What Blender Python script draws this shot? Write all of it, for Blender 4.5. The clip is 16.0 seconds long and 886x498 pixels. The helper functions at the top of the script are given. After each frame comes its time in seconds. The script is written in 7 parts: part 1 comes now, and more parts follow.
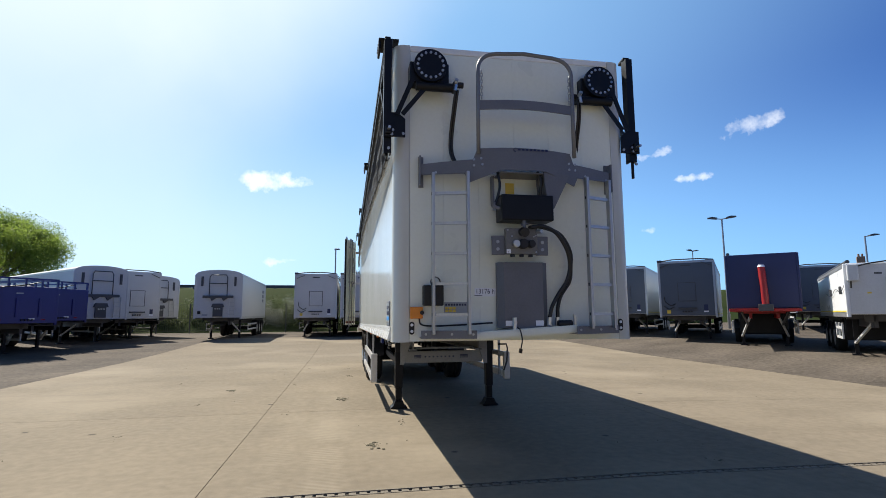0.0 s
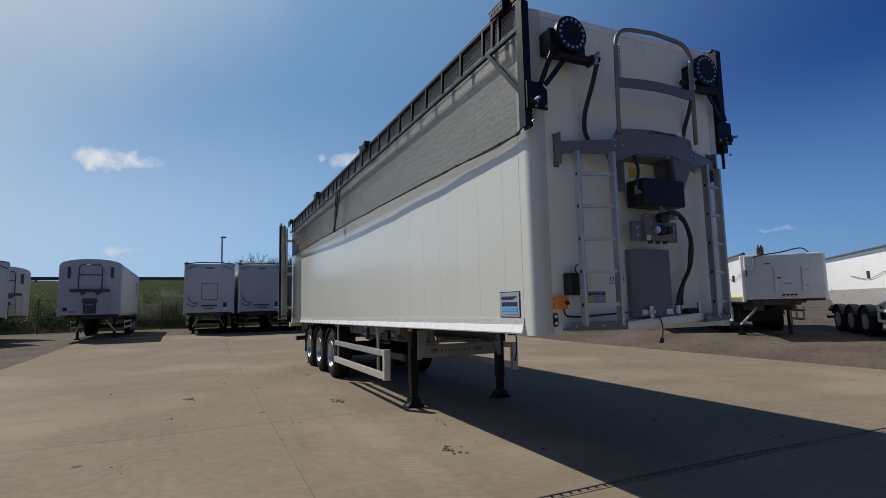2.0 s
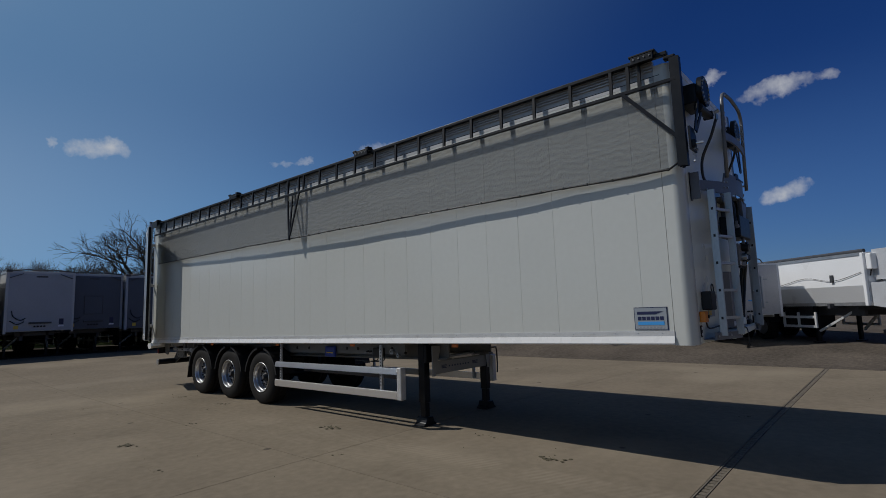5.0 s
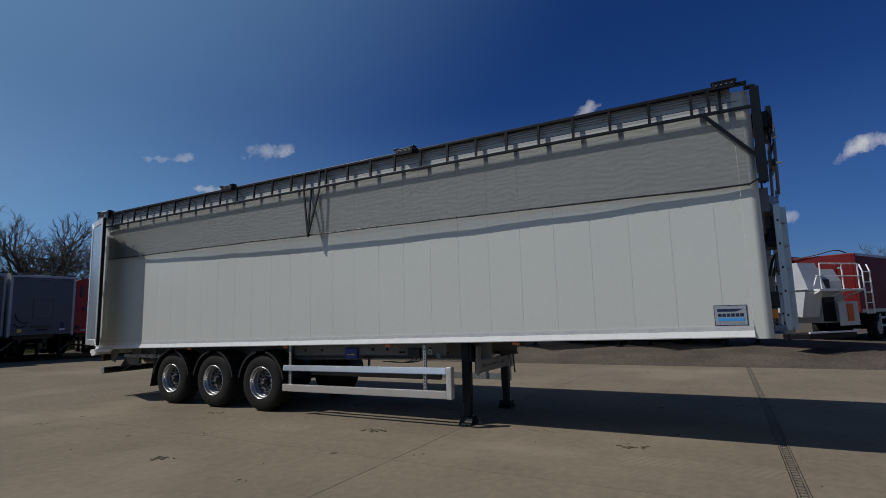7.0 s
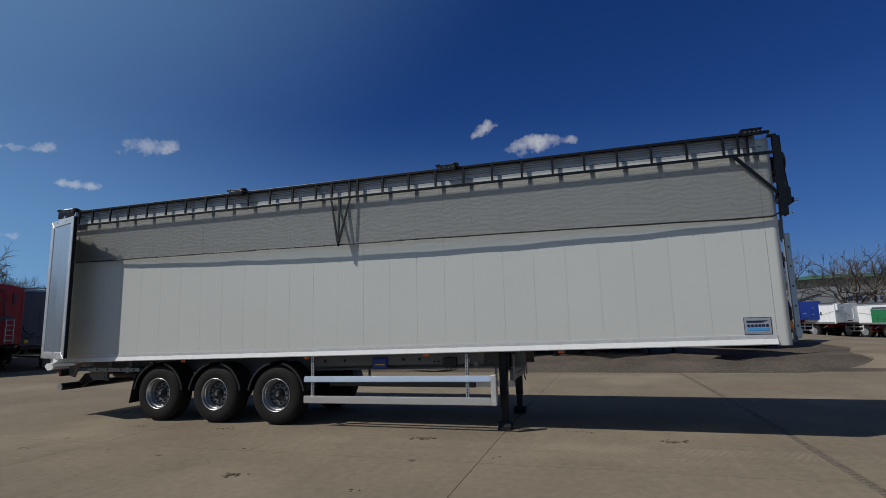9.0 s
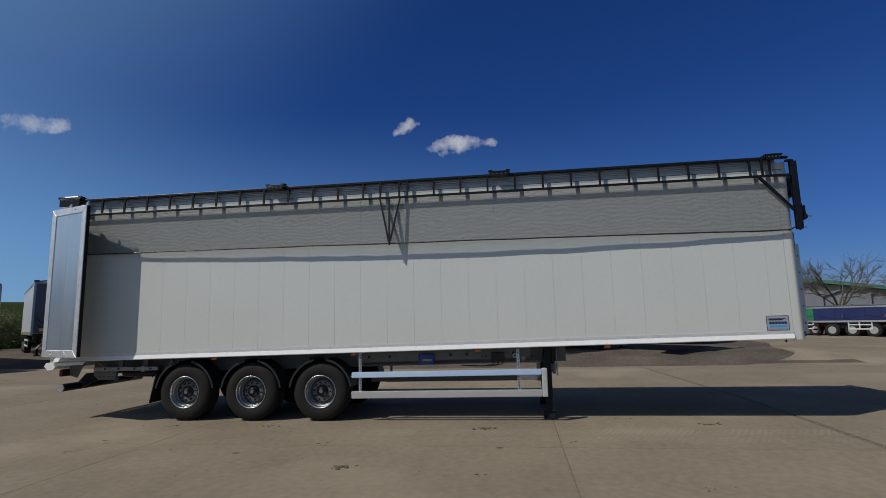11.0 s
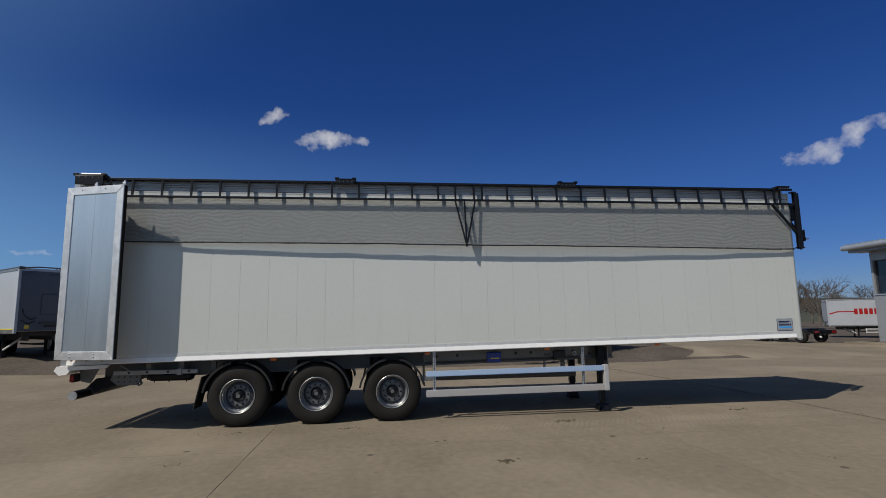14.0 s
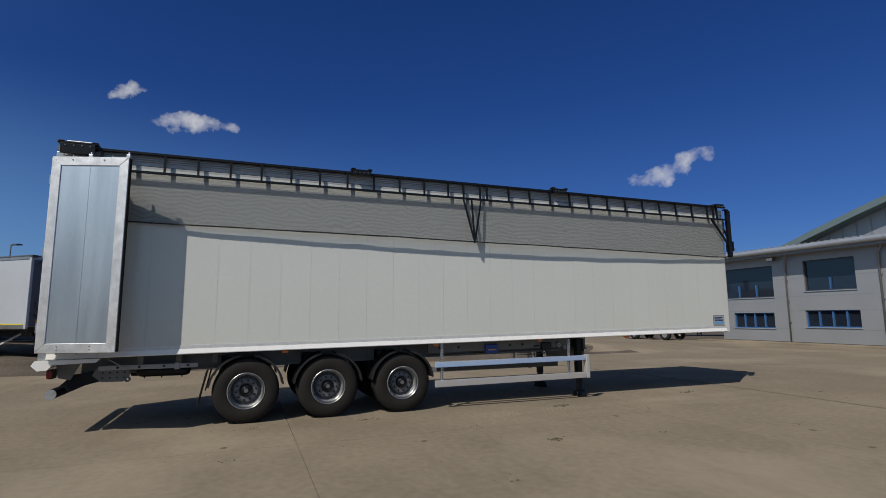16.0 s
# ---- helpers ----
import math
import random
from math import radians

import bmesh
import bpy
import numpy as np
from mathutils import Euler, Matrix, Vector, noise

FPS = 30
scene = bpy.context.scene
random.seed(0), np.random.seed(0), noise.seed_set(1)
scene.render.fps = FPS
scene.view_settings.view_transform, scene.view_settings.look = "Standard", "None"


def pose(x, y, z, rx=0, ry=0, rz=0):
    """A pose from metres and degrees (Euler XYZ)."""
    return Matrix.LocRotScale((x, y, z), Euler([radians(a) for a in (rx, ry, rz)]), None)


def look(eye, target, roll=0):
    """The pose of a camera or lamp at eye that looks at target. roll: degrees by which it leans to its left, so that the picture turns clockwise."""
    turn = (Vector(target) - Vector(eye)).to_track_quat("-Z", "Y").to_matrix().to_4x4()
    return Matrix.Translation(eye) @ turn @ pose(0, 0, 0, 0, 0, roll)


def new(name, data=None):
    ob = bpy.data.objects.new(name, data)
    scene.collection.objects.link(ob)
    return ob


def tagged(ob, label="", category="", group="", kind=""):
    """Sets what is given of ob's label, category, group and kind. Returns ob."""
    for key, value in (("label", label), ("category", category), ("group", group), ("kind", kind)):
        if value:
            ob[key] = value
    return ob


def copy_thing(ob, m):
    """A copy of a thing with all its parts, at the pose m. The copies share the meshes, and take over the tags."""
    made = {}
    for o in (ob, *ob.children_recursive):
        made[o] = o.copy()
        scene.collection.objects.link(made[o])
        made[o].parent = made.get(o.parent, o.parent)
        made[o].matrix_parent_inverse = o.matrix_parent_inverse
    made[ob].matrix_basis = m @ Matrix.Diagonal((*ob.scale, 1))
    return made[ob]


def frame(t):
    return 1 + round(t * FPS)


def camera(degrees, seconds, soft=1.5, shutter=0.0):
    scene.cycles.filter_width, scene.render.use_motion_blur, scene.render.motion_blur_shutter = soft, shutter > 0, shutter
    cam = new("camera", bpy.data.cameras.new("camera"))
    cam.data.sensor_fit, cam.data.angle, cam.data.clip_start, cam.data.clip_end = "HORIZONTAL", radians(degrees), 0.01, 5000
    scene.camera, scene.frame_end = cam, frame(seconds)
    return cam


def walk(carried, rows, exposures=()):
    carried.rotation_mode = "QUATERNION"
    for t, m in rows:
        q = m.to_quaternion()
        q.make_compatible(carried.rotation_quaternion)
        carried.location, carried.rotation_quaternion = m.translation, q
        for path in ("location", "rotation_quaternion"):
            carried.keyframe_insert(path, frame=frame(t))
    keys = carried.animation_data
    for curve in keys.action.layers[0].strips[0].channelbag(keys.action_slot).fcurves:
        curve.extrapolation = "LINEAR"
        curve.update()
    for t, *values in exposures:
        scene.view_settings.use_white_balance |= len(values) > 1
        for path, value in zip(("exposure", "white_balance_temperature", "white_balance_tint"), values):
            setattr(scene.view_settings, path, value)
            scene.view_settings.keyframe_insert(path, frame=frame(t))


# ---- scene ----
cam = camera(81.5, 16.0, soft=0.8)
PATH = [
    (0, (-0.417, 0.395, 1.584), (-0.056, 2.346, 1.836), -0.3),
    (0.5, (-0.943, 0.669, 1.621), (-0.456, 2.594, 1.859), -0.7),
    (1, (-1.478, 0.942, 1.611), (-0.903, 2.843, 1.842), -0.7),
    (1.5, (-2.011, 1.284, 1.609), (-1.3, 3.14, 1.831), -1.0),
    (2, (-2.584, 1.607, 1.618), (-1.749, 3.412, 1.829), -1.3),
    (2.5, (-3.089, 1.921, 1.644), (-2.121, 3.66, 1.847), -1.4),
    (3, (-3.604, 2.241, 1.676), (-2.503, 3.899, 1.872), -1.6),
    (3.5, (-4.101, 2.594, 1.698), (-2.875, 4.162, 1.888), -1.7),
    (4, (-4.578, 3.012, 1.754), (-3.254, 4.498, 1.955), -2.0),
    (4.5, (-5.088, 3.403, 1.765), (-3.667, 4.793, 1.986), -2.0),
    (7, (-7.009, 5.777, 1.676), (-5.264, 6.721, 1.936), -1.6),
    (7.5, (-7.369, 6.303, 1.666), (-5.586, 7.166, 1.936), -1.5),
    (8, (-7.699, 6.785, 1.674), (-5.875, 7.557, 1.951), -1.5),
    (8.5, (-7.992, 7.301, 1.697), (-6.129, 7.968, 1.986), -1.5),
    (9, (-8.273, 7.805, 1.726), (-6.38, 8.379, 2.017), -1.5),
    (11.5, (-9.345, 10.604, 1.803), (-7.372, 10.8, 2.07), -1.4),
    (12, (-9.421, 11.262, 1.847), (-7.441, 11.384, 2.107), -1.4),
    (12.5, (-9.484, 11.893, 1.845), (-7.502, 11.944, 2.107), -1.3),
    (13, (-9.531, 12.472, 1.846), (-7.549, 12.421, 2.108), -1.2),
    (13.5, (-9.612, 13.14, 1.854), (-7.636, 12.981, 2.115), -1.0),
    (14, (-9.559, 13.81, 1.83), (-7.592, 13.568, 2.097), -0.9),
    (14.5, (-9.556, 14.451, 1.776), (-7.606, 14.102, 2.048), -0.9),
    (15, (-9.45, 15.114, 1.74), (-7.526, 14.636, 2.007), -0.7),
    (15.5, (-9.378, 15.765, 1.729), (-7.484, 15.182, 1.999), -0.6),
    (16, (-9.271, 16.366, 1.722), (-7.42, 15.655, 1.984), -0.4),
]
EXPOSURES = [(0, 0.62, 6750, 8), (0.5, 0.52, 6800, 8), (1, 0.28, 6850, 9), (2, -0.23, 6650, 10), (3, -0.80, 6450, 10), (3.5, -0.94, 6380, 10),
             (4.5, -0.95, 6300, 10), (7, -0.76, 6350, 10), (9, -0.62, 6400, 10), (12.5, -0.48, 6500, 10), (16, -0.40, 6650, 10)]
walk(cam, [(t, look(eye, target, roll)) for t, eye, target, roll in PATH], EXPOSURES)

# ---- sky, clouds and sun ----
SUN_AZ, SUN_EL = 124.7, 46.5          # degrees, counted from +x towards +y, and above the horizon
CLOUDS = [  # azimuth, elevation, half width, half height, tilt, density
    (98.5, 14.3, 3.9, 1.15, 2, 1.0), (47.6, 17.7, 2.7, 0.95, 14, 0.8), (56.9, 16.3, 2.6, 0.5, 12, 0.7), (52.6, 13.3, 1.7, 0.75, 8, 0.8),
    (57.6, 8.6, 1.2, 0.5, 4, 0.6), (97.0, 5.7, 1.6, 0.32, 2, 0.4), (75.0, 15.8, 2.8, 1.15, 8, 0.9), (78.8, 16.1, 0.6, 0.4, 5, 0.6),
    (11.6, 21.0, 1.8, 0.55, 24, 0.62), (6.0, 19.2, 3.8, 1.0, 2, 0.8), (-11.3, 13.6, 2.3, 0.85, 18, 0.9), (-5.9, 8.3, 1.5, 0.65, 10, 0.5),
    (6.2, 9.9, 2.8, 0.9, 4, 0.8), (11.8, 6.5, 1.4, 0.4, 10, 0.6), (31.9, 6.2, 1.4, 0.3, 4, 0.4), (-45.4, 14.6, 4.5, 1.2, 16, 0.8),
]


def aim(az, el):
    a, e = radians(az), radians(el)
    return Vector((math.cos(e) * math.cos(a), math.cos(e) * math.sin(a), math.sin(e)))


def build_world():
    world = bpy.data.worlds.new("sky")
    scene.world = world
    world.use_nodes = True
    nt = world.node_tree
    nt.nodes.clear()
    N, L = nt.nodes.new, nt.links.new

    def math_node(op, a, b=None, clamp=False):
        n = N("ShaderNodeMath")
        n.operation, n.use_clamp = op, clamp
        for k, v in enumerate((a, b)):
            if v is None:
                continue
            if isinstance(v, (int, float)):
                n.inputs[k].default_value = v
            else:
                L(v, n.inputs[k])
        return n.outputs[0]

    out, back, sky = N("ShaderNodeOutputWorld"), N("ShaderNodeBackground"), N("ShaderNodeTexSky")
    sky.sky_type, sky.sun_disc = "NISHITA", False
    sky.sun_elevation, sky.sun_rotation = radians(SUN_EL), radians(90 - SUN_AZ)
    sky.air_density, sky.dust_density, sky.ozone_density = 1.0, 0.15, 5.0
    coord, wob, wob2 = N("ShaderNodeTexCoord"), N("ShaderNodeTexNoise"), N("ShaderNodeTexNoise")
    L(coord.outputs["Generated"], wob.inputs["Vector"])
    L(coord.outputs["Generated"], wob2.inputs["Vector"])
    wob.inputs["Scale"].default_value, wob.inputs["Detail"].default_value, wob.inputs["Roughness"].default_value = 24.0, 6.0, 0.55
    wob2.inputs["Scale"].default_value, wob2.inputs["Detail"].default_value = 3.0, 5.0
    curl, shift, warp = N("ShaderNodeTexNoise"), N("ShaderNodeVectorMath"), N("ShaderNodeVectorMath")
    curl.inputs["Scale"].default_value, curl.inputs["Detail"].default_value, curl.inputs["Roughness"].default_value = 17.0, 6.0, 0.62
    L(coord.outputs["Generated"], curl.inputs["Vector"])
    shift.operation, warp.operation = "SUBTRACT", "MULTIPLY_ADD"
    L(curl.outputs["Color"], shift.inputs[0])
    shift.inputs[1].default_value = (0.5, 0.5, 0.5)
    L(shift.outputs[0], warp.inputs[0])
    warp.inputs[1].default_value = (0.085, 0.085, 0.045)
    L(coord.outputs["Generated"], warp.inputs[2])
    total = None
    for az, el, w, h, tilt, dense in CLOUDS:
        d = aim(az, el)
        u = Vector((-math.sin(radians(az)), math.cos(radians(az)), 0))
        v = d.cross(u).normalized()
        lean = radians(tilt)
        u, v = u * math.cos(lean) - v * math.sin(lean), v * math.cos(lean) + u * math.sin(lean)
        dist = None
        for axis, size in ((u, w), (v, h)):
            dot = N("ShaderNodeVectorMath")
            dot.operation = "DOT_PRODUCT"
            L(warp.outputs[0], dot.inputs[0])
            dot.inputs[1].default_value = axis / math.tan(radians(size))
            sq = math_node("POWER", math_node("ABSOLUTE", dot.outputs["Value"]), 2.0)
            dist = sq if dist is None else math_node("ADD", dist, sq)
        front = N("ShaderNodeVectorMath")
        front.operation = "DOT_PRODUCT"
        L(coord.outputs["Generated"], front.inputs[0])
        front.inputs[1].default_value = d
        near = math_node("GREATER_THAN", front.outputs["Value"], 0.9)
        # puffs: the rim is eaten away by the noise
        body = math_node("SUBTRACT", math_node("ADD", 0.50, math_node("MULTIPLY", math_node("SUBTRACT", wob.outputs["Fac"], 0.5), 2.1)), math_node("MULTIPLY", dist, 0.62))
        mask = math_node("MULTIPLY", math_node("MULTIPLY", math_node("MULTIPLY", body, 1.3, True), near), dense * 0.95)
        total = mask if total is None else math_node("MAXIMUM", total, mask)
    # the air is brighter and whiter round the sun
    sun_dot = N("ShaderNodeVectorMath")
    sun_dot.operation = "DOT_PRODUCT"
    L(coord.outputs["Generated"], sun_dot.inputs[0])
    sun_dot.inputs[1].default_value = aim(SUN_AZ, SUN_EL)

    def blend(fac, a, b, kind="MIX"):
        n = N("ShaderNodeMix")
        n.data_type, n.blend_type = "RGBA", kind
        for socket, v in ((n.inputs["Factor"], fac), (n.inputs["A"], a), (n.inputs["B"], b)):
            if isinstance(v, (float, int, tuple)):
                socket.default_value = v
            else:
                L(v, socket)
        return n.outputs["Result"]

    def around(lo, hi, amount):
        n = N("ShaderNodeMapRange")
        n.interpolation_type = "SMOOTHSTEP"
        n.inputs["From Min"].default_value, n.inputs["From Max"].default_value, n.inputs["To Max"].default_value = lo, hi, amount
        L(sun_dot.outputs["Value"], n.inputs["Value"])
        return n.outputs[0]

    hue = N("ShaderNodeHueSaturation")
    hue.inputs["Saturation"].default_value = 1.2
    L(sky.outputs[0], hue.inputs["Color"])
    colour = blend(1.0, hue.outputs[0], (0.66, 0.89, 1.54, 1), "MULTIPLY")
    colour = blend(around(0.10, 0.92, 0.82), colour, (4.8, 9.1, 14.3, 1))
    split = N("ShaderNodeSeparateXYZ")
    L(coord.outputs["Generated"], split.inputs[0])
    low = N("ShaderNodeMapRange")
    low.interpolation_type = "SMOOTHSTEP"
    low.inputs["From Min"].default_value, low.inputs["From Max"].default_value, low.inputs["To Min"].default_value, low.inputs["To Max"].default_value = 0.0, 0.40, 0.8, 0.0
    L(split.outputs["Z"], low.inputs["Value"])
    colour = blend(math_node("MULTIPLY", low.outputs[0], around(-0.7, 0.6, 0.88)), colour, (6.2, 12.7, 20.3, 1))
    colour = blend(math_node("MULTIPLY", low.outputs[0], around(0.42, 0.96, 0.85)), colour, (15.9, 16.5, 17.5, 1))
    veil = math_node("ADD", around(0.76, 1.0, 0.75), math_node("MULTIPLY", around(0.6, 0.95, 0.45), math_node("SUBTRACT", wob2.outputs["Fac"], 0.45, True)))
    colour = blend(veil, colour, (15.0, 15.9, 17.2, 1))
    colour = blend(total, colour, (18.8, 18.9, 19.1, 1))
    # the sky above the view is darkened, to deepen the shadows
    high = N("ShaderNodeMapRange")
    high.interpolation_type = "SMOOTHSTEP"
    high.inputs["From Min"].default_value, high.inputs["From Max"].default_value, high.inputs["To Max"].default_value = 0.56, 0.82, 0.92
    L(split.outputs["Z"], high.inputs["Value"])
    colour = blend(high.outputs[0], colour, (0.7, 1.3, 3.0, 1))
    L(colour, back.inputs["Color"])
    back.inputs["Strength"].default_value = 0.05
    L(back.outputs[0], out.inputs["Surface"])


build_world()
sun = new("sun", bpy.data.lights.new("sun", "SUN"))
sun.data.energy, sun.data.angle, sun.data.color = 5.0, radians(0.53), (1.0, 0.955, 0.885)
sun.matrix_world = look(aim(SUN_AZ, SUN_EL) * 60, (0, 0, 0))

# ---- materials ----
def mat(name, colour, rough=0.5, metal=0.0, vary=0.08, scale=3.0, fine=60.0, bump=0.0, bump_scale=None, stretch=(1, 1, 1), tint=None, per_object=0.0, spec=0.5, coat=0.0, rough_vary=0.1):
    """A surface with large and fine variation of colour and gloss, and fine relief."""
    m = bpy.data.materials.new(name)
    m.use_nodes = True
    nt = m.node_tree
    N, L = nt.nodes.new, nt.links.new
    p = nt.nodes["Principled BSDF"]
    geo, mapping = N("ShaderNodeNewGeometry"), N("ShaderNodeMapping")
    mapping.inputs["Scale"].default_value = stretch
    L(geo.outputs["Position"], mapping.inputs["Vector"])
    big, small = N("ShaderNodeTexNoise"), N("ShaderNodeTexNoise")
    for n, s, d in ((big, scale, 4.0), (small, fine, 3.0)):
        L(mapping.outputs[0], n.inputs["Vector"])
        n.inputs["Scale"].default_value, n.inputs["Detail"].default_value = s, d
    add = N("ShaderNodeMath")
    add.operation = "ADD"
    L(big.outputs["Fac"], add.inputs[0])
    L(small.outputs["Fac"], add.inputs[1])
    ramp = N("ShaderNodeMapRange")
    ramp.inputs["From Min"].default_value, ramp.inputs["From Max"].default_value = 0.6, 1.4
    L(add.outputs[0], ramp.inputs["Value"])
    value = ramp.outputs[0]
    if per_object:
        info, mixed = N("ShaderNodeObjectInfo"), N("ShaderNodeMath")
        mixed.operation = "MULTIPLY_ADD"
        L(info.outputs["Random"], mixed.inputs[0])
        mixed.inputs[1].default_value = per_object
        L(value, mixed.inputs[2])
        value = mixed.outputs[0]
    mix = N("ShaderNodeMix")
    mix.data_type = "RGBA"
    L(value, mix.inputs["Factor"])
    dark = tint or tuple(c * (1 - 2 * vary) for c in colour)
    mix.inputs["A"].default_value = (*dark, 1)
    mix.inputs["B"].default_value = (*[min(1, c * (1 + vary)) for c in colour], 1)
    L(mix.outputs["Result"], p.inputs["Base Color"])
    rr = N("ShaderNodeMapRange")
    rr.inputs["To Min"].default_value, rr.inputs["To Max"].default_value = max(0.02, rough - rough_vary), min(1, rough + rough_vary)
    L(big.outputs["Fac"], rr.inputs["Value"])
    L(rr.outputs[0], p.inputs["Roughness"])
    p.inputs["Metallic"].default_value = metal
    p.inputs["Specular IOR Level"].default_value = spec
    p.inputs["Coat Weight"].default_value = coat
    p.inputs["Coat Roughness"].default_value = 0.08
    if bump:
        b, n = N("ShaderNodeBump"), N("ShaderNodeTexNoise")
        L(mapping.outputs[0], n.inputs["Vector"])
        n.inputs["Scale"].default_value, n.inputs["Detail"].default_value = bump_scale or fine, 4.0
        b.inputs["Strength"].default_value, b.inputs["Distance"].default_value = 1.0, bump
        L(n.outputs["Fac"], b.inputs["Height"])
        L(b.outputs[0], p.inputs["Normal"])
    return m


# side white, its colour held down against the strong sun on it
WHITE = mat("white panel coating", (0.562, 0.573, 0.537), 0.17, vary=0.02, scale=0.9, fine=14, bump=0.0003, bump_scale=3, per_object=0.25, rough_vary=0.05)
WHITE_RAIL = mat("white rail paint", (0.80, 0.795, 0.77), 0.28, vary=0.02, scale=4, coat=0.3)
GUARD_RAIL = mat("anodised rail", (0.84, 0.83, 0.82), 0.30, 0.82, vary=0.03, scale=4, fine=70, rough_vary=0.04)
RAIL_END = mat("dull aluminium post", (0.62, 0.61, 0.59), 0.42, 0.5, vary=0.08, scale=9, fine=80)
# brown put in for a rail in shade; the crank is brown itself
BROWN_RAIL = mat("dusty dark rail", (0.065, 0.055, 0.048), 0.6, vary=0.15, scale=6)
# lighter than the side white, to make up in colour for the front's shade
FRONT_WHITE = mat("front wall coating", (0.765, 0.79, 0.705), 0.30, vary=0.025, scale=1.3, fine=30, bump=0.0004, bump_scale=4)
ALU = mat("brushed aluminium", (0.50, 0.51, 0.52), 0.45, 0.9, vary=0.08, scale=6, fine=80, stretch=(1, 1, 0.25), rough_vary=0.12)
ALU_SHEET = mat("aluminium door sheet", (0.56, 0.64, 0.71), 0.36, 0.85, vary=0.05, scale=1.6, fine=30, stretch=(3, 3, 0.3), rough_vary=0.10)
STRIP = mat("dull aluminium strip", (0.60, 0.605, 0.60), 0.45, 0.2, vary=0.06, scale=6, fine=60)
TOP_RIB = mat("weathered ribbed aluminium", (0.40, 0.405, 0.41), 0.5, 0.2, vary=0.14, scale=3, fine=40, stretch=(1, 0.3, 3))
DOOR_RAIL = mat("bare aluminium rail", (0.72, 0.73, 0.74), 0.42, 0.7, vary=0.10, scale=9, fine=60, rough_vary=0.15)
GALV = mat("galvanised steel", (0.48, 0.49, 0.50), 0.5, 0.85, vary=0.15, scale=18, fine=90)
GREY_STEEL = mat("grey painted steel", (0.135, 0.14, 0.16), 0.42, vary=0.07, scale=5, fine=60)
BLACK = mat("black steel paint", (0.007, 0.008, 0.011), 0.40, vary=0.2, scale=8, rough_vary=0.08, spec=0.25)
RUBBER = mat("tyre rubber", (0.0115, 0.011, 0.0108), 0.75, vary=0.35, scale=7, fine=90, bump=0.001, tint=(0.021, 0.019, 0.0165), spec=0.15)
PLASTIC = mat("black plastic", (0.010, 0.010, 0.011), 0.55, vary=0.2, scale=10)
HOSE = mat("hose rubber", (0.012, 0.012, 0.012), 0.45, vary=0.2, scale=20)
RIM_WELL = mat("silver wheel paint", (0.40, 0.41, 0.43), 0.40, 0.6, vary=0.10, scale=12)
CHROME = mat("polished wheel steel", (0.58, 0.585, 0.59), 0.34, 1.0, vary=0.05, scale=12)
HUB_GREY = mat("wheel disc grey", (0.06, 0.062, 0.068), 0.45, 0.5, vary=0.12, scale=14)
PALE_STEEL = mat("pale grey beam paint", (0.30, 0.295, 0.28), 0.5, vary=0.10, scale=6, fine=50)
HOOP_GREY = mat("hoop grey paint", (0.17, 0.175, 0.185), 0.4, 0.2, vary=0.08, scale=6, fine=50)
TAIL_GREY = mat("pale grey rail paint", (0.33, 0.33, 0.335), 0.45, 0.2, vary=0.10, scale=7, fine=50)
CHASSIS = mat("grey chassis paint", (0.16, 0.157, 0.15), 0.5, vary=0.12, scale=6, fine=50)
JOINT = mat("panel joint seal", (0.60, 0.595, 0.57), 0.6, vary=0.05)
ORANGE = mat("orange lens", (0.75, 0.24, 0.02), 0.3, vary=0.04)
RED_LENS = mat("red lens", (0.22, 0.012, 0.012), 0.25, vary=0.05)
AMBER = mat("amber marker", (0.6, 0.16, 0.03), 0.3, vary=0.05)
NAVY_SIGN = mat("navy sign ink", (0.015, 0.02, 0.07), 0.4, vary=0.03)
SKY_SIGN = mat("blue sign ink", (0.06, 0.32, 0.72), 0.4, vary=0.03)
SIGN_GREY = mat("silver sign plate", (0.30, 0.33, 0.36), 0.35, vary=0.04)
SIGN_WHITE = mat("white sticker", (0.80, 0.82, 0.86), 0.4, vary=0.02)
YELLOW = mat("yellow sticker", (0.75, 0.52, 0.06), 0.45, vary=0.05)
BLUE_BOX = mat("blue box paint", (0.02, 0.05, 0.28), 0.4, vary=0.08)


def net_material():
    """A close-woven grey net: most light stops at the threads, some goes through the holes."""
    m = mat("grey mesh sheet", (0.085, 0.092, 0.10), 0.75, vary=0.10, scale=2.2, fine=25, bump=0.004, bump_scale=6, stretch=(1, 0.45, 3.0), tint=(0.07, 0.075, 0.082))
    nt = m.node_tree
    N, L = nt.nodes.new, nt.links.new
    clear, mix, geo, wave = N("ShaderNodeBsdfTransparent"), N("ShaderNodeMixShader"), N("ShaderNodeNewGeometry"), N("ShaderNodeTexWave")
    wave.bands_direction = "Z"
    wave.inputs["Scale"].default_value, wave.inputs["Distortion"].default_value, wave.inputs["Detail Scale"].default_value = 4.2, 11.0, 0.7
    L(geo.outputs["Position"], wave.inputs["Vector"])
    rng = N("ShaderNodeMapRange")
    rng.inputs["To Min"].default_value, rng.inputs["To Max"].default_value = 0.31, 0.43
    L(wave.outputs["Fac"], rng.inputs["Value"])
    L(rng.outputs[0], mix.inputs[0])
    L(clear.outputs[0], mix.inputs[1])
    L(nt.nodes["Principled BSDF"].outputs[0], mix.inputs[2])
    L(mix.outputs[0], nt.nodes["Material Output"].inputs["Surface"])
    return m


NET = net_material()
THREAD = mat("net thread", (0.050, 0.052, 0.056), 0.75, vary=0.10, scale=4)
HUB_RING = mat("hub flange grey", (0.15, 0.153, 0.157), 0.45, 0.4, vary=0.10, scale=14)


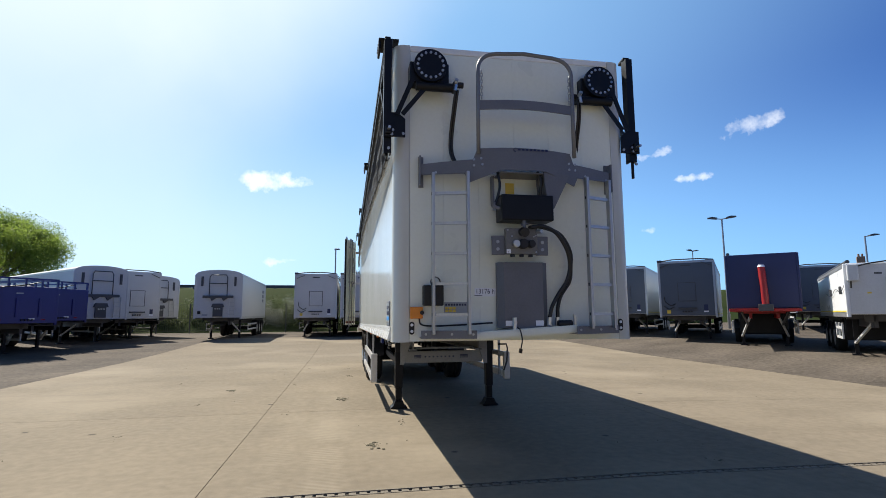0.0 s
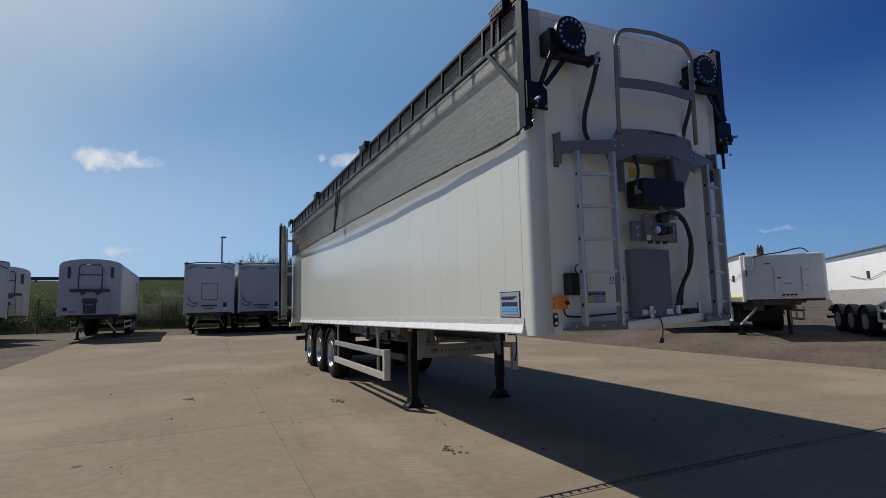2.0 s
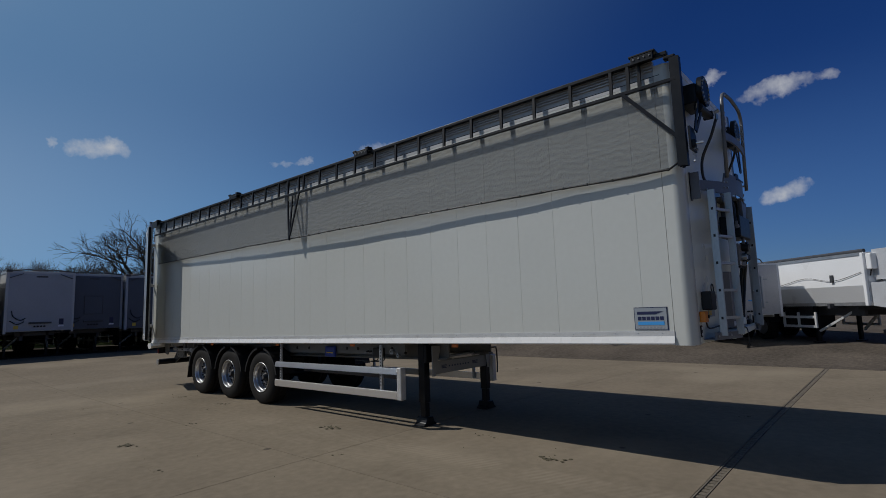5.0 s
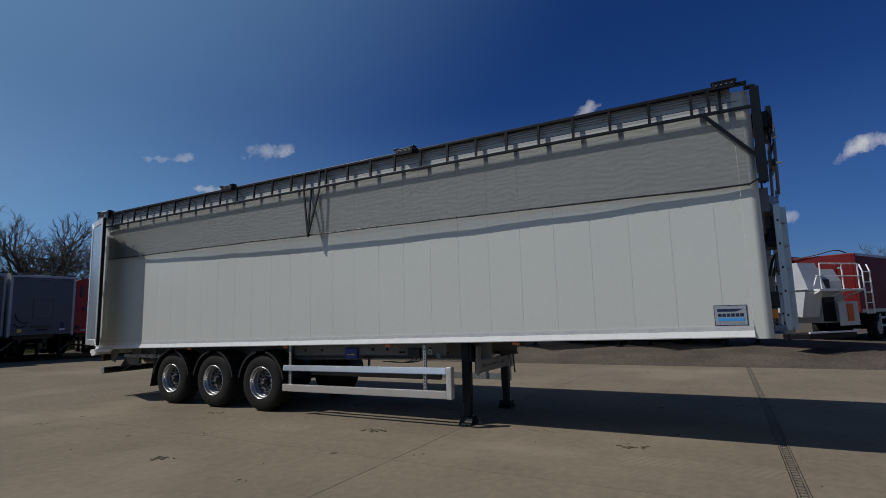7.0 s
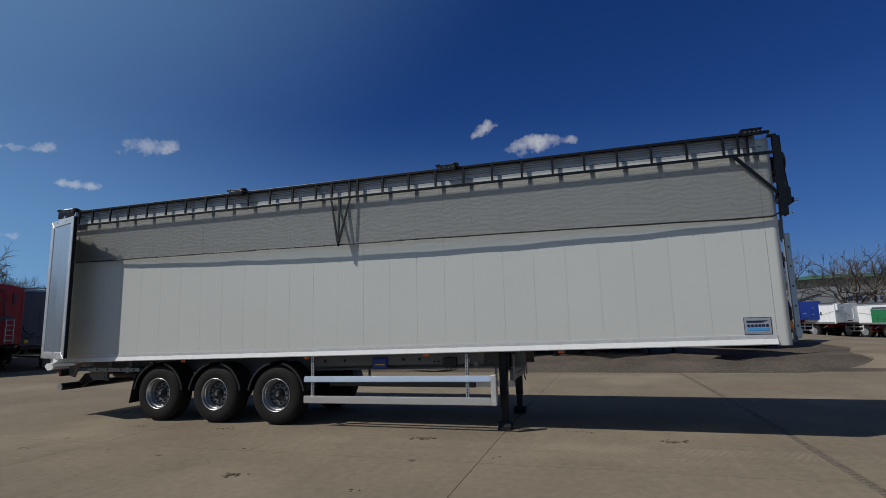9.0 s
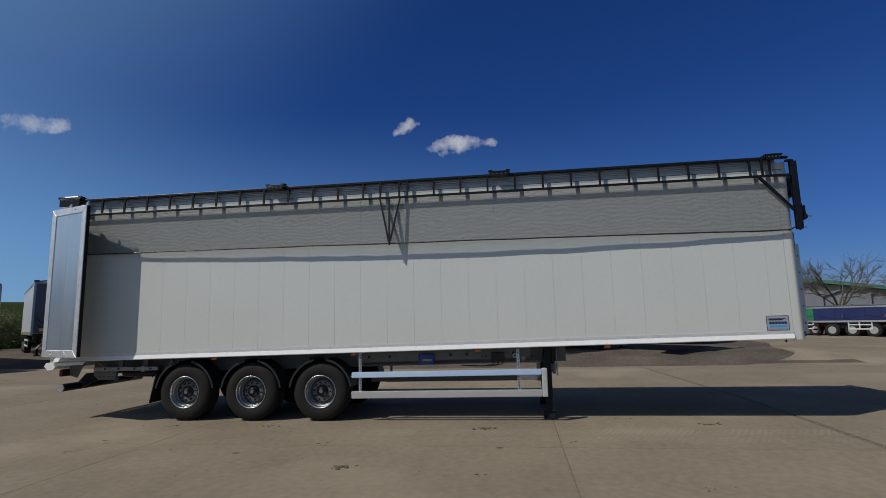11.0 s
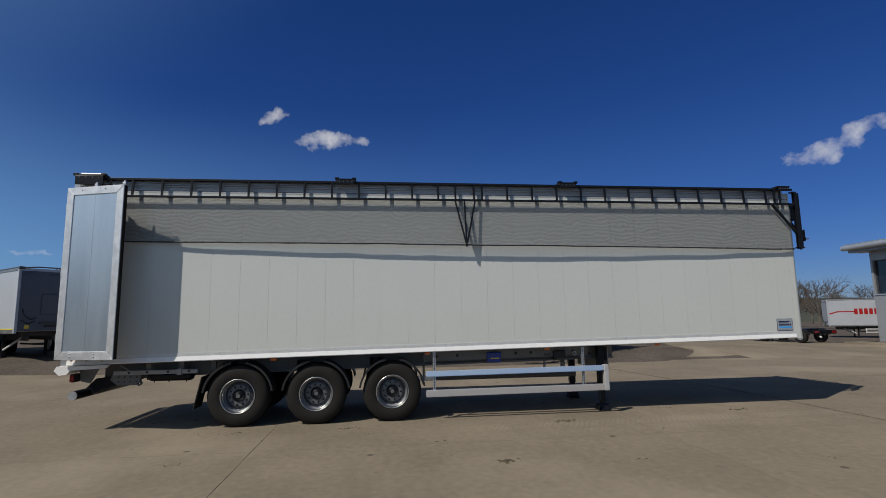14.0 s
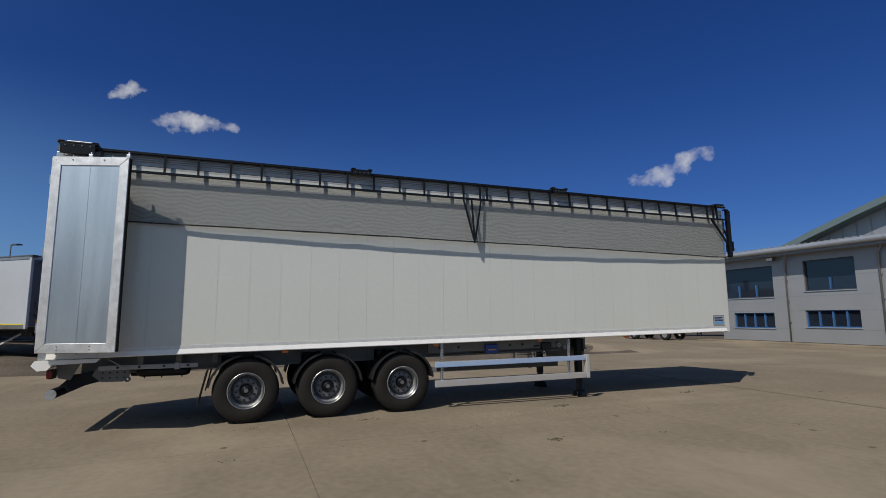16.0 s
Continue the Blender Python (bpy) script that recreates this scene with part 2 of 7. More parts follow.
def concrete_material():
    m = mat("yard concrete", (0.213, 0.178, 0.131), 0.82, vary=0.13, scale=0.55, fine=9.0, bump=0.002, bump_scale=60, per_object=0.25, spec=0.06)
    nt = m.node_tree
    N, L = nt.nodes.new, nt.links.new
    p, geo = nt.nodes["Principled BSDF"], N("ShaderNodeNewGeometry")
    base = p.inputs["Base Color"].links[0].from_socket
    # rubbed tyre sweeps, old wet stains and small dark spots
    stain, spots, sweep = N("ShaderNodeTexNoise"), N("ShaderNodeTexVoronoi"), N("ShaderNodeTexNoise")
    mp = N("ShaderNodeMapping")
    mp.inputs["Rotation"].default_value, mp.inputs["Scale"].default_value = (0, 0, 0.5), (0.4, 1.5, 1)
    L(geo.outputs["Position"], mp.inputs["Vector"])
    L(geo.outputs["Position"], stain.inputs["Vector"])
    L(geo.outputs["Position"], spots.inputs["Vector"])
    L(mp.outputs[0], sweep.inputs["Vector"])
    stain.inputs["Scale"].default_value, stain.inputs["Detail"].default_value = 0.22, 6.0
    spots.inputs["Scale"].default_value = 0.9
    sweep.inputs["Scale"].default_value, sweep.inputs["Detail"].default_value = 1.1, 5.0
    last = base
    for src, lo, hi, col, amount in ((stain.outputs["Fac"], 0.50, 0.66, (0.312, 0.264, 0.196), 0.6), (sweep.outputs["Fac"], 0.54, 0.74, (0.165, 0.136, 0.100), 0.36), (spots.outputs["Distance"], 0.055, 0.035, (0.07, 0.06, 0.05), 0.8)):
        rng, mix = N("ShaderNodeMapRange"), N("ShaderNodeMix")
        rng.inputs["From Min"].default_value, rng.inputs["From Max"].default_value, rng.inputs["To Max"].default_value = lo, hi, amount
        L(src, rng.inputs["Value"])
        mix.data_type = "RGBA"
        L(rng.outputs[0], mix.inputs["Factor"])
        L(last, mix.inputs["A"])
        mix.inputs["B"].default_value = (*col, 1)
        last = mix.outputs["Result"]
    # a dusty tyre track that swings out from beside the wheels
    def calc(op, a, b=None, clamp=False):
        n = N("ShaderNodeMath")
        n.operation, n.use_clamp = op, clamp
        for k, v in enumerate((a, b)):
            if isinstance(v, (int, float)):
                n.inputs[k].default_value = v
            elif v is not None:
                L(v, n.inputs[k])
        return n.outputs[0]

    xyz = N("ShaderNodeSeparateXYZ")
    L(geo.outputs["Position"], xyz.inputs[0])
    dx, dy = calc("SUBTRACT", xyz.outputs["X"], TRACK[0]), calc("SUBTRACT", xyz.outputs["Y"], TRACK[1])
    dist = calc("SQRT", calc("ADD", calc("MULTIPLY", dx, dx), calc("MULTIPLY", dy, dy)))
    off = calc("SUBTRACT", dist, TRACK[2])
    turn = calc("MULTIPLY", calc("ARCTAN2", dy, dx), TRACK[2])
    for shift, wide, amount in ((0.0, 0.30, 1.0), (-0.52, 0.24, 0.55)):
        side = calc("ABSOLUTE", calc("SUBTRACT", off, shift))
        band = calc("MULTIPLY", calc("SUBTRACT", 1.0, calc("DIVIDE", side, wide), True), 1.6, True)
        lug = calc("ADD", 0.62, calc("MULTIPLY", calc("SINE", calc("ADD", calc("ADD", calc("MULTIPLY", turn, 66.0), calc("MULTIPLY", sweep.outputs["Fac"], 9.0)), calc("MULTIPLY", off, 34.0))), 0.38))
        worn = calc("MULTIPLY", calc("SUBTRACT", sweep.outputs["Fac"], 0.36, True), 3.2, True)
        ends = calc("MULTIPLY", calc("SUBTRACT", 4.2, calc("MULTIPLY", calc("ABSOLUTE", calc("SUBTRACT", xyz.outputs["Y"], 8.6)), 1.0), True), 0.9, True)
        fac = calc("MULTIPLY", calc("MULTIPLY", calc("MULTIPLY", band, lug), ends), calc("MULTIPLY", worn, amount * 0.42))
        mix = N("ShaderNodeMix")
        mix.data_type = "RGBA"
        L(fac, mix.inputs["Factor"])
        L(last, mix.inputs["A"])
        mix.inputs["B"].default_value = (0.36, 0.31, 0.235, 1)
        last = mix.outputs["Result"]
    L(last, p.inputs["Base Color"])
    return m


TRACK = (-100.72, 6.5, 100.08)       # centre and radius of the tyre track
CONCRETE = concrete_material()
GRAVEL = mat("dark gravel", (0.119, 0.099, 0.080), 0.9, vary=0.35, scale=0.5, fine=9, bump=0.035, bump_scale=14, tint=(0.055, 0.047, 0.039), spec=0.1)

# ---- builders ----
def box(bm, x0, x1, y0, y1, z0, z1, bevel=0.0, m=None):
    made = bmesh.ops.create_cube(bm, size=1.0)["verts"]
    bmesh.ops.scale(bm, vec=(abs(x1 - x0), abs(y1 - y0), abs(z1 - z0)), verts=made)
    bmesh.ops.translate(bm, vec=((x0 + x1) / 2, (y0 + y1) / 2, (z0 + z1) / 2), verts=made)
    if bevel:
        edges = list({e for v in made for e in v.link_edges})
        made = bmesh.ops.bevel(bm, geom=edges, offset=bevel, segments=2, affect="EDGES", profile=0.5)["verts"]
    if m is not None:
        bmesh.ops.transform(bm, matrix=m, verts=made)
    return bm


def prism(bm, outline, axis, a, b):
    """Pushes a flat outline (two coordinates a corner) along an axis from a to b."""
    order = {"x": lambda p, k: (k, p[0], p[1]), "y": lambda p, k: (p[0], k, p[1]), "z": lambda p, k: (p[0], p[1], k)}[axis]
    rings = [[bm.verts.new(order(p, k)) for p in outline] for k in (a, b)]
    n = len(outline)
    faces = [bm.faces.new([rings[0][i], rings[0][(i + 1) % n], rings[1][(i + 1) % n], rings[1][i]]) for i in range(n)]
    faces += [bm.faces.new(rings[0]), bm.faces.new(rings[1])]
    bmesh.ops.recalc_face_normals(bm, faces=faces)
    return bm


def rod(bm, p, q, r, sides=10, r2=None):
    p, q = Vector(p), Vector(q)
    turn = (q - p).to_track_quat("Z", "Y").to_matrix().to_4x4()
    bmesh.ops.create_cone(bm, cap_ends=True, segments=sides, radius1=r, radius2=r if r2 is None else r2, depth=(q - p).length, matrix=Matrix.Translation((p + q) / 2) @ turn)
    return bm


def bar(bm, p, q, w, h, up=(0, 0, 1)):
    """A square bar from p to q, w across and h along up."""
    p, q = Vector(p), Vector(q)
    along = (q - p).normalized()
    side = along.cross(Vector(up)).normalized()
    top = side.cross(along)
    ring = [[bm.verts.new(c + side * (a * w / 2) + top * (b * h / 2)) for a, b in ((-1, -1), (1, -1), (1, 1), (-1, 1))] for c in (p, q)]
    faces = [bm.faces.new([ring[0][i], ring[0][(i + 1) % 4], ring[1][(i + 1) % 4], ring[1][i]]) for i in range(4)]
    faces += [bm.faces.new(ring[0]), bm.faces.new(ring[1])]
    bmesh.ops.recalc_face_normals(bm, faces=faces)
    return bm


def tube(bm, points, r, sides=8):
    """A round tube along a line of points."""
    pts = [Vector(p) for p in points]
    rings, side = [], None
    for i, p in enumerate(pts):
        d = (pts[min(i + 1, len(pts) - 1)] - pts[max(i - 1, 0)]).normalized()
        if side is None:
            side = d.orthogonal().normalized()
        side = (side - d * side.dot(d)).normalized()
        up = d.cross(side)
        rings.append([bm.verts.new(p + (side * math.cos(k * math.tau / sides) + up * math.sin(k * math.tau / sides)) * r) for k in range(sides)])
    faces = []
    for a, b in zip(rings, rings[1:]):
        for k in range(sides):
            f = bm.faces.new([a[k], a[(k + 1) % sides], b[(k + 1) % sides], b[k]])
            f.smooth = True
            faces.append(f)
    faces += [bm.faces.new(rings[0]), bm.faces.new(rings[-1])]
    bmesh.ops.recalc_face_normals(bm, faces=faces)
    return bm


def curve_points(points, n=8):
    """Points of a smooth line through the given ones."""
    pts = [Vector(p) for p in points]
    pts = [pts[0] * 2 - pts[1]] + pts + [pts[-1] * 2 - pts[-2]]
    out = []
    for a, b, c, d in zip(pts, pts[1:], pts[2:], pts[3:]):
        for i in range(n):
            t = i / n
            out.append(0.5 * (2 * b + (c - a) * t + (2 * a - 5 * b + 4 * c - d) * t * t + (3 * b - a - 3 * c + d) * t ** 3))
    return out + [pts[-2]]


def lathe(bm, profile, sides, caps=True, centre=(0, 0, 0)):
    """Turns a profile of (radius, along) round the x axis."""
    rings = []
    for r, x in profile:
        rings.append([bm.verts.new((centre[0] + x, centre[1] + r * math.cos(k * math.tau / sides), centre[2] + r * math.sin(k * math.tau / sides))) for k in range(sides)])
    faces = []
    for a, b in zip(rings, rings[1:]):
        for k in range(sides):
            f = bm.faces.new([a[k], a[(k + 1) % sides], b[(k + 1) % sides], b[k]])
            f.smooth = True
            faces.append(f)
    for ring in (rings[0], rings[-1]) if caps else ():
        faces.append(bm.faces.new(ring))
    bmesh.ops.recalc_face_normals(bm, faces=faces)
    return bm


def mesh_of(name, bm, material):
    data = bpy.data.meshes.new(name)
    bm.to_mesh(data)
    bm.free()
    data.materials.append(material)
    return data


def part(name, bm, material, parent, label=""):
    ob = new(name, mesh_of(name, bm, material))
    ob.parent = parent
    return tagged(ob, label)


def piece(name, data, parent, m):
    """One of many alike pieces, which share one mesh."""
    ob = new(name, data)
    ob.parent, ob.matrix_basis = parent, m
    return ob


def thing(name, label, category, group="", kind=""):
    return tagged(new(name), label, category, group, kind)


def solid(name, bm, material, label, category="", group="", kind=""):
    return tagged(new(name, mesh_of(name, bm, material)), label, category, group, kind)


def settle(ob, base):
    """Puts the origin of a thing, built in world places, at its base."""
    base = Vector(base)
    for o in ob.children_recursive:
        if o.parent == ob:
            o.matrix_basis = Matrix.Translation(-base) @ o.matrix_basis
    ob.location = base
    return ob


def singles(ob, name):
    """Makes each loose piece of a part an object of its own."""
    bm = bmesh.new()
    bm.from_mesh(ob.data)
    left, made = set(bm.verts), []
    while left:
        stack, island = [next(iter(left))], set()
        while stack:
            v = stack.pop()
            if v in island:
                continue
            island.add(v)
            stack += [e.other_vert(v) for e in v.link_edges]
        left -= island
        made.append(sorted(island, key=lambda v: v.index))
    made.sort(key=lambda isl: isl[0].index)
    for island in made:
        index = {v: i for i, v in enumerate(island)}
        faces = sorted({f for v in island for f in v.link_faces}, key=lambda f: f.index)
        data = bpy.data.meshes.new(name)
        data.from_pydata([v.co[:] for v in island], [], [[index[v] for v in f.verts] for f in faces])
        data.materials.append(ob.data.materials[0])
        o = new(name, data)
        o.parent, o.matrix_basis = ob.parent, ob.matrix_basis
    bm.free()
    bpy.data.objects.remove(ob)


B = bmesh.new


def ease(a, b, v):
    t = min(1.0, max(0.0, (v - a) / (b - a)))
    return t * t * (3 - 2 * t)


def ground_z(x, y):
    """The yard is level round the trailer, falls to the slabs' eastern edge and rises a little towards its borders."""
    fall = -0.020 * max(0.0, min(x, 12.2) - 2.5) * (1 - ease(12.2, 15.4, x)) * ease(-12, -2, y)
    return fall + 0.20 * ease(19, 33, y) + 0.18 * ease(12.2, 16, x) * ease(-14, -4, y) + 0.012 * max(0.0, min(x, 60) - 16) * ease(-14, -4, y) - 0.22 * (1 - ease(-14, -3, y)) - 0.24 * (1 - ease(-30, -18, y))

# ---- ground ----
JX = (-1.7, 6.2)      # slab joints: a place and the spacing
WEST, EAST, NORTH = -7.9, 12.2, 34.2


def build_ground():
    bm = B()
    xs = [-900, -300, -120, -60, -40] + [-30 + 2.0 * i for i in range(51)] + [85, 120, 300, 900]
    ys = [-900, -300, -150, -90, -60] + [-44 + 2.0 * i for i in range(50)] + [70, 100, 150, 300, 900]
    grid = [[bm.verts.new((x, y, ground_z(x, y) - 0.045 + (0.018 * noise.noise((x * 0.4, y * 0.4, 0)) if abs(x) < 90 else 0))) for x in xs] for y in ys]
    for a, b in zip(grid, grid[1:]):
        for i in range(len(xs) - 1):
            bm.faces.new([a[i], a[i + 1], b[i + 1], b[i]]).smooth = True
    return solid("ground", bm, GRAVEL, "dark rutted gravel and worn tarmac round the yard", "ground", kind="structure")


build_ground()
pavement = thing("pavement", "tan cast concrete yard slabs with tarred joints", "pavement", kind="structure")


def slab(x0, x1, y0, y1):
    g = 0.0040
    bm = B()
    nx, ny = 4, 4
    top = [[bm.verts.new((x0 + g + (x1 - x0 - 2 * g) * i / nx, y0 + g + (y1 - y0 - 2 * g) * j / ny, 0)) for i in range(nx + 1)] for j in range(ny + 1)]
    for row in top:
        for v in row:
            v.co.z = ground_z(v.co.x, v.co.y)
    faces = [bm.faces.new([top[j][i], top[j][i + 1], top[j + 1][i + 1], top[j + 1][i]]) for j in range(ny) for i in range(nx)]
    ring = top[0][:-1] + [r[-1] for r in top[:-1]] + top[-1][:0:-1] + [r[0] for r in top[:0:-1]]
    low = [bm.verts.new((v.co.x, v.co.y, v.co.z - 0.12)) for v in ring]
    for i in range(len(ring)):
        faces.append(bm.faces.new([ring[i - 1], ring[i], low[i], low[i - 1]]))
    bmesh.ops.recalc_face_normals(bm, faces=faces)
    part("slab", bm, CONCRETE, pavement)


DRAIN = 5.30


def build_slabs():
    cols = [WEST, JX[0], JX[0] + JX[1], EAST]
    rows = [-2.98, 3.22, DRAIN - 0.056, DRAIN + 0.056, 9.42, 15.62, 21.82, 28.02, NORTH]
    for y0, y1 in zip(rows, rows[1:]):
        if y1 - y0 < 0.5:
            continue
        for x0, x1 in zip(cols, cols[1:]):
            slab(x0, x1, y0, y1)
    # the apron in front of the office runs on to the south and along the whole yard
    for j in range(5):
        for i in range(13):
            x0, y1 = WEST - 18.6 + 6.2 * i, -2.98 - 6.2 * j
            if y1 - 6.2 < -17.0 and x0 > 3:
                slab(x0, x0 + 6.2, -16.6, y1) if y1 > -16.5 else None
            else:
                slab(x0, x0 + 6.2, y1 - 6.2, y1)


build_slabs()


def build_fillet():
    """The apron's rounded inner corner, cast between the yard strip and the office apron."""
    def edge(x):
        return -1.75 + 3.2 * ((EAST + 3.2 - x) / 3.2) ** 2 if x < EAST + 3.2 else -1.75 - 1.2 * ease(16.5, 20.5, x)
    bm = B()
    rows = []
    for i in range(43):
        x = EAST + 0.01 + 0.2 * i
        rows.append([bm.verts.new((x, -2.975 + (edge(x) + 2.975) * j / 4, 0)) for j in range(5)])
    for r in rows:
        for v in r:
            v.co.z = ground_z(v.co.x, v.co.y)
    fs = [bm.faces.new([a[j], b[j], b[j + 1], a[j + 1]]) for a, b in zip(rows, rows[1:]) for j in range(4)]
    rim = [r[-1] for r in rows]
    low = [bm.verts.new((v.co.x, v.co.y, v.co.z - 0.12)) for v in rim]
    fs += [bm.faces.new([rim[i], rim[i + 1], low[i + 1], low[i]]) for i in range(len(rim) - 1)]
    bmesh.ops.recalc_face_normals(bm, faces=fs)
    part("slab", bm, CONCRETE, pavement)


build_fillet()


def build_drain():
    drain = thing("drain_channel", "rusty slotted grating over a drain channel in the concrete", "drain", kind="structure")
    bm = B()
    for x0, x1 in ((WEST, 2.5), (2.5, EAST)):
        box(bm, x0, x1, DRAIN - 0.052, DRAIN - 0.036, -0.1, 0.003)
        box(bm, x0, x1, DRAIN + 0.036, DRAIN + 0.052, -0.1, 0.003)
        box(bm, x0, x1, DRAIN - 0.036, DRAIN + 0.036, -0.12, -0.10)
    for v in bm.verts:
        v.co.z += ground_z(v.co.x, DRAIN)
    part("channel", bm, DRAIN_IRON, drain)
    bm = B()
    box(bm, -0.032, 0.032, -0.029, 0.029, -0.03, -0.004)
    data = mesh_of("grate_bar", bm, DRAIN_IRON)
    n = int((EAST - WEST) / 0.095)
    for i in range(n - 1):
        piece("grate_bar", data, drain, Matrix.Translation((WEST + 0.05 + 0.095 * i, DRAIN, ground_z(WEST + 0.05 + 0.095 * i, DRAIN))))


DRAIN_IRON = mat("worn drain iron", (0.175, 0.148, 0.110), 0.8, vary=0.25, scale=10, fine=50)
build_drain()


def build_joint_seals():
    """Worn sealing strips down in the joints of the yard strip."""
    fill = mat("worn joint seal", (0.15, 0.125, 0.095), 0.85, vary=0.25, scale=3, fine=30)
    for x in (JX[0], JX[0] + JX[1]):
        for y0, y1 in zip((-2.9, 3.22, DRAIN + 0.056, 9.42, 15.62), (3.22, DRAIN - 0.056, 9.42, 15.62, 19.0)):
            part("joint_seal", box(B(), x - 0.004, x + 0.004, y0 + 0.01, y1 - 0.01, ground_z(x, y0) - 0.03, ground_z(x, y0) - 0.006), fill, pavement)
    for y in (3.22, 9.42, 15.62):
        for x0, x1 in zip((WEST, JX[0], JX[0] + JX[1]), (JX[0], JX[0] + JX[1], EAST)):
            strip = box(B(), x0 + 0.01, x1 - 0.01, y - 0.004, y + 0.004, -0.03, -0.006)
            for v in strip.verts:
                v.co.z += ground_z(v.co.x, y)
            part("joint_seal", strip, fill, pavement)


build_joint_seals()


def build_crumbs():
    """Clods and grit dropped from tyres, lying on the slabs."""
    rng = np.random.default_rng(3)
    bm = B()
    for cx, cy, n in ((-0.06, 6.99, 26), (-0.48, 10.59, 28), (-2.8, 12.2, 24), (-1.35, 9.3, 6), (-0.35, 14.3, 20), (-0.4, 16.2, 14), (-1.6, 12.9, 8), (0.4, 8.2, 10), (-3.4, 8.0, 8), (-2.2, 16.5, 9), (-4.2, 13.6, 7), (-3.0, 10.6, 6), (1.2, 3.1, 9), (-1.2, 4.2, 8), (3.6, 5.6, 6), (-5.2, 17.4, 6), (0.8, 17.9, 7)):
        for _ in range(n):
            x, y, r = cx + 0.045 * rng.normal(), cy + 0.085 * rng.normal(), 0.004 + (0.018 if n > 20 else 0.009) * rng.random() ** 2
            bmesh.ops.create_icosphere(bm, subdivisions=1, radius=r, matrix=Matrix.Translation((x, y, ground_z(x, y) + r * 0.3)) @ Matrix.Diagonal((1.5, 1.9, 0.5, 1)))
    for _ in range(160):
        x, y, r = -7 + 16 * rng.random(), -1 + 24 * rng.random(), 0.003 + 0.006 * rng.random()
        bmesh.ops.create_icosphere(bm, subdivisions=1, radius=r, matrix=Matrix.Translation((x, y, ground_z(x, y) + r * 0.3)))
    solid("dirt_crumbs", bm, mat("dry mud", (0.10, 0.085, 0.05), 0.9, vary=0.2), "dark clods and grit strewn on the slabs", "dirt", kind="stuff")


build_crumbs()

# ---- the white walking-floor trailer ----
YF, YR, XW, ZT = 5.30, 19.12, 2.48, 4.30       # front, rear, width, top of the walls
SEAM = 5.50                                      # where the rounded front corner meets the side panels
AXLES, HUB_Z = (13.59, 14.945, 16.29), 0.53


def sill(y):
    """Height of the body's lower edge, which drops towards the rear."""
    return 1.335 - 0.0146 * (y - YF)


trailer = thing("semi_trailer", "white panelled walking-floor trailer standing on its landing legs, rear door open", "trailer")


def wedge(bm, x0, x1, y0, y1, low, high):
    """A box between two heights, each a number or a function of y."""
    lo, hi = (f if callable(f) else (lambda y, k=f: k) for f in (low, high))
    a = [bm.verts.new(c) for c in ((x0, y0, lo(y0)), (x1, y0, lo(y0)), (x1, y1, lo(y1)), (x0, y1, lo(y1)))]
    b = [bm.verts.new(c) for c in ((x0, y0, hi(y0)), (x1, y0, hi(y0)), (x1, y1, hi(y1)), (x0, y1, hi(y1)))]
    faces = [bm.faces.new(a), bm.faces.new(b)] + [bm.faces.new([a[i], a[(i + 1) % 4], b[(i + 1) % 4], b[i]]) for i in range(4)]
    bmesh.ops.recalc_face_normals(bm, faces=faces)
    return bm


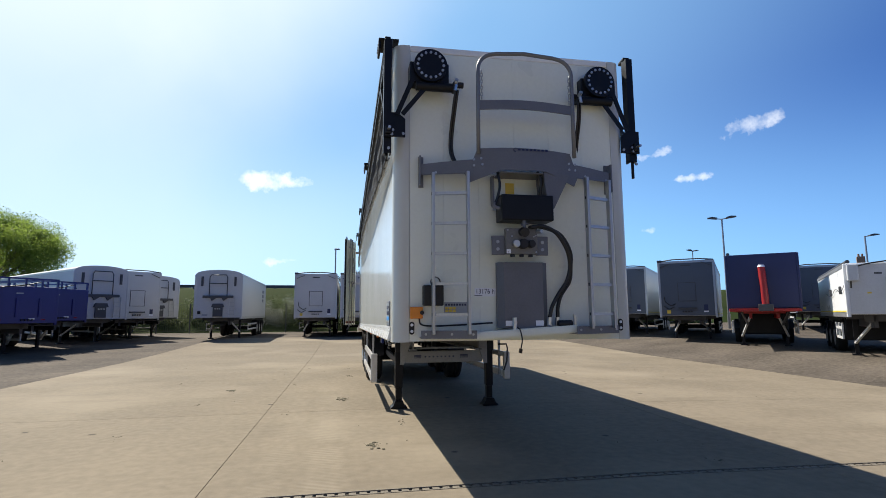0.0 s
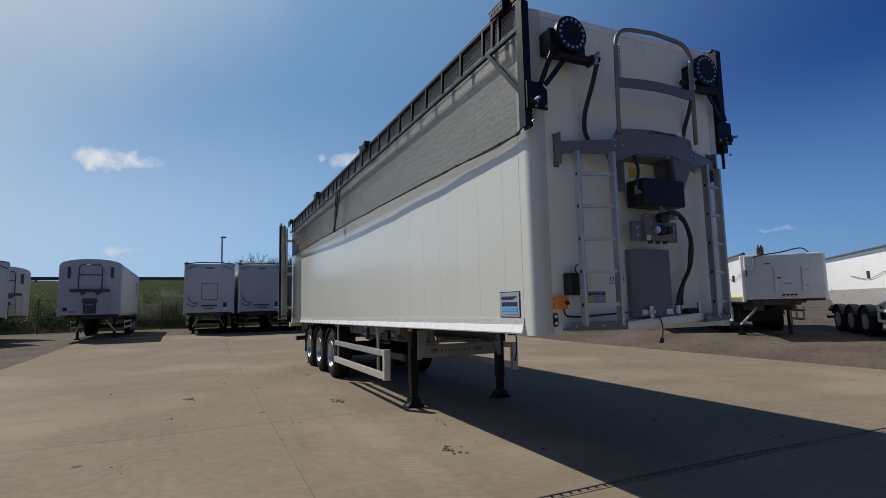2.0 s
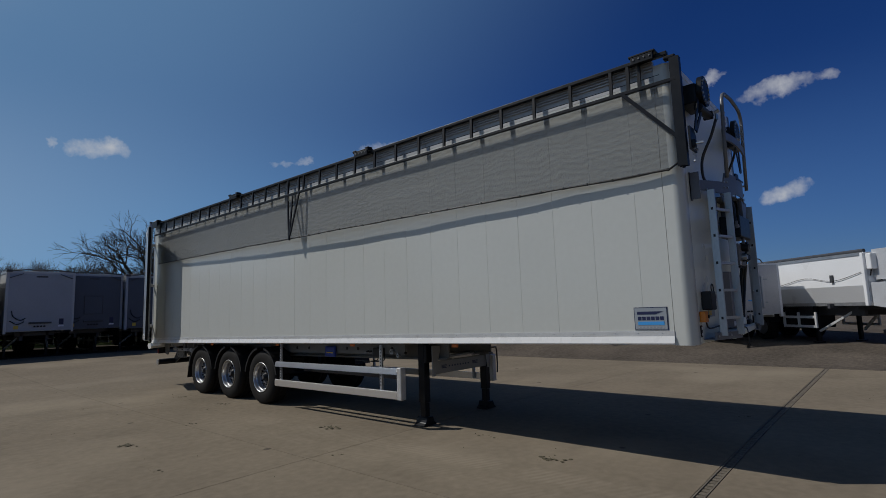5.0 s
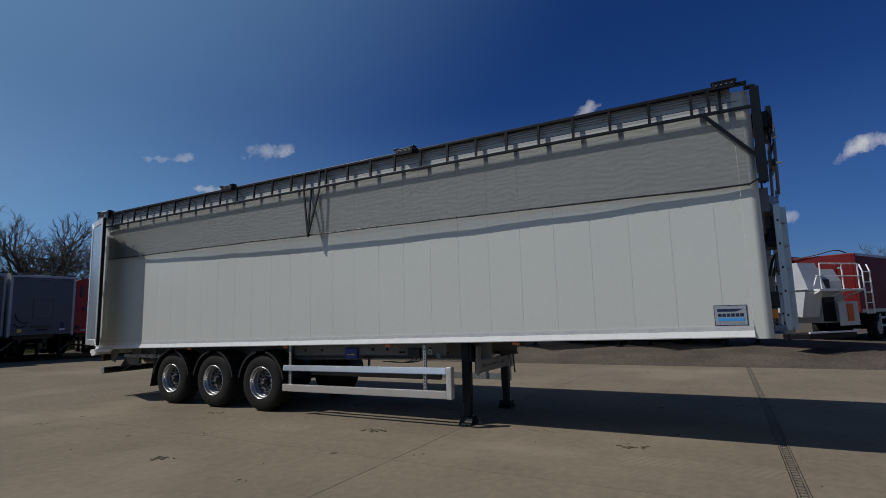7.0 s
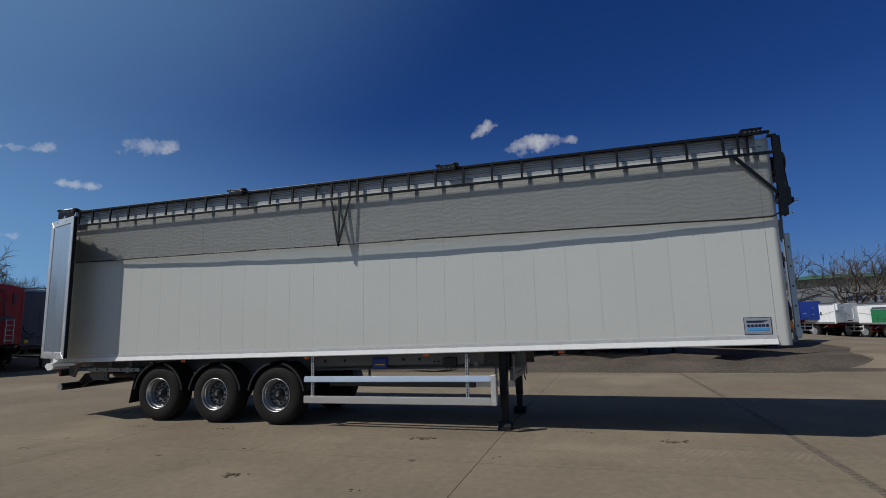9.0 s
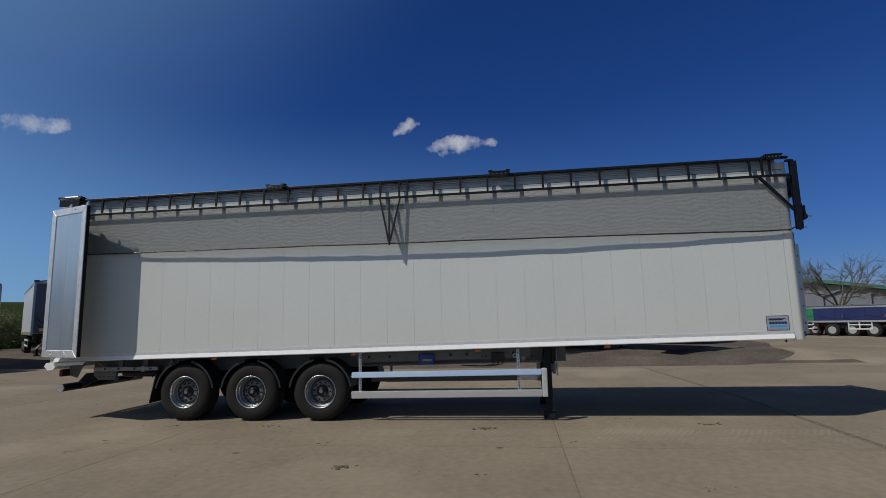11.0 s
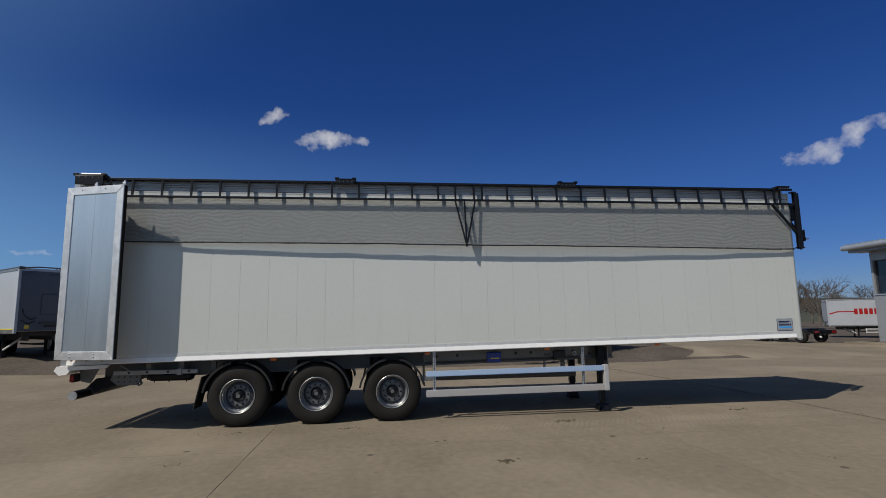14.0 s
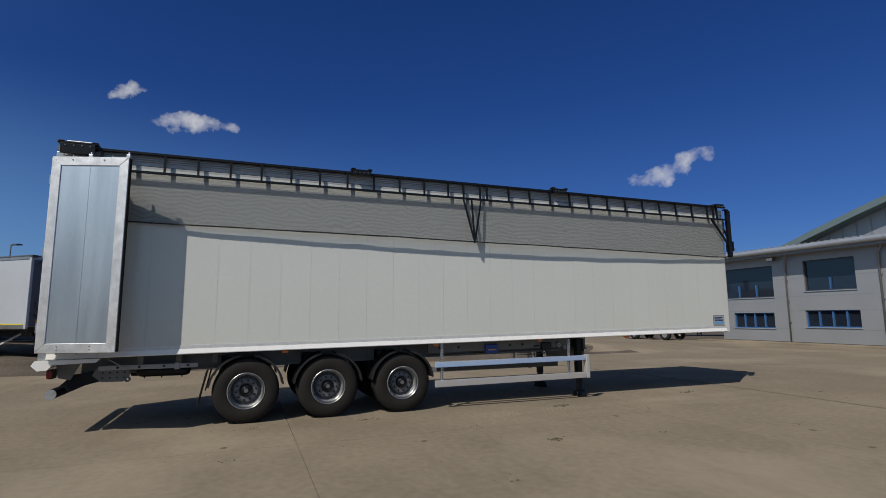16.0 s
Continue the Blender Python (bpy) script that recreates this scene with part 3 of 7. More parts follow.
def build_body():
    # right wall: one panel beside the other, with open joints
    y, first = SEAM, 5.80
    cuts = [SEAM] + [first + 0.5 * i for i in range(27)] + [YR - 0.06]
    for a, b in zip(cuts, cuts[1:]):
        if b - a < 0.05:
            continue
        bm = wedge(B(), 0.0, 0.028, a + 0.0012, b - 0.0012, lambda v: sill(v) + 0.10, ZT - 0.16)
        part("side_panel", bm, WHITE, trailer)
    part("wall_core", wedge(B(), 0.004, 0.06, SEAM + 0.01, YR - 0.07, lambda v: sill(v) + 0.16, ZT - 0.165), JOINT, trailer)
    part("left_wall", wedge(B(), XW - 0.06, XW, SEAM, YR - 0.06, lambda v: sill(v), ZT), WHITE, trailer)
    part("floor", wedge(B(), 0.06, XW - 0.06, YF + 0.1, YR - 0.06, lambda v: sill(v) + 0.03, lambda v: sill(v) + 0.15), CHASSIS, trailer)
    # lower edge: white rail with an aluminium strip above it
    bm = B()
    ring = [[bm.verts.new((x, y, sill(y) + dz)) for x, dz in ((0.05, 0.0), (-0.026, 0.0), (-0.032, 0.012), (-0.012, 0.085), (0.05, 0.085))] for y in (SEAM, YR - 0.06)]
    fs = [bm.faces.new([ring[0][i], ring[0][(i + 1) % 5], ring[1][(i + 1) % 5], ring[1][i]]) for i in range(5)] + [bm.faces.new(r) for r in ring]
    bmesh.ops.recalc_face_normals(bm, faces=fs)
    part("bottom_rail", bm, WHITE_RAIL, trailer)
    part("rub_strip", wedge(B(), -0.008, 0.02, SEAM, YR - 0.06, lambda v: sill(v) + 0.087, lambda v: sill(v) + 0.140), STRIP, trailer, "bare aluminium strip")
    bm = B()
    for i in range(54):
        yy = SEAM + 0.12 + i * 0.25
        rod(bm, (-0.008, yy, sill(yy) + 0.115), (-0.012, yy, sill(yy) + 0.115), 0.006, 6)
    part("rivets", bm, ALU, trailer)
    # upper edge with shallow ribs
    for x in (0.0, XW - 0.055):
        bm = wedge(B(), x, x + 0.055, SEAM, YR - 0.06, ZT - 0.158, ZT + 0.065)
        ribs = []
        for z in (ZT - 0.045, ZT - 0.012, ZT + 0.022, ZT + 0.055):
            ribs.append(box(B(), x - 0.022 if x == 0 else x + 0.056, x - 0.001 if x == 0 else x + 0.077, SEAM, YR - 0.06, z - 0.007, z + 0.007))
        rail = part("top_rail", bm, TOP_RIB, trailer, "ribbed aluminium top rail")
        for rib in ribs:
            part("rib", rib, TOP_RIB, rail)
    # rounded front corners
    for right in (True, False):
        cx, s = (0.0, 1) if right else (XW, -1)
        r = 0.105
        out = [(cx, SEAM - 0.003)] + [(cx + s * r * (1 - math.cos(a)), YF + r * (1 - math.sin(a))) for a in [k * math.pi / 48 for k in range(25)]] + [(cx + s * 0.16, YF)]
        inn = [(cx + s * 0.16, YF + 0.04), (cx + s * 0.04, YF + 0.14), (cx + s * 0.04, SEAM - 0.003)]
        bm = B()
        prism(bm, out + inn, "z", 1.322, ZT - 0.0)
        part("corner_post", bm, WHITE, trailer)
    # front wall of upright panels
    edges = [0.163, 0.50, 0.86, 1.24, 1.62, 1.98, XW - 0.163]
    for a, b in zip(edges, edges[1:]):
        box_bm = box(B(), a + 0.0006, b - 0.0006, YF, YF + 0.04, 1.33, ZT - 0.07)
        part("front_panel", box_bm, FRONT_WHITE, trailer)
    part("front_rail", box(B(), 0.163, XW - 0.163, YF - 0.006, YF + 0.05, ZT - 0.068, ZT, 0.01), WHITE_RAIL, trailer)
    part("front_core", box(B(), 0.16, XW - 0.16, YF + 0.041, YF + 0.07, 1.33, ZT - 0.02), CHASSIS, trailer)
    # rear frame
    part("rear_frame", box(box(B(), 0.0, 0.12, YR - 0.057, YR + 0.05, 1.13, ZT, 0.015), XW - 0.12, XW, YR - 0.057, YR + 0.05, 1.13, ZT, 0.015), ALU, trailer)
    bm = prism(B(), [(YR - 0.75, 1.135), (YR + 0.06, 1.125), (YR + 0.10, 1.06), (YR + 0.02, 0.98), (YR - 0.10, 0.99), (YR - 0.16, 1.06), (YR - 0.70, 1.08)], "x", -0.07, -0.012)
    part("rear_sill_end", bm, WHITE_RAIL, trailer)
    part("rear_sill", box(B(), -0.012, XW, YR - 0.1, YR + 0.06, 1.0, 1.128, 0.01), WHITE_RAIL, trailer)
    bm = box(box(B(), 0.0, 0.06, YR - 0.057, YR + 0.02, ZT + 0.002, ZT + 0.07, 0.005), 0.02, 0.05, YR - 0.0, YR + 0.05, ZT + 0.03, ZT + 0.09)
    part("hinge", bm, CHASSIS, trailer)


def build_door():
    """The rear door, folded back beside the wall: its inner face shows."""
    hinge, tip = Vector((-0.20, YR + 0.02, 0)), Vector((-0.525, YR - 1.04, 0))
    d = (tip - hinge).normalized()
    w = (tip - hinge).length
    m = Matrix(((d.x, d.y, 0, hinge.x), (d.y, -d.x, 0, hinge.y), (0, 0, 1, 0), (0, 0, 0, 1)))   # local x along the door, local y outwards
    lo, hi = 1.245, 4.15
    door = part("rear_door", box(B(), 0, w, -0.05, 0, lo, hi, 0.0, m), FRONT_WHITE, trailer, "open rear door, cream outside, bare aluminium inside")
    f = 0.135
    for i in range(2):
        a, b = f + (w - 2 * f) * i / 2, f + (w - 2 * f) * (i + 1) / 2
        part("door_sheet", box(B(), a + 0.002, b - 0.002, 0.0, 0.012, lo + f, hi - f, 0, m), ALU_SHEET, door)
    rails = [[(0, lo), (f, lo + f), (f, hi - f), (0, hi)], [(w, lo), (w - f, lo + f), (w - f, hi - f), (w, hi)],
             [(0.003, lo), (w - 0.003, lo), (w - f, lo + f), (f, lo + f)], [(0.003, hi), (w - 0.003, hi), (w - f, hi - f), (f, hi - f)]]
    for outline in rails:
        bm = prism(B(), [(x, z) for x, z in outline], "y", 0.0, 0.026)
        bmesh.ops.bevel(bm, geom=bm.edges[:], offset=0.005, segments=1, affect="EDGES")
        bmesh.ops.transform(bm, matrix=m, verts=bm.verts[:])
        bmesh.ops.recalc_face_normals(bm, faces=bm.faces[:])
        part("door_rail", bm, DOOR_RAIL, door)
    part("edge_seal", box(B(), w, w + 0.012, -0.046, 0.016, lo + 0.01, hi - 0.01, 0.004, m), RUBBER, door)
    bm = B()
    for x in (0.3, 0.75):
        for z in (lo + 0.05, hi - 0.05, lo + 0.10):
            bmesh.ops.create_uvsphere(bm, u_segments=8, v_segments=5, radius=0.012, matrix=m @ Matrix.Translation((x, 0.028, z)))
    part("rivets", bm, ALU, door)
    for x in (w * 0.48, w - 0.03):
        bm = box(B(), x - 0.03, x + 0.03, -0.06, 0.0, hi, hi + 0.05, 0.006, m)
        box(bm, x - 0.01, x + 0.012, -0.05, -0.01, hi + 0.05, hi + 0.085, 0.004, m)
        part("lock_lug", bm, ALU, door)
    # outer face: lock bars, ribs and a reflective strip
    for x in (0.24, 0.52, 0.82):
        part("lock_bar", rod(B(), m @ Vector((x, -0.078, lo - 0.03)), m @ Vector((x, -0.078, hi + 0.05)), 0.015, 8), GALV, door)
        for z in (lo + 0.25, (lo + hi) / 2, hi - 0.25):
            part("bar_guide", box(B(), x - 0.035, x + 0.035, -0.1, -0.051, z - 0.03, z + 0.03, 0.006, m), GALV, door)
    part("reflective_strip", box(B(), 0.06, w - 0.04, -0.056, -0.051, lo + 0.06, lo + 0.12, 0, m), RED_LENS, door, "red reflective strip")
    for z in (2.55, 3.05, 3.35):
        part("outer_mark", box(B(), 0.30, 0.48, -0.055, -0.051, z, z + 0.22, 0, m), NAVY_SIGN, door)
    for z in (1.6, 2.7, 3.8):
        bm = rod(box(B(), -0.20, 0.02, YR + 0.0, YR + 0.045, z - 0.04, z + 0.04, 0.006), (-0.19, YR + 0.03, z - 0.07), (-0.19, YR + 0.03, z + 0.07), 0.02)
        part("hinge", bm, ALU, door)


def build_wheel():
    """A tyre on a deep steel rim, turned about the x axis, outer face towards -x."""
    wheel = thing("wheel", "", "")
    R = 0.53
    tyre = [(0.29, 0.0), (0.31, -0.012), (0.40, -0.02), (0.465, -0.008), (0.505, 0.012), (0.524, 0.035), (0.53, 0.075), (0.53, 0.125), (0.518, 0.13), (0.518, 0.142), (0.53, 0.147),
            (0.53, 0.19), (0.518, 0.195), (0.518, 0.207), (0.53, 0.212), (0.53, 0.275), (0.524, 0.315), (0.505, 0.34), (0.42, 0.365), (0.31, 0.36), (0.29, 0.35)]
    wheel_tyre = part("tyre", lathe(B(), tyre + [tyre[0]], 48, False), RUBBER, wheel)
    rim = [(0.296, -0.004), (0.298, -0.016), (0.288, -0.020), (0.281, -0.008), (0.274, 0.020), (0.268, 0.052), (0.262, 0.056)]
    part("rim", lathe(B(), rim, 48, False), CHROME, wheel, "bright steel rim")
    part("rim_well", lathe(B(), [(0.2615, 0.056), (0.257, 0.10), (0.250, 0.128), (0.235, 0.135)], 48, False), RIM_WELL, wheel, "silver rim well")
    disc = part("wheel_disc", lathe(B(), [(0.245, 0.145), (0.236, 0.128), (0.205, 0.118), (0.17, 0.114), (0.115, 0.112), (0.10, 0.14)], 40), HUB_GREY, wheel)
    bm = B()
    for k in range(20):
        a = (k + 0.5) * math.tau / 20
        c = Vector((0.122, 0.218 * math.cos(a), 0.218 * math.sin(a)))
        rod(bm, c + Vector((0.012, 0, 0)), c + Vector((-0.007, 0, 0)), 0.0155, 10)
    part("hand_holes", bm, PLASTIC, disc)
    bm = B()
    for k in range(10):
        a = k * math.tau / 10
        c = Vector((0.102, 0.158 * math.cos(a), 0.158 * math.sin(a)))
        rod(bm, c + Vector((0.015, 0, 0)), c + Vector((-0.024, 0, 0)), 0.017, 6)
    part("wheel_nuts", bm, BLACK, disc)
    part("hub_flange", lathe(B(), [(0.188, 0.116), (0.184, 0.106), (0.122, 0.104), (0.112, 0.114)], 40), HUB_RING, disc)
    part("hub_cap", lathe(B(), [(0.105, 0.13), (0.105, 0.095), (0.098, 0.085), (0.07, 0.065), (0.064, 0.045), (0.055, 0.036), (0.02, 0.032)], 24), BLACK, wheel, "black hub cap")
    part("hub_badge", rod(B(), (0.034, 0, 0), (0.026, 0, 0), 0.034, 16), HUB_RING, wheel)
    for o in list(disc.children):
        singles(o, o.name.split(".")[0][:-1])
    part("back_drum", lathe(B(), [(0.27, 0.17), (0.27, 0.34), (0.15, 0.36)], 24), PLASTIC, wheel)
    return wheel


def build_running_gear():
    proto = build_wheel()
    proto.parent = trailer
    first = True
    for y in AXLES:
        for right in (True, False):
            m = Matrix.Translation((0.075, y, HUB_Z)) if right else Matrix.Translation((XW - 0.075, y, HUB_Z)) @ pose(0, 0, 0, 0, 0, 180)
            m = m @ pose(0, 0, 0, 23 * (y % 3) * 7)
            if first:
                proto.matrix_basis, first = m, False
            else:
                copy_thing(proto, m)
            x0, x1 = (0.05, 0.46) if right else (XW - 0.46, XW - 0.05)
            for a0, a1 in ((8, 78), (102, 172)):
                arc = [radians(a0 + (a1 - a0) * i / 8) for i in range(9)]
                outline = [(y + 0.60 * math.cos(a), HUB_Z + 0.60 * math.sin(a)) for a in arc] + [(y + 0.578 * math.cos(a), HUB_Z + 0.578 * math.sin(a)) for a in reversed(arc)]
                bm = prism(B(), outline, "x", x0, x1)
                outline = [(y + 0.606 * math.cos(a), HUB_Z + 0.606 * math.sin(a)) for a in arc] + [(y + 0.572 * math.cos(a), HUB_Z + 0.565 * math.sin(a)) for a in reversed(arc)]
                prism(bm, outline, "x", x0 - 0.012 if right else x1, x0 if right else x1 + 0.012)
                part("mudguard", bm, PLASTIC, trailer)
        part("axle", rod(B(), (0.35, y, HUB_Z), (XW - 0.35, y, HUB_Z), 0.07, 12), BLACK, trailer)
        bm = box(B(), 0.55, 0.67, y - 0.3, y + 0.35, HUB_Z + 0.08, HUB_Z + 0.2, 0.02)
        rod(bm, (0.6, y + 0.3, HUB_Z + 0.1), (0.6, y + 0.3, sill(y) - 0.1), 0.12, 14)
        part("suspension", bm, BLACK, trailer)
        bm = box(B(), XW - 0.67, XW - 0.55, y - 0.3, y + 0.35, HUB_Z + 0.08, HUB_Z + 0.2, 0.02)
        rod(bm, (XW - 0.6, y + 0.3, HUB_Z + 0.1), (XW - 0.6, y + 0.3, sill(y) - 0.1), 0.12, 14)
        part("suspension", bm, BLACK, trailer)
    for x in (0.07, XW - 0.49):
        bm = B()
        prism(bm, [(AXLES[2] + 0.60, HUB_Z + 0.36), (AXLES[2] + 0.625, HUB_Z + 0.34), (AXLES[2] + 0.74, 0.33), (AXLES[2] + 0.725, 0.33)], "x", x, x + 0.42)
        part("mudflap", bm, RUBBER, trailer)
    # chassis beams and cross members
    for x in (0.62, XW - 0.74):
        bm = wedge(B(), x, x + 0.12, 9.1, YR - 0.35, lambda v: sill(v) - 0.30 + 0.10 * ease(11.5, 9.2, v) * 0, lambda v: sill(v) - 0.27)
        wedge(bm, x + 0.05, x + 0.07, 9.1, YR - 0.35, lambda v: sill(v) - 0.27, lambda v: sill(v) + 0.02)
        part("chassis_beam", bm, CHASSIS, trailer)
    for i in range(26):
        y = 5.75 + i * 0.52
        part("cross_member", wedge(B(), 0.07, XW - 0.07, y, y + 0.05, lambda v: sill(v) + 0.0, lambda v: sill(v) + 0.026), CHASSIS, trailer)
    # side plates under the sill
    bm = wedge(B(), 0.36, 0.38, 9.75, 13.0, lambda v: sill(v) - 0.20, lambda v: sill(v) + 0.01)
    part("side_plate", bm, CHASSIS, trailer)
    bm = B()
    for y in (10.05, 10.35, 10.9, 11.2, 12.35, 12.75):
        rod(bm, (0.36, y, sill(y) - 0.11), (0.352, y, sill(y) - 0.11), 0.028, 12)
    part("plate_holes", bm, PLASTIC, trailer)
    part("valve_box", box(B(), 0.30, 0.36, 11.5, 11.78, 0.98, 1.17, 0.02), BLUE_BOX, trailer, "dark blue valve box")
    bm = box(B(), 0.295, 0.30, 11.54, 11.72, 1.045, 1.065)
    part("valve_label", bm, YELLOW, trailer)
    for y in (10.62, 12.9, 8.4, 15.64):
        part("side_marker", box(B(), 0.03, 0.06, y, y + 0.10, sill(y) - 0.052, sill(y) - 0.01, 0.006), AMBER, trailer, "amber marker lamp")
    # air pipes and cables sagging under the floor
    for x, z, y0, y1 in ((0.42, 0.19, 9.8, 12.9), (0.40, 0.12, 10.1, 12.0)):
        pts = [(x, y0 + (y1 - y0) * i / 6, sill(y0) - z - (0.02 if i % 2 else 0.0)) for i in range(7)]
        part("air_pipe", tube(B(), curve_points(pts, 3), 0.012, 6), HOSE, trailer)
    # tail: rails, lamp, bumper tube
    part("tail_rail", box(B(), 0.30, 0.36, 17.05, 18.46, 0.925, 1.0, 0.008), TAIL_GREY, trailer, "pale grey tail rail")
    part("rail_clamp", box(B(), 0.285, 0.37, 17.32, 17.40, 0.905, 1.02, 0.008), TAIL_GREY, trailer)
    bm = B()
    for y in (17.20, 17.55, 17.9, 18.2):
        rod(bm, (0.30, y, 0.965), (0.290, y, 0.965), 0.020, 10)
    part("rail_bolts", bm, PLASTIC, trailer)
    tank = part("air_tank", lathe(B(), [(0.0, -0.40), (0.06, -0.385), (0.085, -0.34), (0.09, -0.30), (0.09, 0.30), (0.085, 0.34), (0.06, 0.385), (0.0, 0.40)], 16), BLACK, trailer, "black air tank")
    tank.data.transform(Matrix.Translation((0.52, 17.57, 0.875)) @ Matrix.Rotation(radians(90), 4, "Z"))
    for y in (17.3, 17.6, 17.85):
        part("drain_valve", rod(B(), (0.50, y, 0.80), (0.50, y, 0.765), 0.010, 8), BLACK, tank)
    # perforated hanger plates with a lug at their lower corner
    for x in (0.42, 0.47, XW - 0.47):
        bm = prism(B(), [(18.04, 0.98), (18.50, 0.98), (18.56, 0.84), (18.44, 0.74), (18.14, 0.735), (18.06, 0.80)], "x", x, x + 0.014)
        hanger = part("hanger_plate", bm, CHASSIS, trailer)
        part("lug", tube(B(), [(x + 0.007, 18.08 + 0.032 * math.cos(a), 0.765 + 0.032 * math.sin(a)) for a in [k * math.tau / 12 for k in range(13)]], 0.012, 6), CHASSIS, hanger)
        for k in range(8):
            y, z = 18.12 + 0.1 * (k % 4), 0.80 + 0.08 * (k // 4)
            part("hole", rod(B(), (x - 0.002, y, z), (x + 0.001, y, z), 0.014, 10), PLASTIC, hanger)
    part("stay", rod(B(), (0.26, 18.06, 0.94), (0.22, 18.32, 1.10), 0.008, 6), TAIL_GREY, trailer)
    for y in (16.75, 17.3, 17.85):
        part("floor_bracket", box(B(), 0.34, 0.40, y, y + 0.09, 0.99, sill(y) + 0.005, 0.006), CHASSIS, trailer)
    # gauges, valves and a control box ahead of the side plate
    control = part("control_box", box(B(), 0.30, 0.37, 10.22, 10.46, 1.02, 1.17, 0.012), PLASTIC, trailer, "black valve control box")
    for y, z, r in ((10.03, 1.112, 0.042), (9.88, 1.055, 0.034)):
        dial = part("gauge", rod(B(), (0.36, y, z), (0.322, y, z), r, 20), GALV, control, "round pale gauge")
        part("dial_face", rod(B(), (0.322, y, z), (0.318, y, z), r * 0.75, 18), SIGN_GREY, dial)
        part("dial_hub", rod(B(), (0.318, y, z), (0.312, y, z), r * 0.3, 10), PLASTIC, dial)
    for y in (10.55, 10.62, 9.72):
        part("valve_knob", rod(B(), (0.36, y, 1.10), (0.31, y, 1.10), 0.016, 10), HOSE, control)
    for k in range(3):
        y = 10.25 + 0.08 * k
        part("pipe", tube(B(), curve_points([(0.37, y, 1.02), (0.375, y + 0.02, 0.96), (0.38, y + 0.25, 0.93), (0.39, y + 0.6, 0.94)], 4), 0.008, 6), HOSE, control)
    bm = B()
    prism(bm, [(YR - 0.45, 1.10), (YR - 0.10, 1.10), (YR - 0.14, 0.84), (YR - 0.30, 0.80)], "x", 0.30, 0.32)
    prism(bm, [(YR - 0.45, 1.10), (YR - 0.10, 1.10), (YR - 0.14, 0.84), (YR - 0.30, 0.80)], "x", XW - 0.32, XW - 0.30)
    part("lamp_bracket", bm, CHASSIS, trailer)
    for x in (0.14, XW - 0.34):
        lamp = part("tail_lamp", box(B(), x, x + 0.2, YR - 0.12, YR - 0.05, 0.84, 0.98, 0.012), PLASTIC, trailer)
        part("lens", box(B(), x + 0.01, x + 0.19, YR - 0.05, YR - 0.035, 0.85, 0.97, 0.005), RED_LENS, lamp, "red lens")
        part("side_lens", box(B(), x - 0.012, x, YR - 0.115, YR - 0.055, 0.86, 0.96, 0.004), RED_LENS, lamp, "red lens")
    tube_y = YR - 0.12
    part("bumper_tube", lathe(B(), [(0.02, 0.13), (0.068, 0.132), (0.075, 0.14), (0.075, XW - 0.14), (0.068, XW - 0.132), (0.02, XW - 0.13)], 18, centre=(0, tube_y, 0.62)), BLACK, trailer)
    part("tube_cap", rod(B(), (0.112, tube_y, 0.62), (0.132, tube_y, 0.62), 0.074, 18), GALV, trailer, "bare metal end cap")
    for x in (0.55, XW - 0.60):
        bm = prism(B(), [(tube_y - 0.05, 0.56), (tube_y + 0.05, 0.66), (tube_y - 0.15, 0.86), (tube_y - 0.75, 0.92), (tube_y - 0.75, 0.80), (tube_y - 0.3, 0.68)], "x", x, x + 0.03)
        part("bumper_bracket", bm, BLACK, trailer)
    part("tow_plate", box(B(), 0.75, 1.75, 17.6, 18.1, 0.78, 0.95, 0.03), BLACK, trailer)
    # landing legs
    for x in (0.40, XW - 0.48):
        leg = part("landing_leg", box(B(), x + 0.005, x + 0.135, 9.385, 9.515, 0.34, 1.26, 0.012), BLACK, trailer)
        part("inner_leg", box(B(), x + 0.018, x + 0.122, 9.397, 9.503, 0.10, 0.34, 0.008), BLACK, leg)
        bm = prism(B(), [(x - 0.07, 0.0), (x + 0.21, 0.0), (x + 0.215, 0.02), (x + 0.17, 0.05), (x + 0.135, 0.13), (x + 0.005, 0.13), (x - 0.03, 0.05), (x - 0.075, 0.02)], "y", 9.34, 9.56)
        bmesh.ops.bevel(bm, geom=bm.edges[:], offset=0.008, segments=1, affect="EDGES")
        part("foot", bm, BLACK, leg)
        box(bm := B(), x + 0.0, x + 0.14, 9.33, 9.38, 0.95, 1.22, 0.01)
        part("gear_case", bm, BLACK, leg)
    part("leg_shaft", rod(B(), (0.45, 9.45, 1.0), (XW - 0.45, 9.45, 1.0), 0.022), GALV, trailer)
    # white cross beam between the legs, with gussets
    bm = box(B(), 0.56, XW - 0.56, 9.30, 9.36, 0.76, 0.96, 0.012)
    beam = part("leg_beam", bm, PALE_STEEL, trailer, "pale grey cross beam")
    for x, w in ((0.72, 0.12), (1.52, 0.14)):
        for k in range(3):
            part("beam_mark", box(B(), x, x + w, 9.294, 9.299, 0.84 + 0.02 * k, 0.852 + 0.02 * k), NAVY_SIGN, beam)
    for k in range(8):
        part("beam_mark", box(B(), 0.90 + 0.07 * k, 0.925 + 0.07 * k, 9.294, 9.299, 0.85, 0.875), NAVY_SIGN, beam)
    for x in (0.48, XW - 0.66):
        a, b = (x, x + 0.18) if x < 1 else (x + 0.18, x)
        bm = prism(B(), [(a, 1.20), (b, 1.20), (b, 1.12), (a + (b - a) * 0.35, 0.74), (a, 0.74)], "y", 9.27, 9.29)
        part("gusset", bm, PALE_STEEL, trailer)
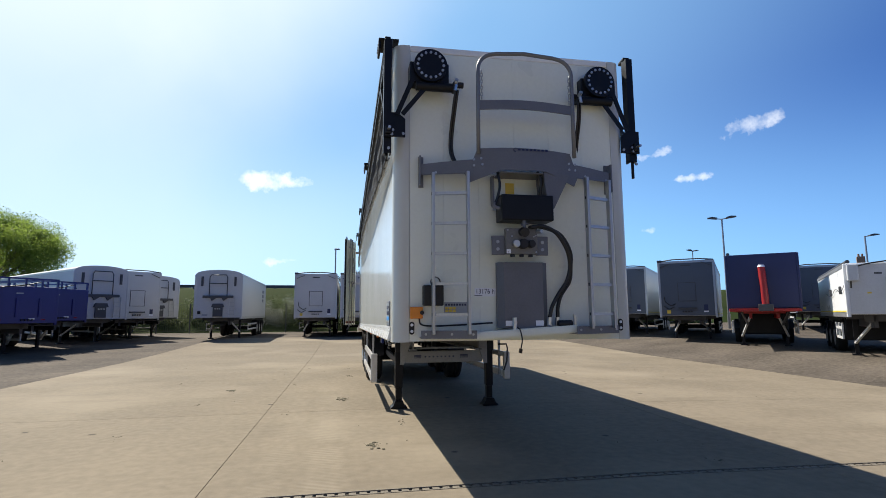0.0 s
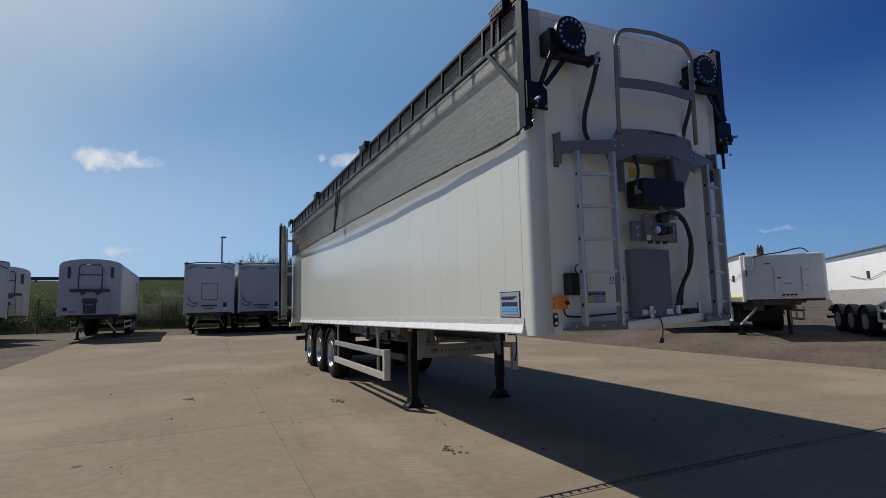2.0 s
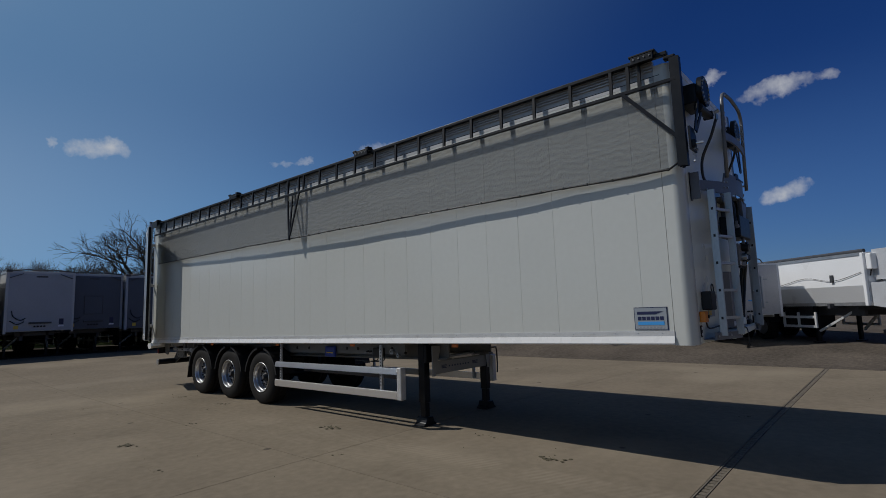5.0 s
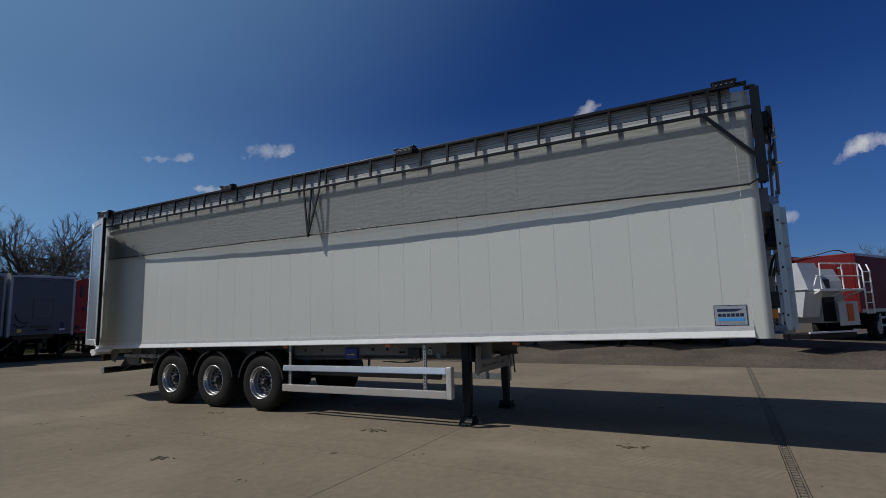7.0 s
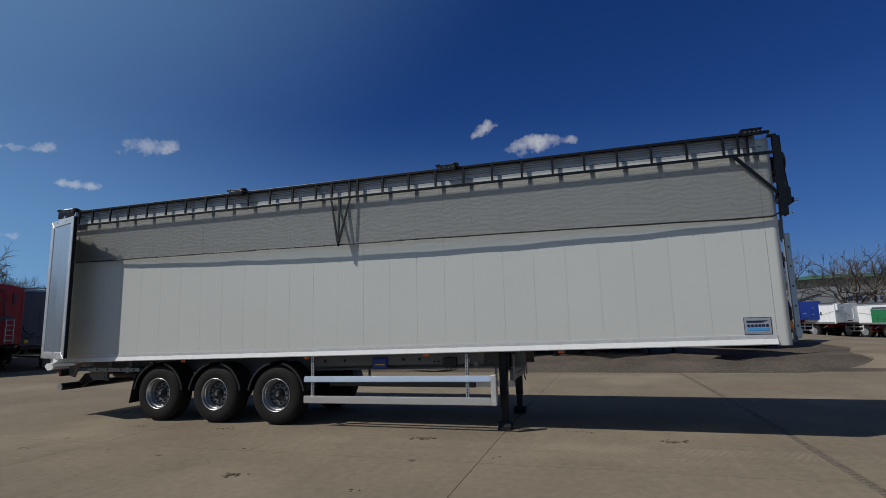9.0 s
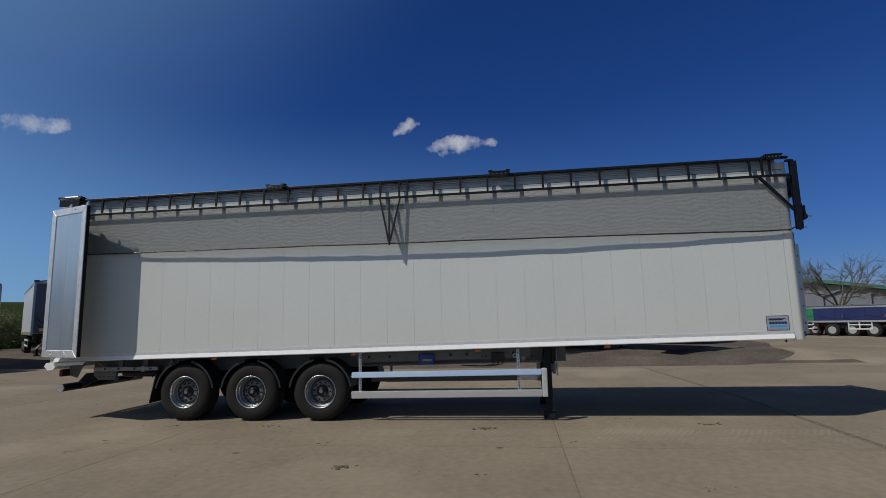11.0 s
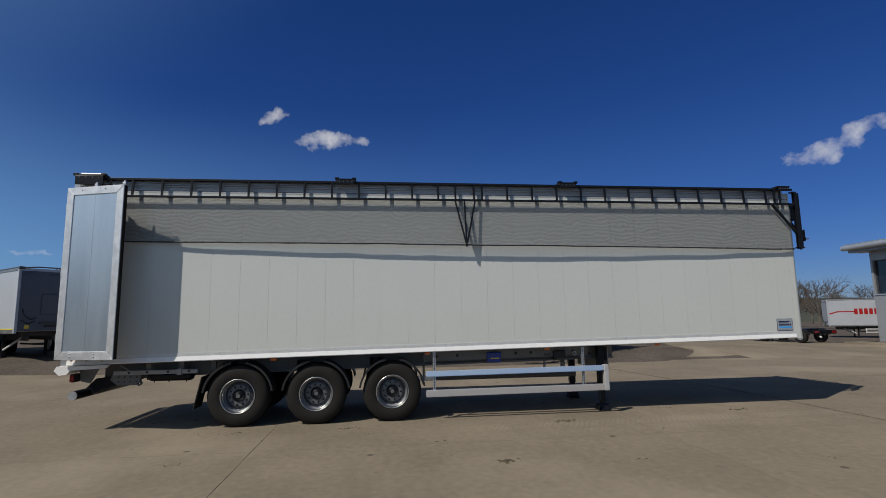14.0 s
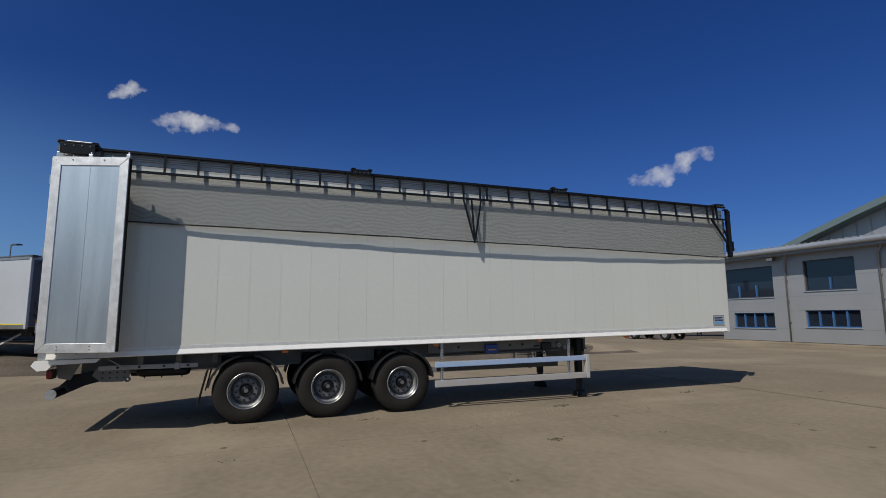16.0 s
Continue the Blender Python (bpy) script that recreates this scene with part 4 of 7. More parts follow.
    # side guards on both sides
    for right in (True, False):
        s = (lambda x: x) if right else (lambda x: XW - x)
        guard = part("side_guard", box(B(), s(-0.004), s(0.105), 9.488, 9.58, 0.428, 0.91, 0.012), RAIL_END, trailer, "pale aluminium side guard")
        for z0, z1, z2, z3, lean in ((0.80, 0.90, 0.775, 0.875, 0.015), (0.435, 0.556, 0.412, 0.540, -0.002)):
            bm = B()
            a = [bm.verts.new(c) for c in ((s(0.0), 9.582, z0), (s(0.035), 9.582, z0), (s(0.035), 12.98, z2), (s(0.0), 12.98, z2))]
            b = [bm.verts.new(c) for c in ((s(lean), 9.582, z1), (s(0.035 + max(0.0, lean)), 9.582, z1), (s(0.035 + max(0.0, lean)), 12.98, z3), (s(lean), 12.98, z3))]
            fs = [bm.faces.new(a), bm.faces.new(b)] + [bm.faces.new([a[i], a[(i + 1) % 4], b[(i + 1) % 4], b[i]]) for i in range(4)]
            bmesh.ops.recalc_face_normals(bm, faces=fs)
            bmesh.ops.bevel(bm, geom=bm.edges[:], offset=0.010, segments=2, affect="EDGES")
            part("guard_rail", bm, GUARD_RAIL, guard)
        for y in (9.95, 12.80):
            bm = box(B(), s(0.036), s(0.07), y, y + 0.05, 0.44, 1.24)
            part("guard_post", bm, GALV, guard)
            bm = B()
            for k in range(13):
                box(bm, s(0.033), s(0.036), y + 0.017, y + 0.033, 0.56 + k * 0.05, 0.585 + k * 0.05)
            part("post_slots", bm, PLASTIC, guard)
    # a dark bar standing in for the far guard's shaded rail, and a crank on the far leg
    part("tool_rail", box(B(), 0.50, 0.56, 9.95, 12.75, 0.65, 0.765, 0.01), BROWN_RAIL, trailer)
    part("crank", tube(B(), [(2.25, 9.42, 1.05), (2.40, 9.42, 1.05), (2.42, 9.42, 0.98), (2.40, 9.40, 0.75), (2.36, 9.38, 0.66), (2.33, 9.36, 0.60)], 0.014), BROWN_RAIL, trailer)


def build_net():
    """Swing-over net frame along the right edge: rails, posts, struts, and the net that hangs from it."""
    frame_y0, frame_y1 = 5.32, 18.95
    net_frame = part("net_frame", box(B(), -0.092, -0.034, frame_y0, frame_y1, ZT + 0.045, ZT + 0.088, 0.006), BLACK, trailer, "black steel net frame")
    rail_z, rail_x = 4.055, -0.088
    part("lower_rail", box(B(), rail_x - 0.018, rail_x + 0.018, frame_y0 - 0.08, frame_y1 - 0.05, rail_z - 0.02, rail_z + 0.02, 0.005), BLACK, net_frame)
    posts = [5.62, 5.74] + [6.43 + 0.495 * i for i in range(-1, 12)] + [12.03, 12.39] + [12.72 + 0.495 * i for i in range(12)] + [18.55]
    for y in sorted(set(posts)):
        bm = bar(B(), (-0.075, y, ZT + 0.05), (rail_x, y, rail_z), 0.034, 0.03, (1, 0, 0.0))
        part("post", bm, BLACK, net_frame)
    part("tension_wire", rod(B(), (-0.05, frame_y0 + 0.1, 4.165), (-0.05, frame_y1 - 0.1, 4.165), 0.0045, 6), BLACK, net_frame)
    for y in (12.40, 12.22, 12.01):
        part("strut", bar(B(), (rail_x, y, rail_z), (-0.178, 12.205 + (y - 12.205) * 0.06, 3.22), 0.03, 0.024, (1, 0, 0)), BLACK, net_frame)
    part("strut_tip", box(B(), -0.195, -0.16, 12.19, 12.22, 3.15, 3.25, 0.004), BLACK, net_frame)
    # clamps on top
    for y in (18.86, 14.45, 10.17, 5.56):
        low, d = (ZT - 0.06, 0.27) if y > 18 else (ZT + 0.02, 0.19 if y > 6 else 0.14)
        clamp = part("clamp", box(B(), -0.15, -0.126, y - d * 0.85, y + d * 0.85, low, ZT + 0.10, 0.006), BLACK, net_frame)
        part("clamp_top", box(B(), -0.15, 0.06, y - d, y + d, ZT + 0.102, ZT + 0.125, 0.006), BLACK, clamp)
        for e in (-0.82, 0.82) if y > 6 else ():
            part("clamp_ear", box(B(), -0.155, -0.05, y + d * e - 0.04, y + d * e + 0.04, ZT + 0.125, ZT + 0.145, 0.006), BLACK, clamp)
        for e in (-0.6, -0.2, 0.2, 0.6):
            part("clamp_bolt", rod(B(), (-0.15, y + d * e, ZT + 0.07), (-0.158, y + d * e, ZT + 0.07), 0.010, 8), GREY_STEEL, clamp)
        if y > 18:
            part("clamp_bar", rod(B(), (-0.08, y - 0.16, ZT + 0.148), (-0.08, y + 0.16, ZT + 0.148), 0.016, 8), GALV, clamp)
    # corner channels at the front, with braces and a winding pin, on both sides
    for right in (True, False):
        s, back = ((lambda x: x), 0.0) if right else ((lambda x: XW - x + 0.06), 0.13)
        top, low = (ZT - 0.01, 3.13) if right else (ZT + 0.075, 3.20)
        bm = box(B(), s(-0.105), s(-0.088), 5.205 + back, 5.30 + back, low, top)
        box(bm, s(-0.088), s(-0.045), 5.205 + back, 5.215 + back, low, top)
        box(bm, s(-0.045), s(-0.03), 5.205 + back, 5.30 + back, low, top)
        box(bm, s(-0.088), s(-0.045), 5.24 + back, 5.255 + back, low + 0.3, top)
        part("corner_channel", bm, BLACK, net_frame)
        bm = prism(B(), [(s(-0.11), 3.28), (s(0.10), 3.28), (s(0.10), 3.46), (s(0.03), 3.52), (s(-0.11), 3.52)], "y", 5.155 + back, 5.175 + back)
        part("corner_plate", bm, BLACK, net_frame)
        bm = B()
        for x, z in ((-0.02, 3.34), (0.08, 3.31), (-0.03, 3.30), (-0.06, 3.16)):
            rod(bm, (s(x), 5.155 + back, z), (s(x), 5.14 + back, z), 0.014, 8)
        part("bolts", bm, GALV, net_frame)
        part("brace", bar(B(), (s(-0.09), 5.82 + back, rail_z), (s(-0.06), 5.30 + back, 3.46), 0.04, 0.04), BLACK, net_frame)
        part("winding_pin", rod(B(), (s(-0.06), 5.18 + back, 3.34), (s(-0.06), 5.05 + back, 3.335), 0.014, 10), CHROME, net_frame)
        part("pin_block", box(B(), s(-0.09), s(-0.03), 5.12 + back, 5.18 + back, 3.30, 3.38, 0.01), BLACK, net_frame)
        part("pull_rod", rod(B(), (s(-0.075), 5.25 + back, low + 0.02), (s(-0.075), 5.25 + back, low - (0.02 if right else 0.17)), 0.016, 8), BLACK, net_frame)
        part("cap", box(B(), s(-0.10), s(-0.02), 5.24 + back, 5.36 + back, top, top + 0.035, 0.01), BLACK, net_frame)
    # the net
    def belly(y):
        return 0.065 + 0.085 * math.sin(math.pi * ((y - 5.4) / 13.3) ** 0.9)

    def hang(y, t):
        z = 4.075 - t * (4.075 - 3.125) + (0.0 if t < 0.3 else 0.012 * t * noise.noise((y * 0.9, 3.1, 0))) + t * 0.13 * (y - 5.4) / 13.3
        x = -0.055 - 0.012 * ease(0, 0.12, t) + (0.067 - belly(y)) * ease(0.1, 1.0, t)
        return x + 0.012 * t * noise.noise((y * 1.3, z * 2.0, 0)) + 0.006 * t * noise.noise((y * 4, z * 5, 3)), y, z

    bm = B()
    ny, nz = 180, 16
    rows = [[bm.verts.new(hang(5.40 + 13.3 * i / ny, j / nz)) for i in range(ny + 1)] for j in range(nz + 1)]
    for a, b in zip(rows, rows[1:]):
        for i in range(ny):
            bm.faces.new([a[i], a[i + 1], b[i + 1], b[i]]).smooth = True
    sheet = part("net_sheet", bm, NET, trailer, "grey mesh net, hanging slack over the side")
    # stiff upright threads of the weave
    verts, quads = [], []
    for i in range(1660):
        y = 5.41 + 0.008 * i
        base = len(verts)
        for j in range(7):
            x, yy, z = hang(y, j / 6)
            verts += [(x + 0.0004, yy, z), (x - 0.0004, yy, z)]
        quads += [(base + 2 * j, base + 2 * j + 2, base + 2 * j + 3, base + 2 * j + 1) for j in range(6)]
    woven = bpy.data.meshes.new("threads")
    woven.from_pydata(verts, [], quads)
    bm = B()
    bm.from_mesh(woven)
    bpy.data.meshes.remove(woven)
    tagged(part("net_threads", bm, THREAD, sheet), kind="stuff")
    pts = []
    for i in range(0, 91):
        y = 5.40 + 13.3 * i / 90
        t = 1.0
        z = 3.125 + 0.012 * noise.noise((y * 0.9, 3.1, 0)) + 0.13 * (y - 5.4) / 13.3
        pts.append((-belly(y) + 0.003 + 0.012 * noise.noise((y * 1.3, z * 2.0, 0)), y, z - 0.004))
    part("hem_cord", tube(B(), [(-0.06, 5.26, 3.20)] + pts, 0.011, 6), HOSE, sheet, "black hem cord")
    bm = B()
    n = len(pts)
    for k in range(n - 1):
        a, b = Vector(pts[k]), Vector(pts[k + 1])
        if k % 2 == 0:
            rod(bm, a, a + Vector((0.0, 0.012, 0)), 0.018, 6)
    part("hem_knots", bm, HOSE, sheet)
    # the slack double hem curls inwards behind the cord
    for dx, amp, f, r in ((0.012, 0.014, 4.5, 0.010), (0.026, 0.018, 2.7, 0.010)):
        curl = [(x + dx, y, z + 0.004 + amp * noise.noise((y * f, 7.0 + dx * 90, 0))) for x, y, z in pts]
        part("hem_curl", tube(B(), curl, r, 6), SIGN_GREY, sheet)


def build_actuator(cx, cz, right):
    """Round hydraulic swivel with a ring of bolts, on a black bracket with two struts."""
    s = 1 if right else -1
    act = part("swivel_drive", box(B(), cx - 0.20 * s - 0.0, cx + 0.19 * s, 5.13, 5.295, cz - 0.13, cz + 0.08, 0.01), BLACK, trailer, "black hydraulic swivel drive")
    bm = rod(B(), (cx, 5.13, cz + 0.03), (cx, 5.08, cz + 0.03), 0.165, 40)
    part("drive_disc", bm, BLACK, act)
    bm = B()
    for k in range(16):
        a = k * math.tau / 16
        c = (cx + 0.128 * math.cos(a), 5.08, cz + 0.03 + 0.128 * math.sin(a))
        rod(bm, c, (c[0], 5.07, c[2]), 0.0135, 10)
    part("bolts", bm, GALV, act, "bright bolt heads")
    part("drive_cylinder", rod(B(), (cx - 0.14 * s, 5.13, cz - 0.17), (cx + 0.22 * s, 5.13, cz - 0.17), 0.045, 16), BLACK, act)
    bm = box(B(), cx + 0.22 * s, cx + 0.26 * s, 5.08, 5.18, cz - 0.21, cz - 0.12, 0.01)
    rod(bm, (cx + 0.26 * s, 5.12, cz - 0.14), (cx + 0.33 * s, 5.12, cz - 0.14), 0.03, 10)
    part("valve", bm, PLASTIC, act)
    bm = rod(B(), (cx + 0.245 * s, 5.07, cz - 0.15), (cx + 0.245 * s, 5.02, cz - 0.13), 0.02, 8)
    rod(bm, (cx + 0.245 * s, 5.05, cz - 0.17), (cx + 0.235 * s, 5.05, cz - 0.23), 0.016, 8)
    part("fitting", bm, CHROME, act)
    for x0, x1 in ((-0.17, -0.32), (0.02, -0.27)):
        part("strut", bar(B(), (cx + x0 * s, 5.12, cz - 0.10), (cx + x1 * s, 5.14, 3.50), 0.045, 0.012, (0, 1, 0)), BLACK, act)
    pts = [(cx + 0.24 * s, 5.06, cz - 0.22), (cx + 0.225 * s, 5.12, cz - 0.40), (cx + 0.215 * s, 5.22, cz - 0.62), (cx + 0.22 * s, 5.24, cz - 0.80), (cx + 0.28 * s, 5.22, cz - 0.94), (cx + 0.33 * s, 5.2, cz - 1.0)]
    hose = part("drive_hose", tube(B(), curve_points(pts, 6), 0.012, 8), HOSE, act)
    part("drive_hose", tube(B(), curve_points([(x + 0.024 * s, y, z) for x, y, z in pts], 6), 0.012, 8), HOSE, act)


def build_front():
    # bent front beam, which bows out before the wall
    def bow(x):
        return 5.25 - 0.22 * math.cos((x - 1.24) / 1.0 * math.pi / 2 * 0.92)

    def upper(x):
        return 3.035 + 0.045 * max(0.0, math.cos((x - 1.24) * 1.6)) + (0.105 if abs(x - 1.285) < 0.51 else 0.0)

    def lower(x):
        d = abs(x - 1.26)
        return 2.965 - 0.125 * min(1.0, max(0.0, (d - 0.22) / 0.32)) if d < 0.57 else 2.93

    bm = B()
    xs = [0.255 + 2.0 * i / 48 for i in range(49)]
    cols = []
    for x in xs:
        y = bow(x)
        cols.append([bm.verts.new((x, y + dy, z)) for dy, z in ((0, lower(x)), (0, upper(x)), (0.012, upper(x)), (0.012, lower(x)))])
    fs = []
    for a, b in zip(cols, cols[1:]):
        fs += [bm.faces.new([a[k], a[(k + 1) % 4], b[(k + 1) % 4], b[k]]) for k in range(4)]
    fs += [bm.faces.new(cols[0]), bm.faces.new(cols[-1])]
    bmesh.ops.recalc_face_normals(bm, faces=fs)
    beam = part("step_beam", bm, GREY_STEEL, trailer, "grey bent steel beam")
    for x in (0.245, 2.26):
        part("beam_end", box(B(), x, x + 0.014, bow(x) - 0.02, YF - 0.003, 2.83, 3.12), GREY_STEEL, beam)
        part("beam_end_lip", box(B(), x if x < 1 else x - 0.035, x + 0.05 if x < 1 else x + 0.014, YF - 0.012, YF - 0.003, 2.82, 3.13), GREY_STEEL, beam)
    bm = B()
    for x, z in ((0.76, 3.09), (0.83, 3.10), (0.76, 3.03), (0.84, 3.04), (1.74, 3.09), (1.81, 3.09), (1.74, 3.03), (1.81, 3.03), (0.40, 2.97), (0.70, 2.95), (1.93, 2.98), (2.20, 2.97)):
        rod(bm, (x, bow(x), z - 0.025), (x, bow(x) - 0.01, z - 0.025), 0.012, 8)
    part("bolts", bm, GALV, beam)
    # maker's mark on the beam: a crescent and plain bars
    bm = B()
    for k in range(9):
        a = radians(60 + 26 * k)
        b2 = radians(60 + 26 * (k + 1))
        if k < 8:
            bar(bm, (1.17 + 0.022 * math.cos(a), bow(1.17) - 0.004, 3.165 + 0.018 * math.sin(a)), (1.17 + 0.022 * math.cos(b2), bow(1.17) - 0.004, 3.165 + 0.018 * math.sin(b2)), 0.006, 0.004, (0, 1, 0))
    part("mark", bm, NAVY_SIGN, beam)
    for k in range(8):
        part("mark", box(B(), 1.19 + 0.04 * k, 1.218 + 0.04 * k, bow(1.3) - 0.006, bow(1.3) - 0.003, 3.16, 3.18), NAVY_SIGN, beam)
    # tube hoop with a cross plate
    c = 0.17
    pts = [(0.80, 5.05, 3.12), (0.80, 5.04, 3.6), (0.80, 5.03, 4.17 - c)]
    pts += [(0.80 + c - c * math.cos(a), 5.03, 4.17 - c + c * math.sin(a)) for a in [k * math.pi / 12 for k in range(1, 6)]]
    pts += [(0.99, 5.03, 4.178), (1.28, 5.03, 4.20), (1.58, 5.03, 4.178)]
    pts += [(1.775 - c + c * math.sin(a), 5.03, 4.17 - c + c * math.cos(a)) for a in [k * math.pi / 12 for k in range(1, 6)]]
    pts += [(1.775, 5.03, 4.17 - c), (1.78, 5.04, 3.6), (1.785, 5.05, 3.12)]
    hoop = part("guard_hoop", tube(B(), [(x, y, z - 0.04 * ease(3.4, 4.0, z)) for x, y, z in pts], 0.02, 10), HOOP_GREY, trailer, "bent steel tube hoop")
    bm = B()
    cols = []
    for i in range(13):
        x = 0.80 + 0.98 * i / 12
        y, z = 5.03 - 0.02 * math.sin(i / 12 * math.pi), 3.60 + 0.02 * math.sin(i / 12 * math.pi)
        cols.append([bm.verts.new(q) for q in ((x, y, z - 0.045), (x, y, z + 0.045), (x, y + 0.02, z + 0.045), (x, y + 0.02, z - 0.045))])
    fs = []
    for a, b in zip(cols, cols[1:]):
        fs += [bm.faces.new([a[k], a[(k + 1) % 4], b[(k + 1) % 4], b[k]]) for k in range(4)]
    fs += [bm.faces.new(cols[0]), bm.faces.new(cols[-1])]
    bmesh.ops.recalc_face_normals(bm, faces=fs)
    part("cross_plate", bm, GREY_STEEL, hoop)
    for x in (0.835, 1.745):
        chain = part("chain", B(), GALV, hoop)
        bm = B()
        for k in range(9):
            z = 3.94 - 0.033 * k
            w, d = (0.012, 0.0) if k % 2 else (0.0, 0.012)
            ring = [(x + w * math.cos(a) , 5.03 + d * math.cos(a), z + 0.022 * math.sin(a)) for a in [j * math.tau / 8 for j in range(9)]]
            tube(bm, ring, 0.004, 5)
        bm.to_mesh(chain.data)
        bm.free()
    # ladders
    for x0, x1, z0 in ((0.366, 0.688, 1.40), (1.912, 2.192, 1.44)):
        ya, yb = bow(x0) - 0.055, bow(x1) - 0.055
        ladder = part("ladder", box(B(), x0 - 0.012, x0 + 0.014, ya - 0.035, ya + 0.035, z0, 2.93, 0.003), ALU, trailer, "aluminium ladder")
        part("stile", box(B(), x1 - 0.014, x1 + 0.012, yb - 0.035, yb + 0.035, z0, 2.93, 0.003), ALU, ladder)
        for z in (2.725, 2.437, 2.15, 1.866, 1.58):
            part("rung", bar(B(), (x0 + 0.012, ya, z), (x1 - 0.012, yb, z), 0.034, 0.027), ALU, ladder)
        bm = B()
        for z in (2.725, 2.437, 2.15, 1.866, 1.58):
            for xx, yy in ((x0 - 0.012, ya), (x1 + 0.012, yb)):
                box(bm, xx - 0.003, xx + 0.003, yy - 0.01, yy + 0.01, z - 0.014, z + 0.014)
        part("rung_ends", bm, PLASTIC, ladder)
    # lower angles
    for x0, x1, z in ((0.26, 0.76, 1.39), (1.75, 2.26, 1.42)):
        ya, yb = bow(x0) - 0.04, bow(x1) - 0.04
        angle = part("foot_angle", prism(B(), [(x0, ya), (x1, yb), (x1, yb + 0.015), (x0, ya + 0.015)], "z", z - 0.03, z + 0.045), GREY_STEEL, trailer)
        part("angle_leg", prism(B(), [(x0, ya + 0.016), (x1, yb + 0.016), (x1, YF - 0.002), (x0, YF - 0.002)], "z", z - 0.03, z - 0.018), GREY_STEEL, angle)
        bm = B()
        for f in (0.08, 0.55, 0.93):
            rod(bm, (x0 + (x1 - x0) * f, ya + (yb - ya) * f, z + 0.01), (x0 + (x1 - x0) * f, ya + (yb - ya) * f - 0.008, z + 0.01), 0.012, 8)
        part("bolts", bm, GALV, angle)
    # bumper lip
    bm = prism(B(), [(0.74, 1.345), (1.77, 1.40), (1.80, 1.42), (1.80, 1.47), (1.77, 1.475), (0.80, 1.42), (0.76, 1.41)], "y", 5.10, YF - 0.003)
    bmesh.ops.bevel(bm, geom=bm.edges[:], offset=0.012, segments=2, affect="EDGES")
    part("bumper_lip", bm, FRONT_WHITE, trailer)
    # black box with its gussets
    tank = part("oil_box", box(B(), 1.01, 1.535, 5.01, 5.22, 2.47, 2.72, 0.012), BLACK, trailer, "black steel box")
    bm = prism(B(), [(1.50, 2.62), (1.56, 2.60), (1.735, 2.94), (1.47, 2.97), (1.47, 2.90)], "y", 5.06, YF - 0.003)
    part("gusset", bm, GREY_STEEL, tank)
    bm = prism(B(), [(0.985, 2.66), (1.002, 2.64), (1.002, 2.95), (0.978, 2.95)], "y", 5.22, YF - 0.003)
    part("gusset", bm, GREY_STEEL, tank)
    part("pipe", tube(B(), curve_points([(1.42, 5.12, 2.98), (1.45, 5.10, 2.88), (1.44, 5.11, 2.78), (1.46, 5.12, 2.71)], 6), 0.016), HOSE, tank)
    part("pipe", tube(B(), curve_points([(1.00, 5.10, 2.96), (1.01, 5.06, 2.82), (0.985, 5.05, 2.70), (0.95, 5.04, 2.62)], 6), 0.014), HOSE, tank)
    bm = rod(B(), (0.93, 5.03, 2.60), (0.99, 5.03, 2.58), 0.018, 10)
    rod(bm, (0.94, 5.03, 2.56), (0.94, 5.03, 2.64), 0.014, 8)
    rod(bm, (1.24, 5.04, 2.475), (1.24, 5.04, 2.40), 0.016, 10)
    rod(bm, (1.21, 5.04, 2.43), (1.28, 5.04, 2.44), 0.010, 8)
    part("fittings", bm, GREY_STEEL, tank)
    part("shelf_plate", box(B(), 1.02, 1.50, 5.07, YF - 0.003, 2.945, 2.957), GREY_STEEL, tank)
    part("wall_plate", box(B(), 1.14, 1.23, YF - 0.008, YF - 0.002, 2.79, 2.90), YELLOW, trailer, "tan warning sticker")
    # coupling plate
    plate = part("coupling_plate", box(B(), 1.06, 1.38, 5.06, 5.12, 2.15, 2.40, 0.008), CHASSIS, trailer, "grey coupling plate")
    for x0, x1 in ((0.935, 1.06), (1.38, 1.50)):
        part("wing", box(B(), x0, x1, 5.10, 5.13, 2.145, 2.33, 0.004), GREY_STEEL, plate)
    for x, r, m in ((1.155, 0.035, CHROME), (1.225, 0.048, PLASTIC), (1.305, 0.038, PLASTIC)):
        bm = rod(B(), (x, 5.06, 2.245), (x, 5.015, 2.245), r, 18)
        rod(bm, (x, 5.015, 2.245), (x, 5.0, 2.245), r * 0.8, 18)
        part("socket", bm, m, plate)
    part("socket", rod(B(), (1.23, 5.06, 2.365), (1.23, 4.99, 2.35), 0.045, 16), PLASTIC, plate)
    part("plug", rod(B(), (1.375, 5.06, 2.37), (1.40, 5.0, 2.365), 0.02, 10), GALV, plate)
    bm = B()
    for x in (0.99, 1.44):
        for z in (2.20, 2.27):
            rod(bm, (x, 5.10, z), (x, 5.09, z), 0.016, 10)
    for x, z in ((1.08, 2.17), (1.36, 2.17), (1.08, 2.38), (1.36, 2.33), (1.12, 2.32), (1.34, 2.32)):
        rod(bm, (x, 5.06, z), (x, 5.05, z), 0.008, 8)
    part("bolts", bm, GALV, plate)
    part("tag", box(B(), 1.065, 1.105, 5.052, 5.058, 2.155, 2.195), SIGN_WHITE, plate)
    bm = B()
    for k in range(3):
        rod(bm, (1.13 + 0.09 * k, 5.08, 2.148), (1.13 + 0.09 * k, 5.08, 2.125), 0.022, 10)
    part("plugs", bm, PLASTIC, plate)
    # grey cover panel
    bm = prism(B(), [(1.02, 5.29), (1.02, 5.24), (1.075, 5.185), (1.47, 5.185), (1.53, 5.24), (1.53, 5.29)], "z", 1.45, 2.085)
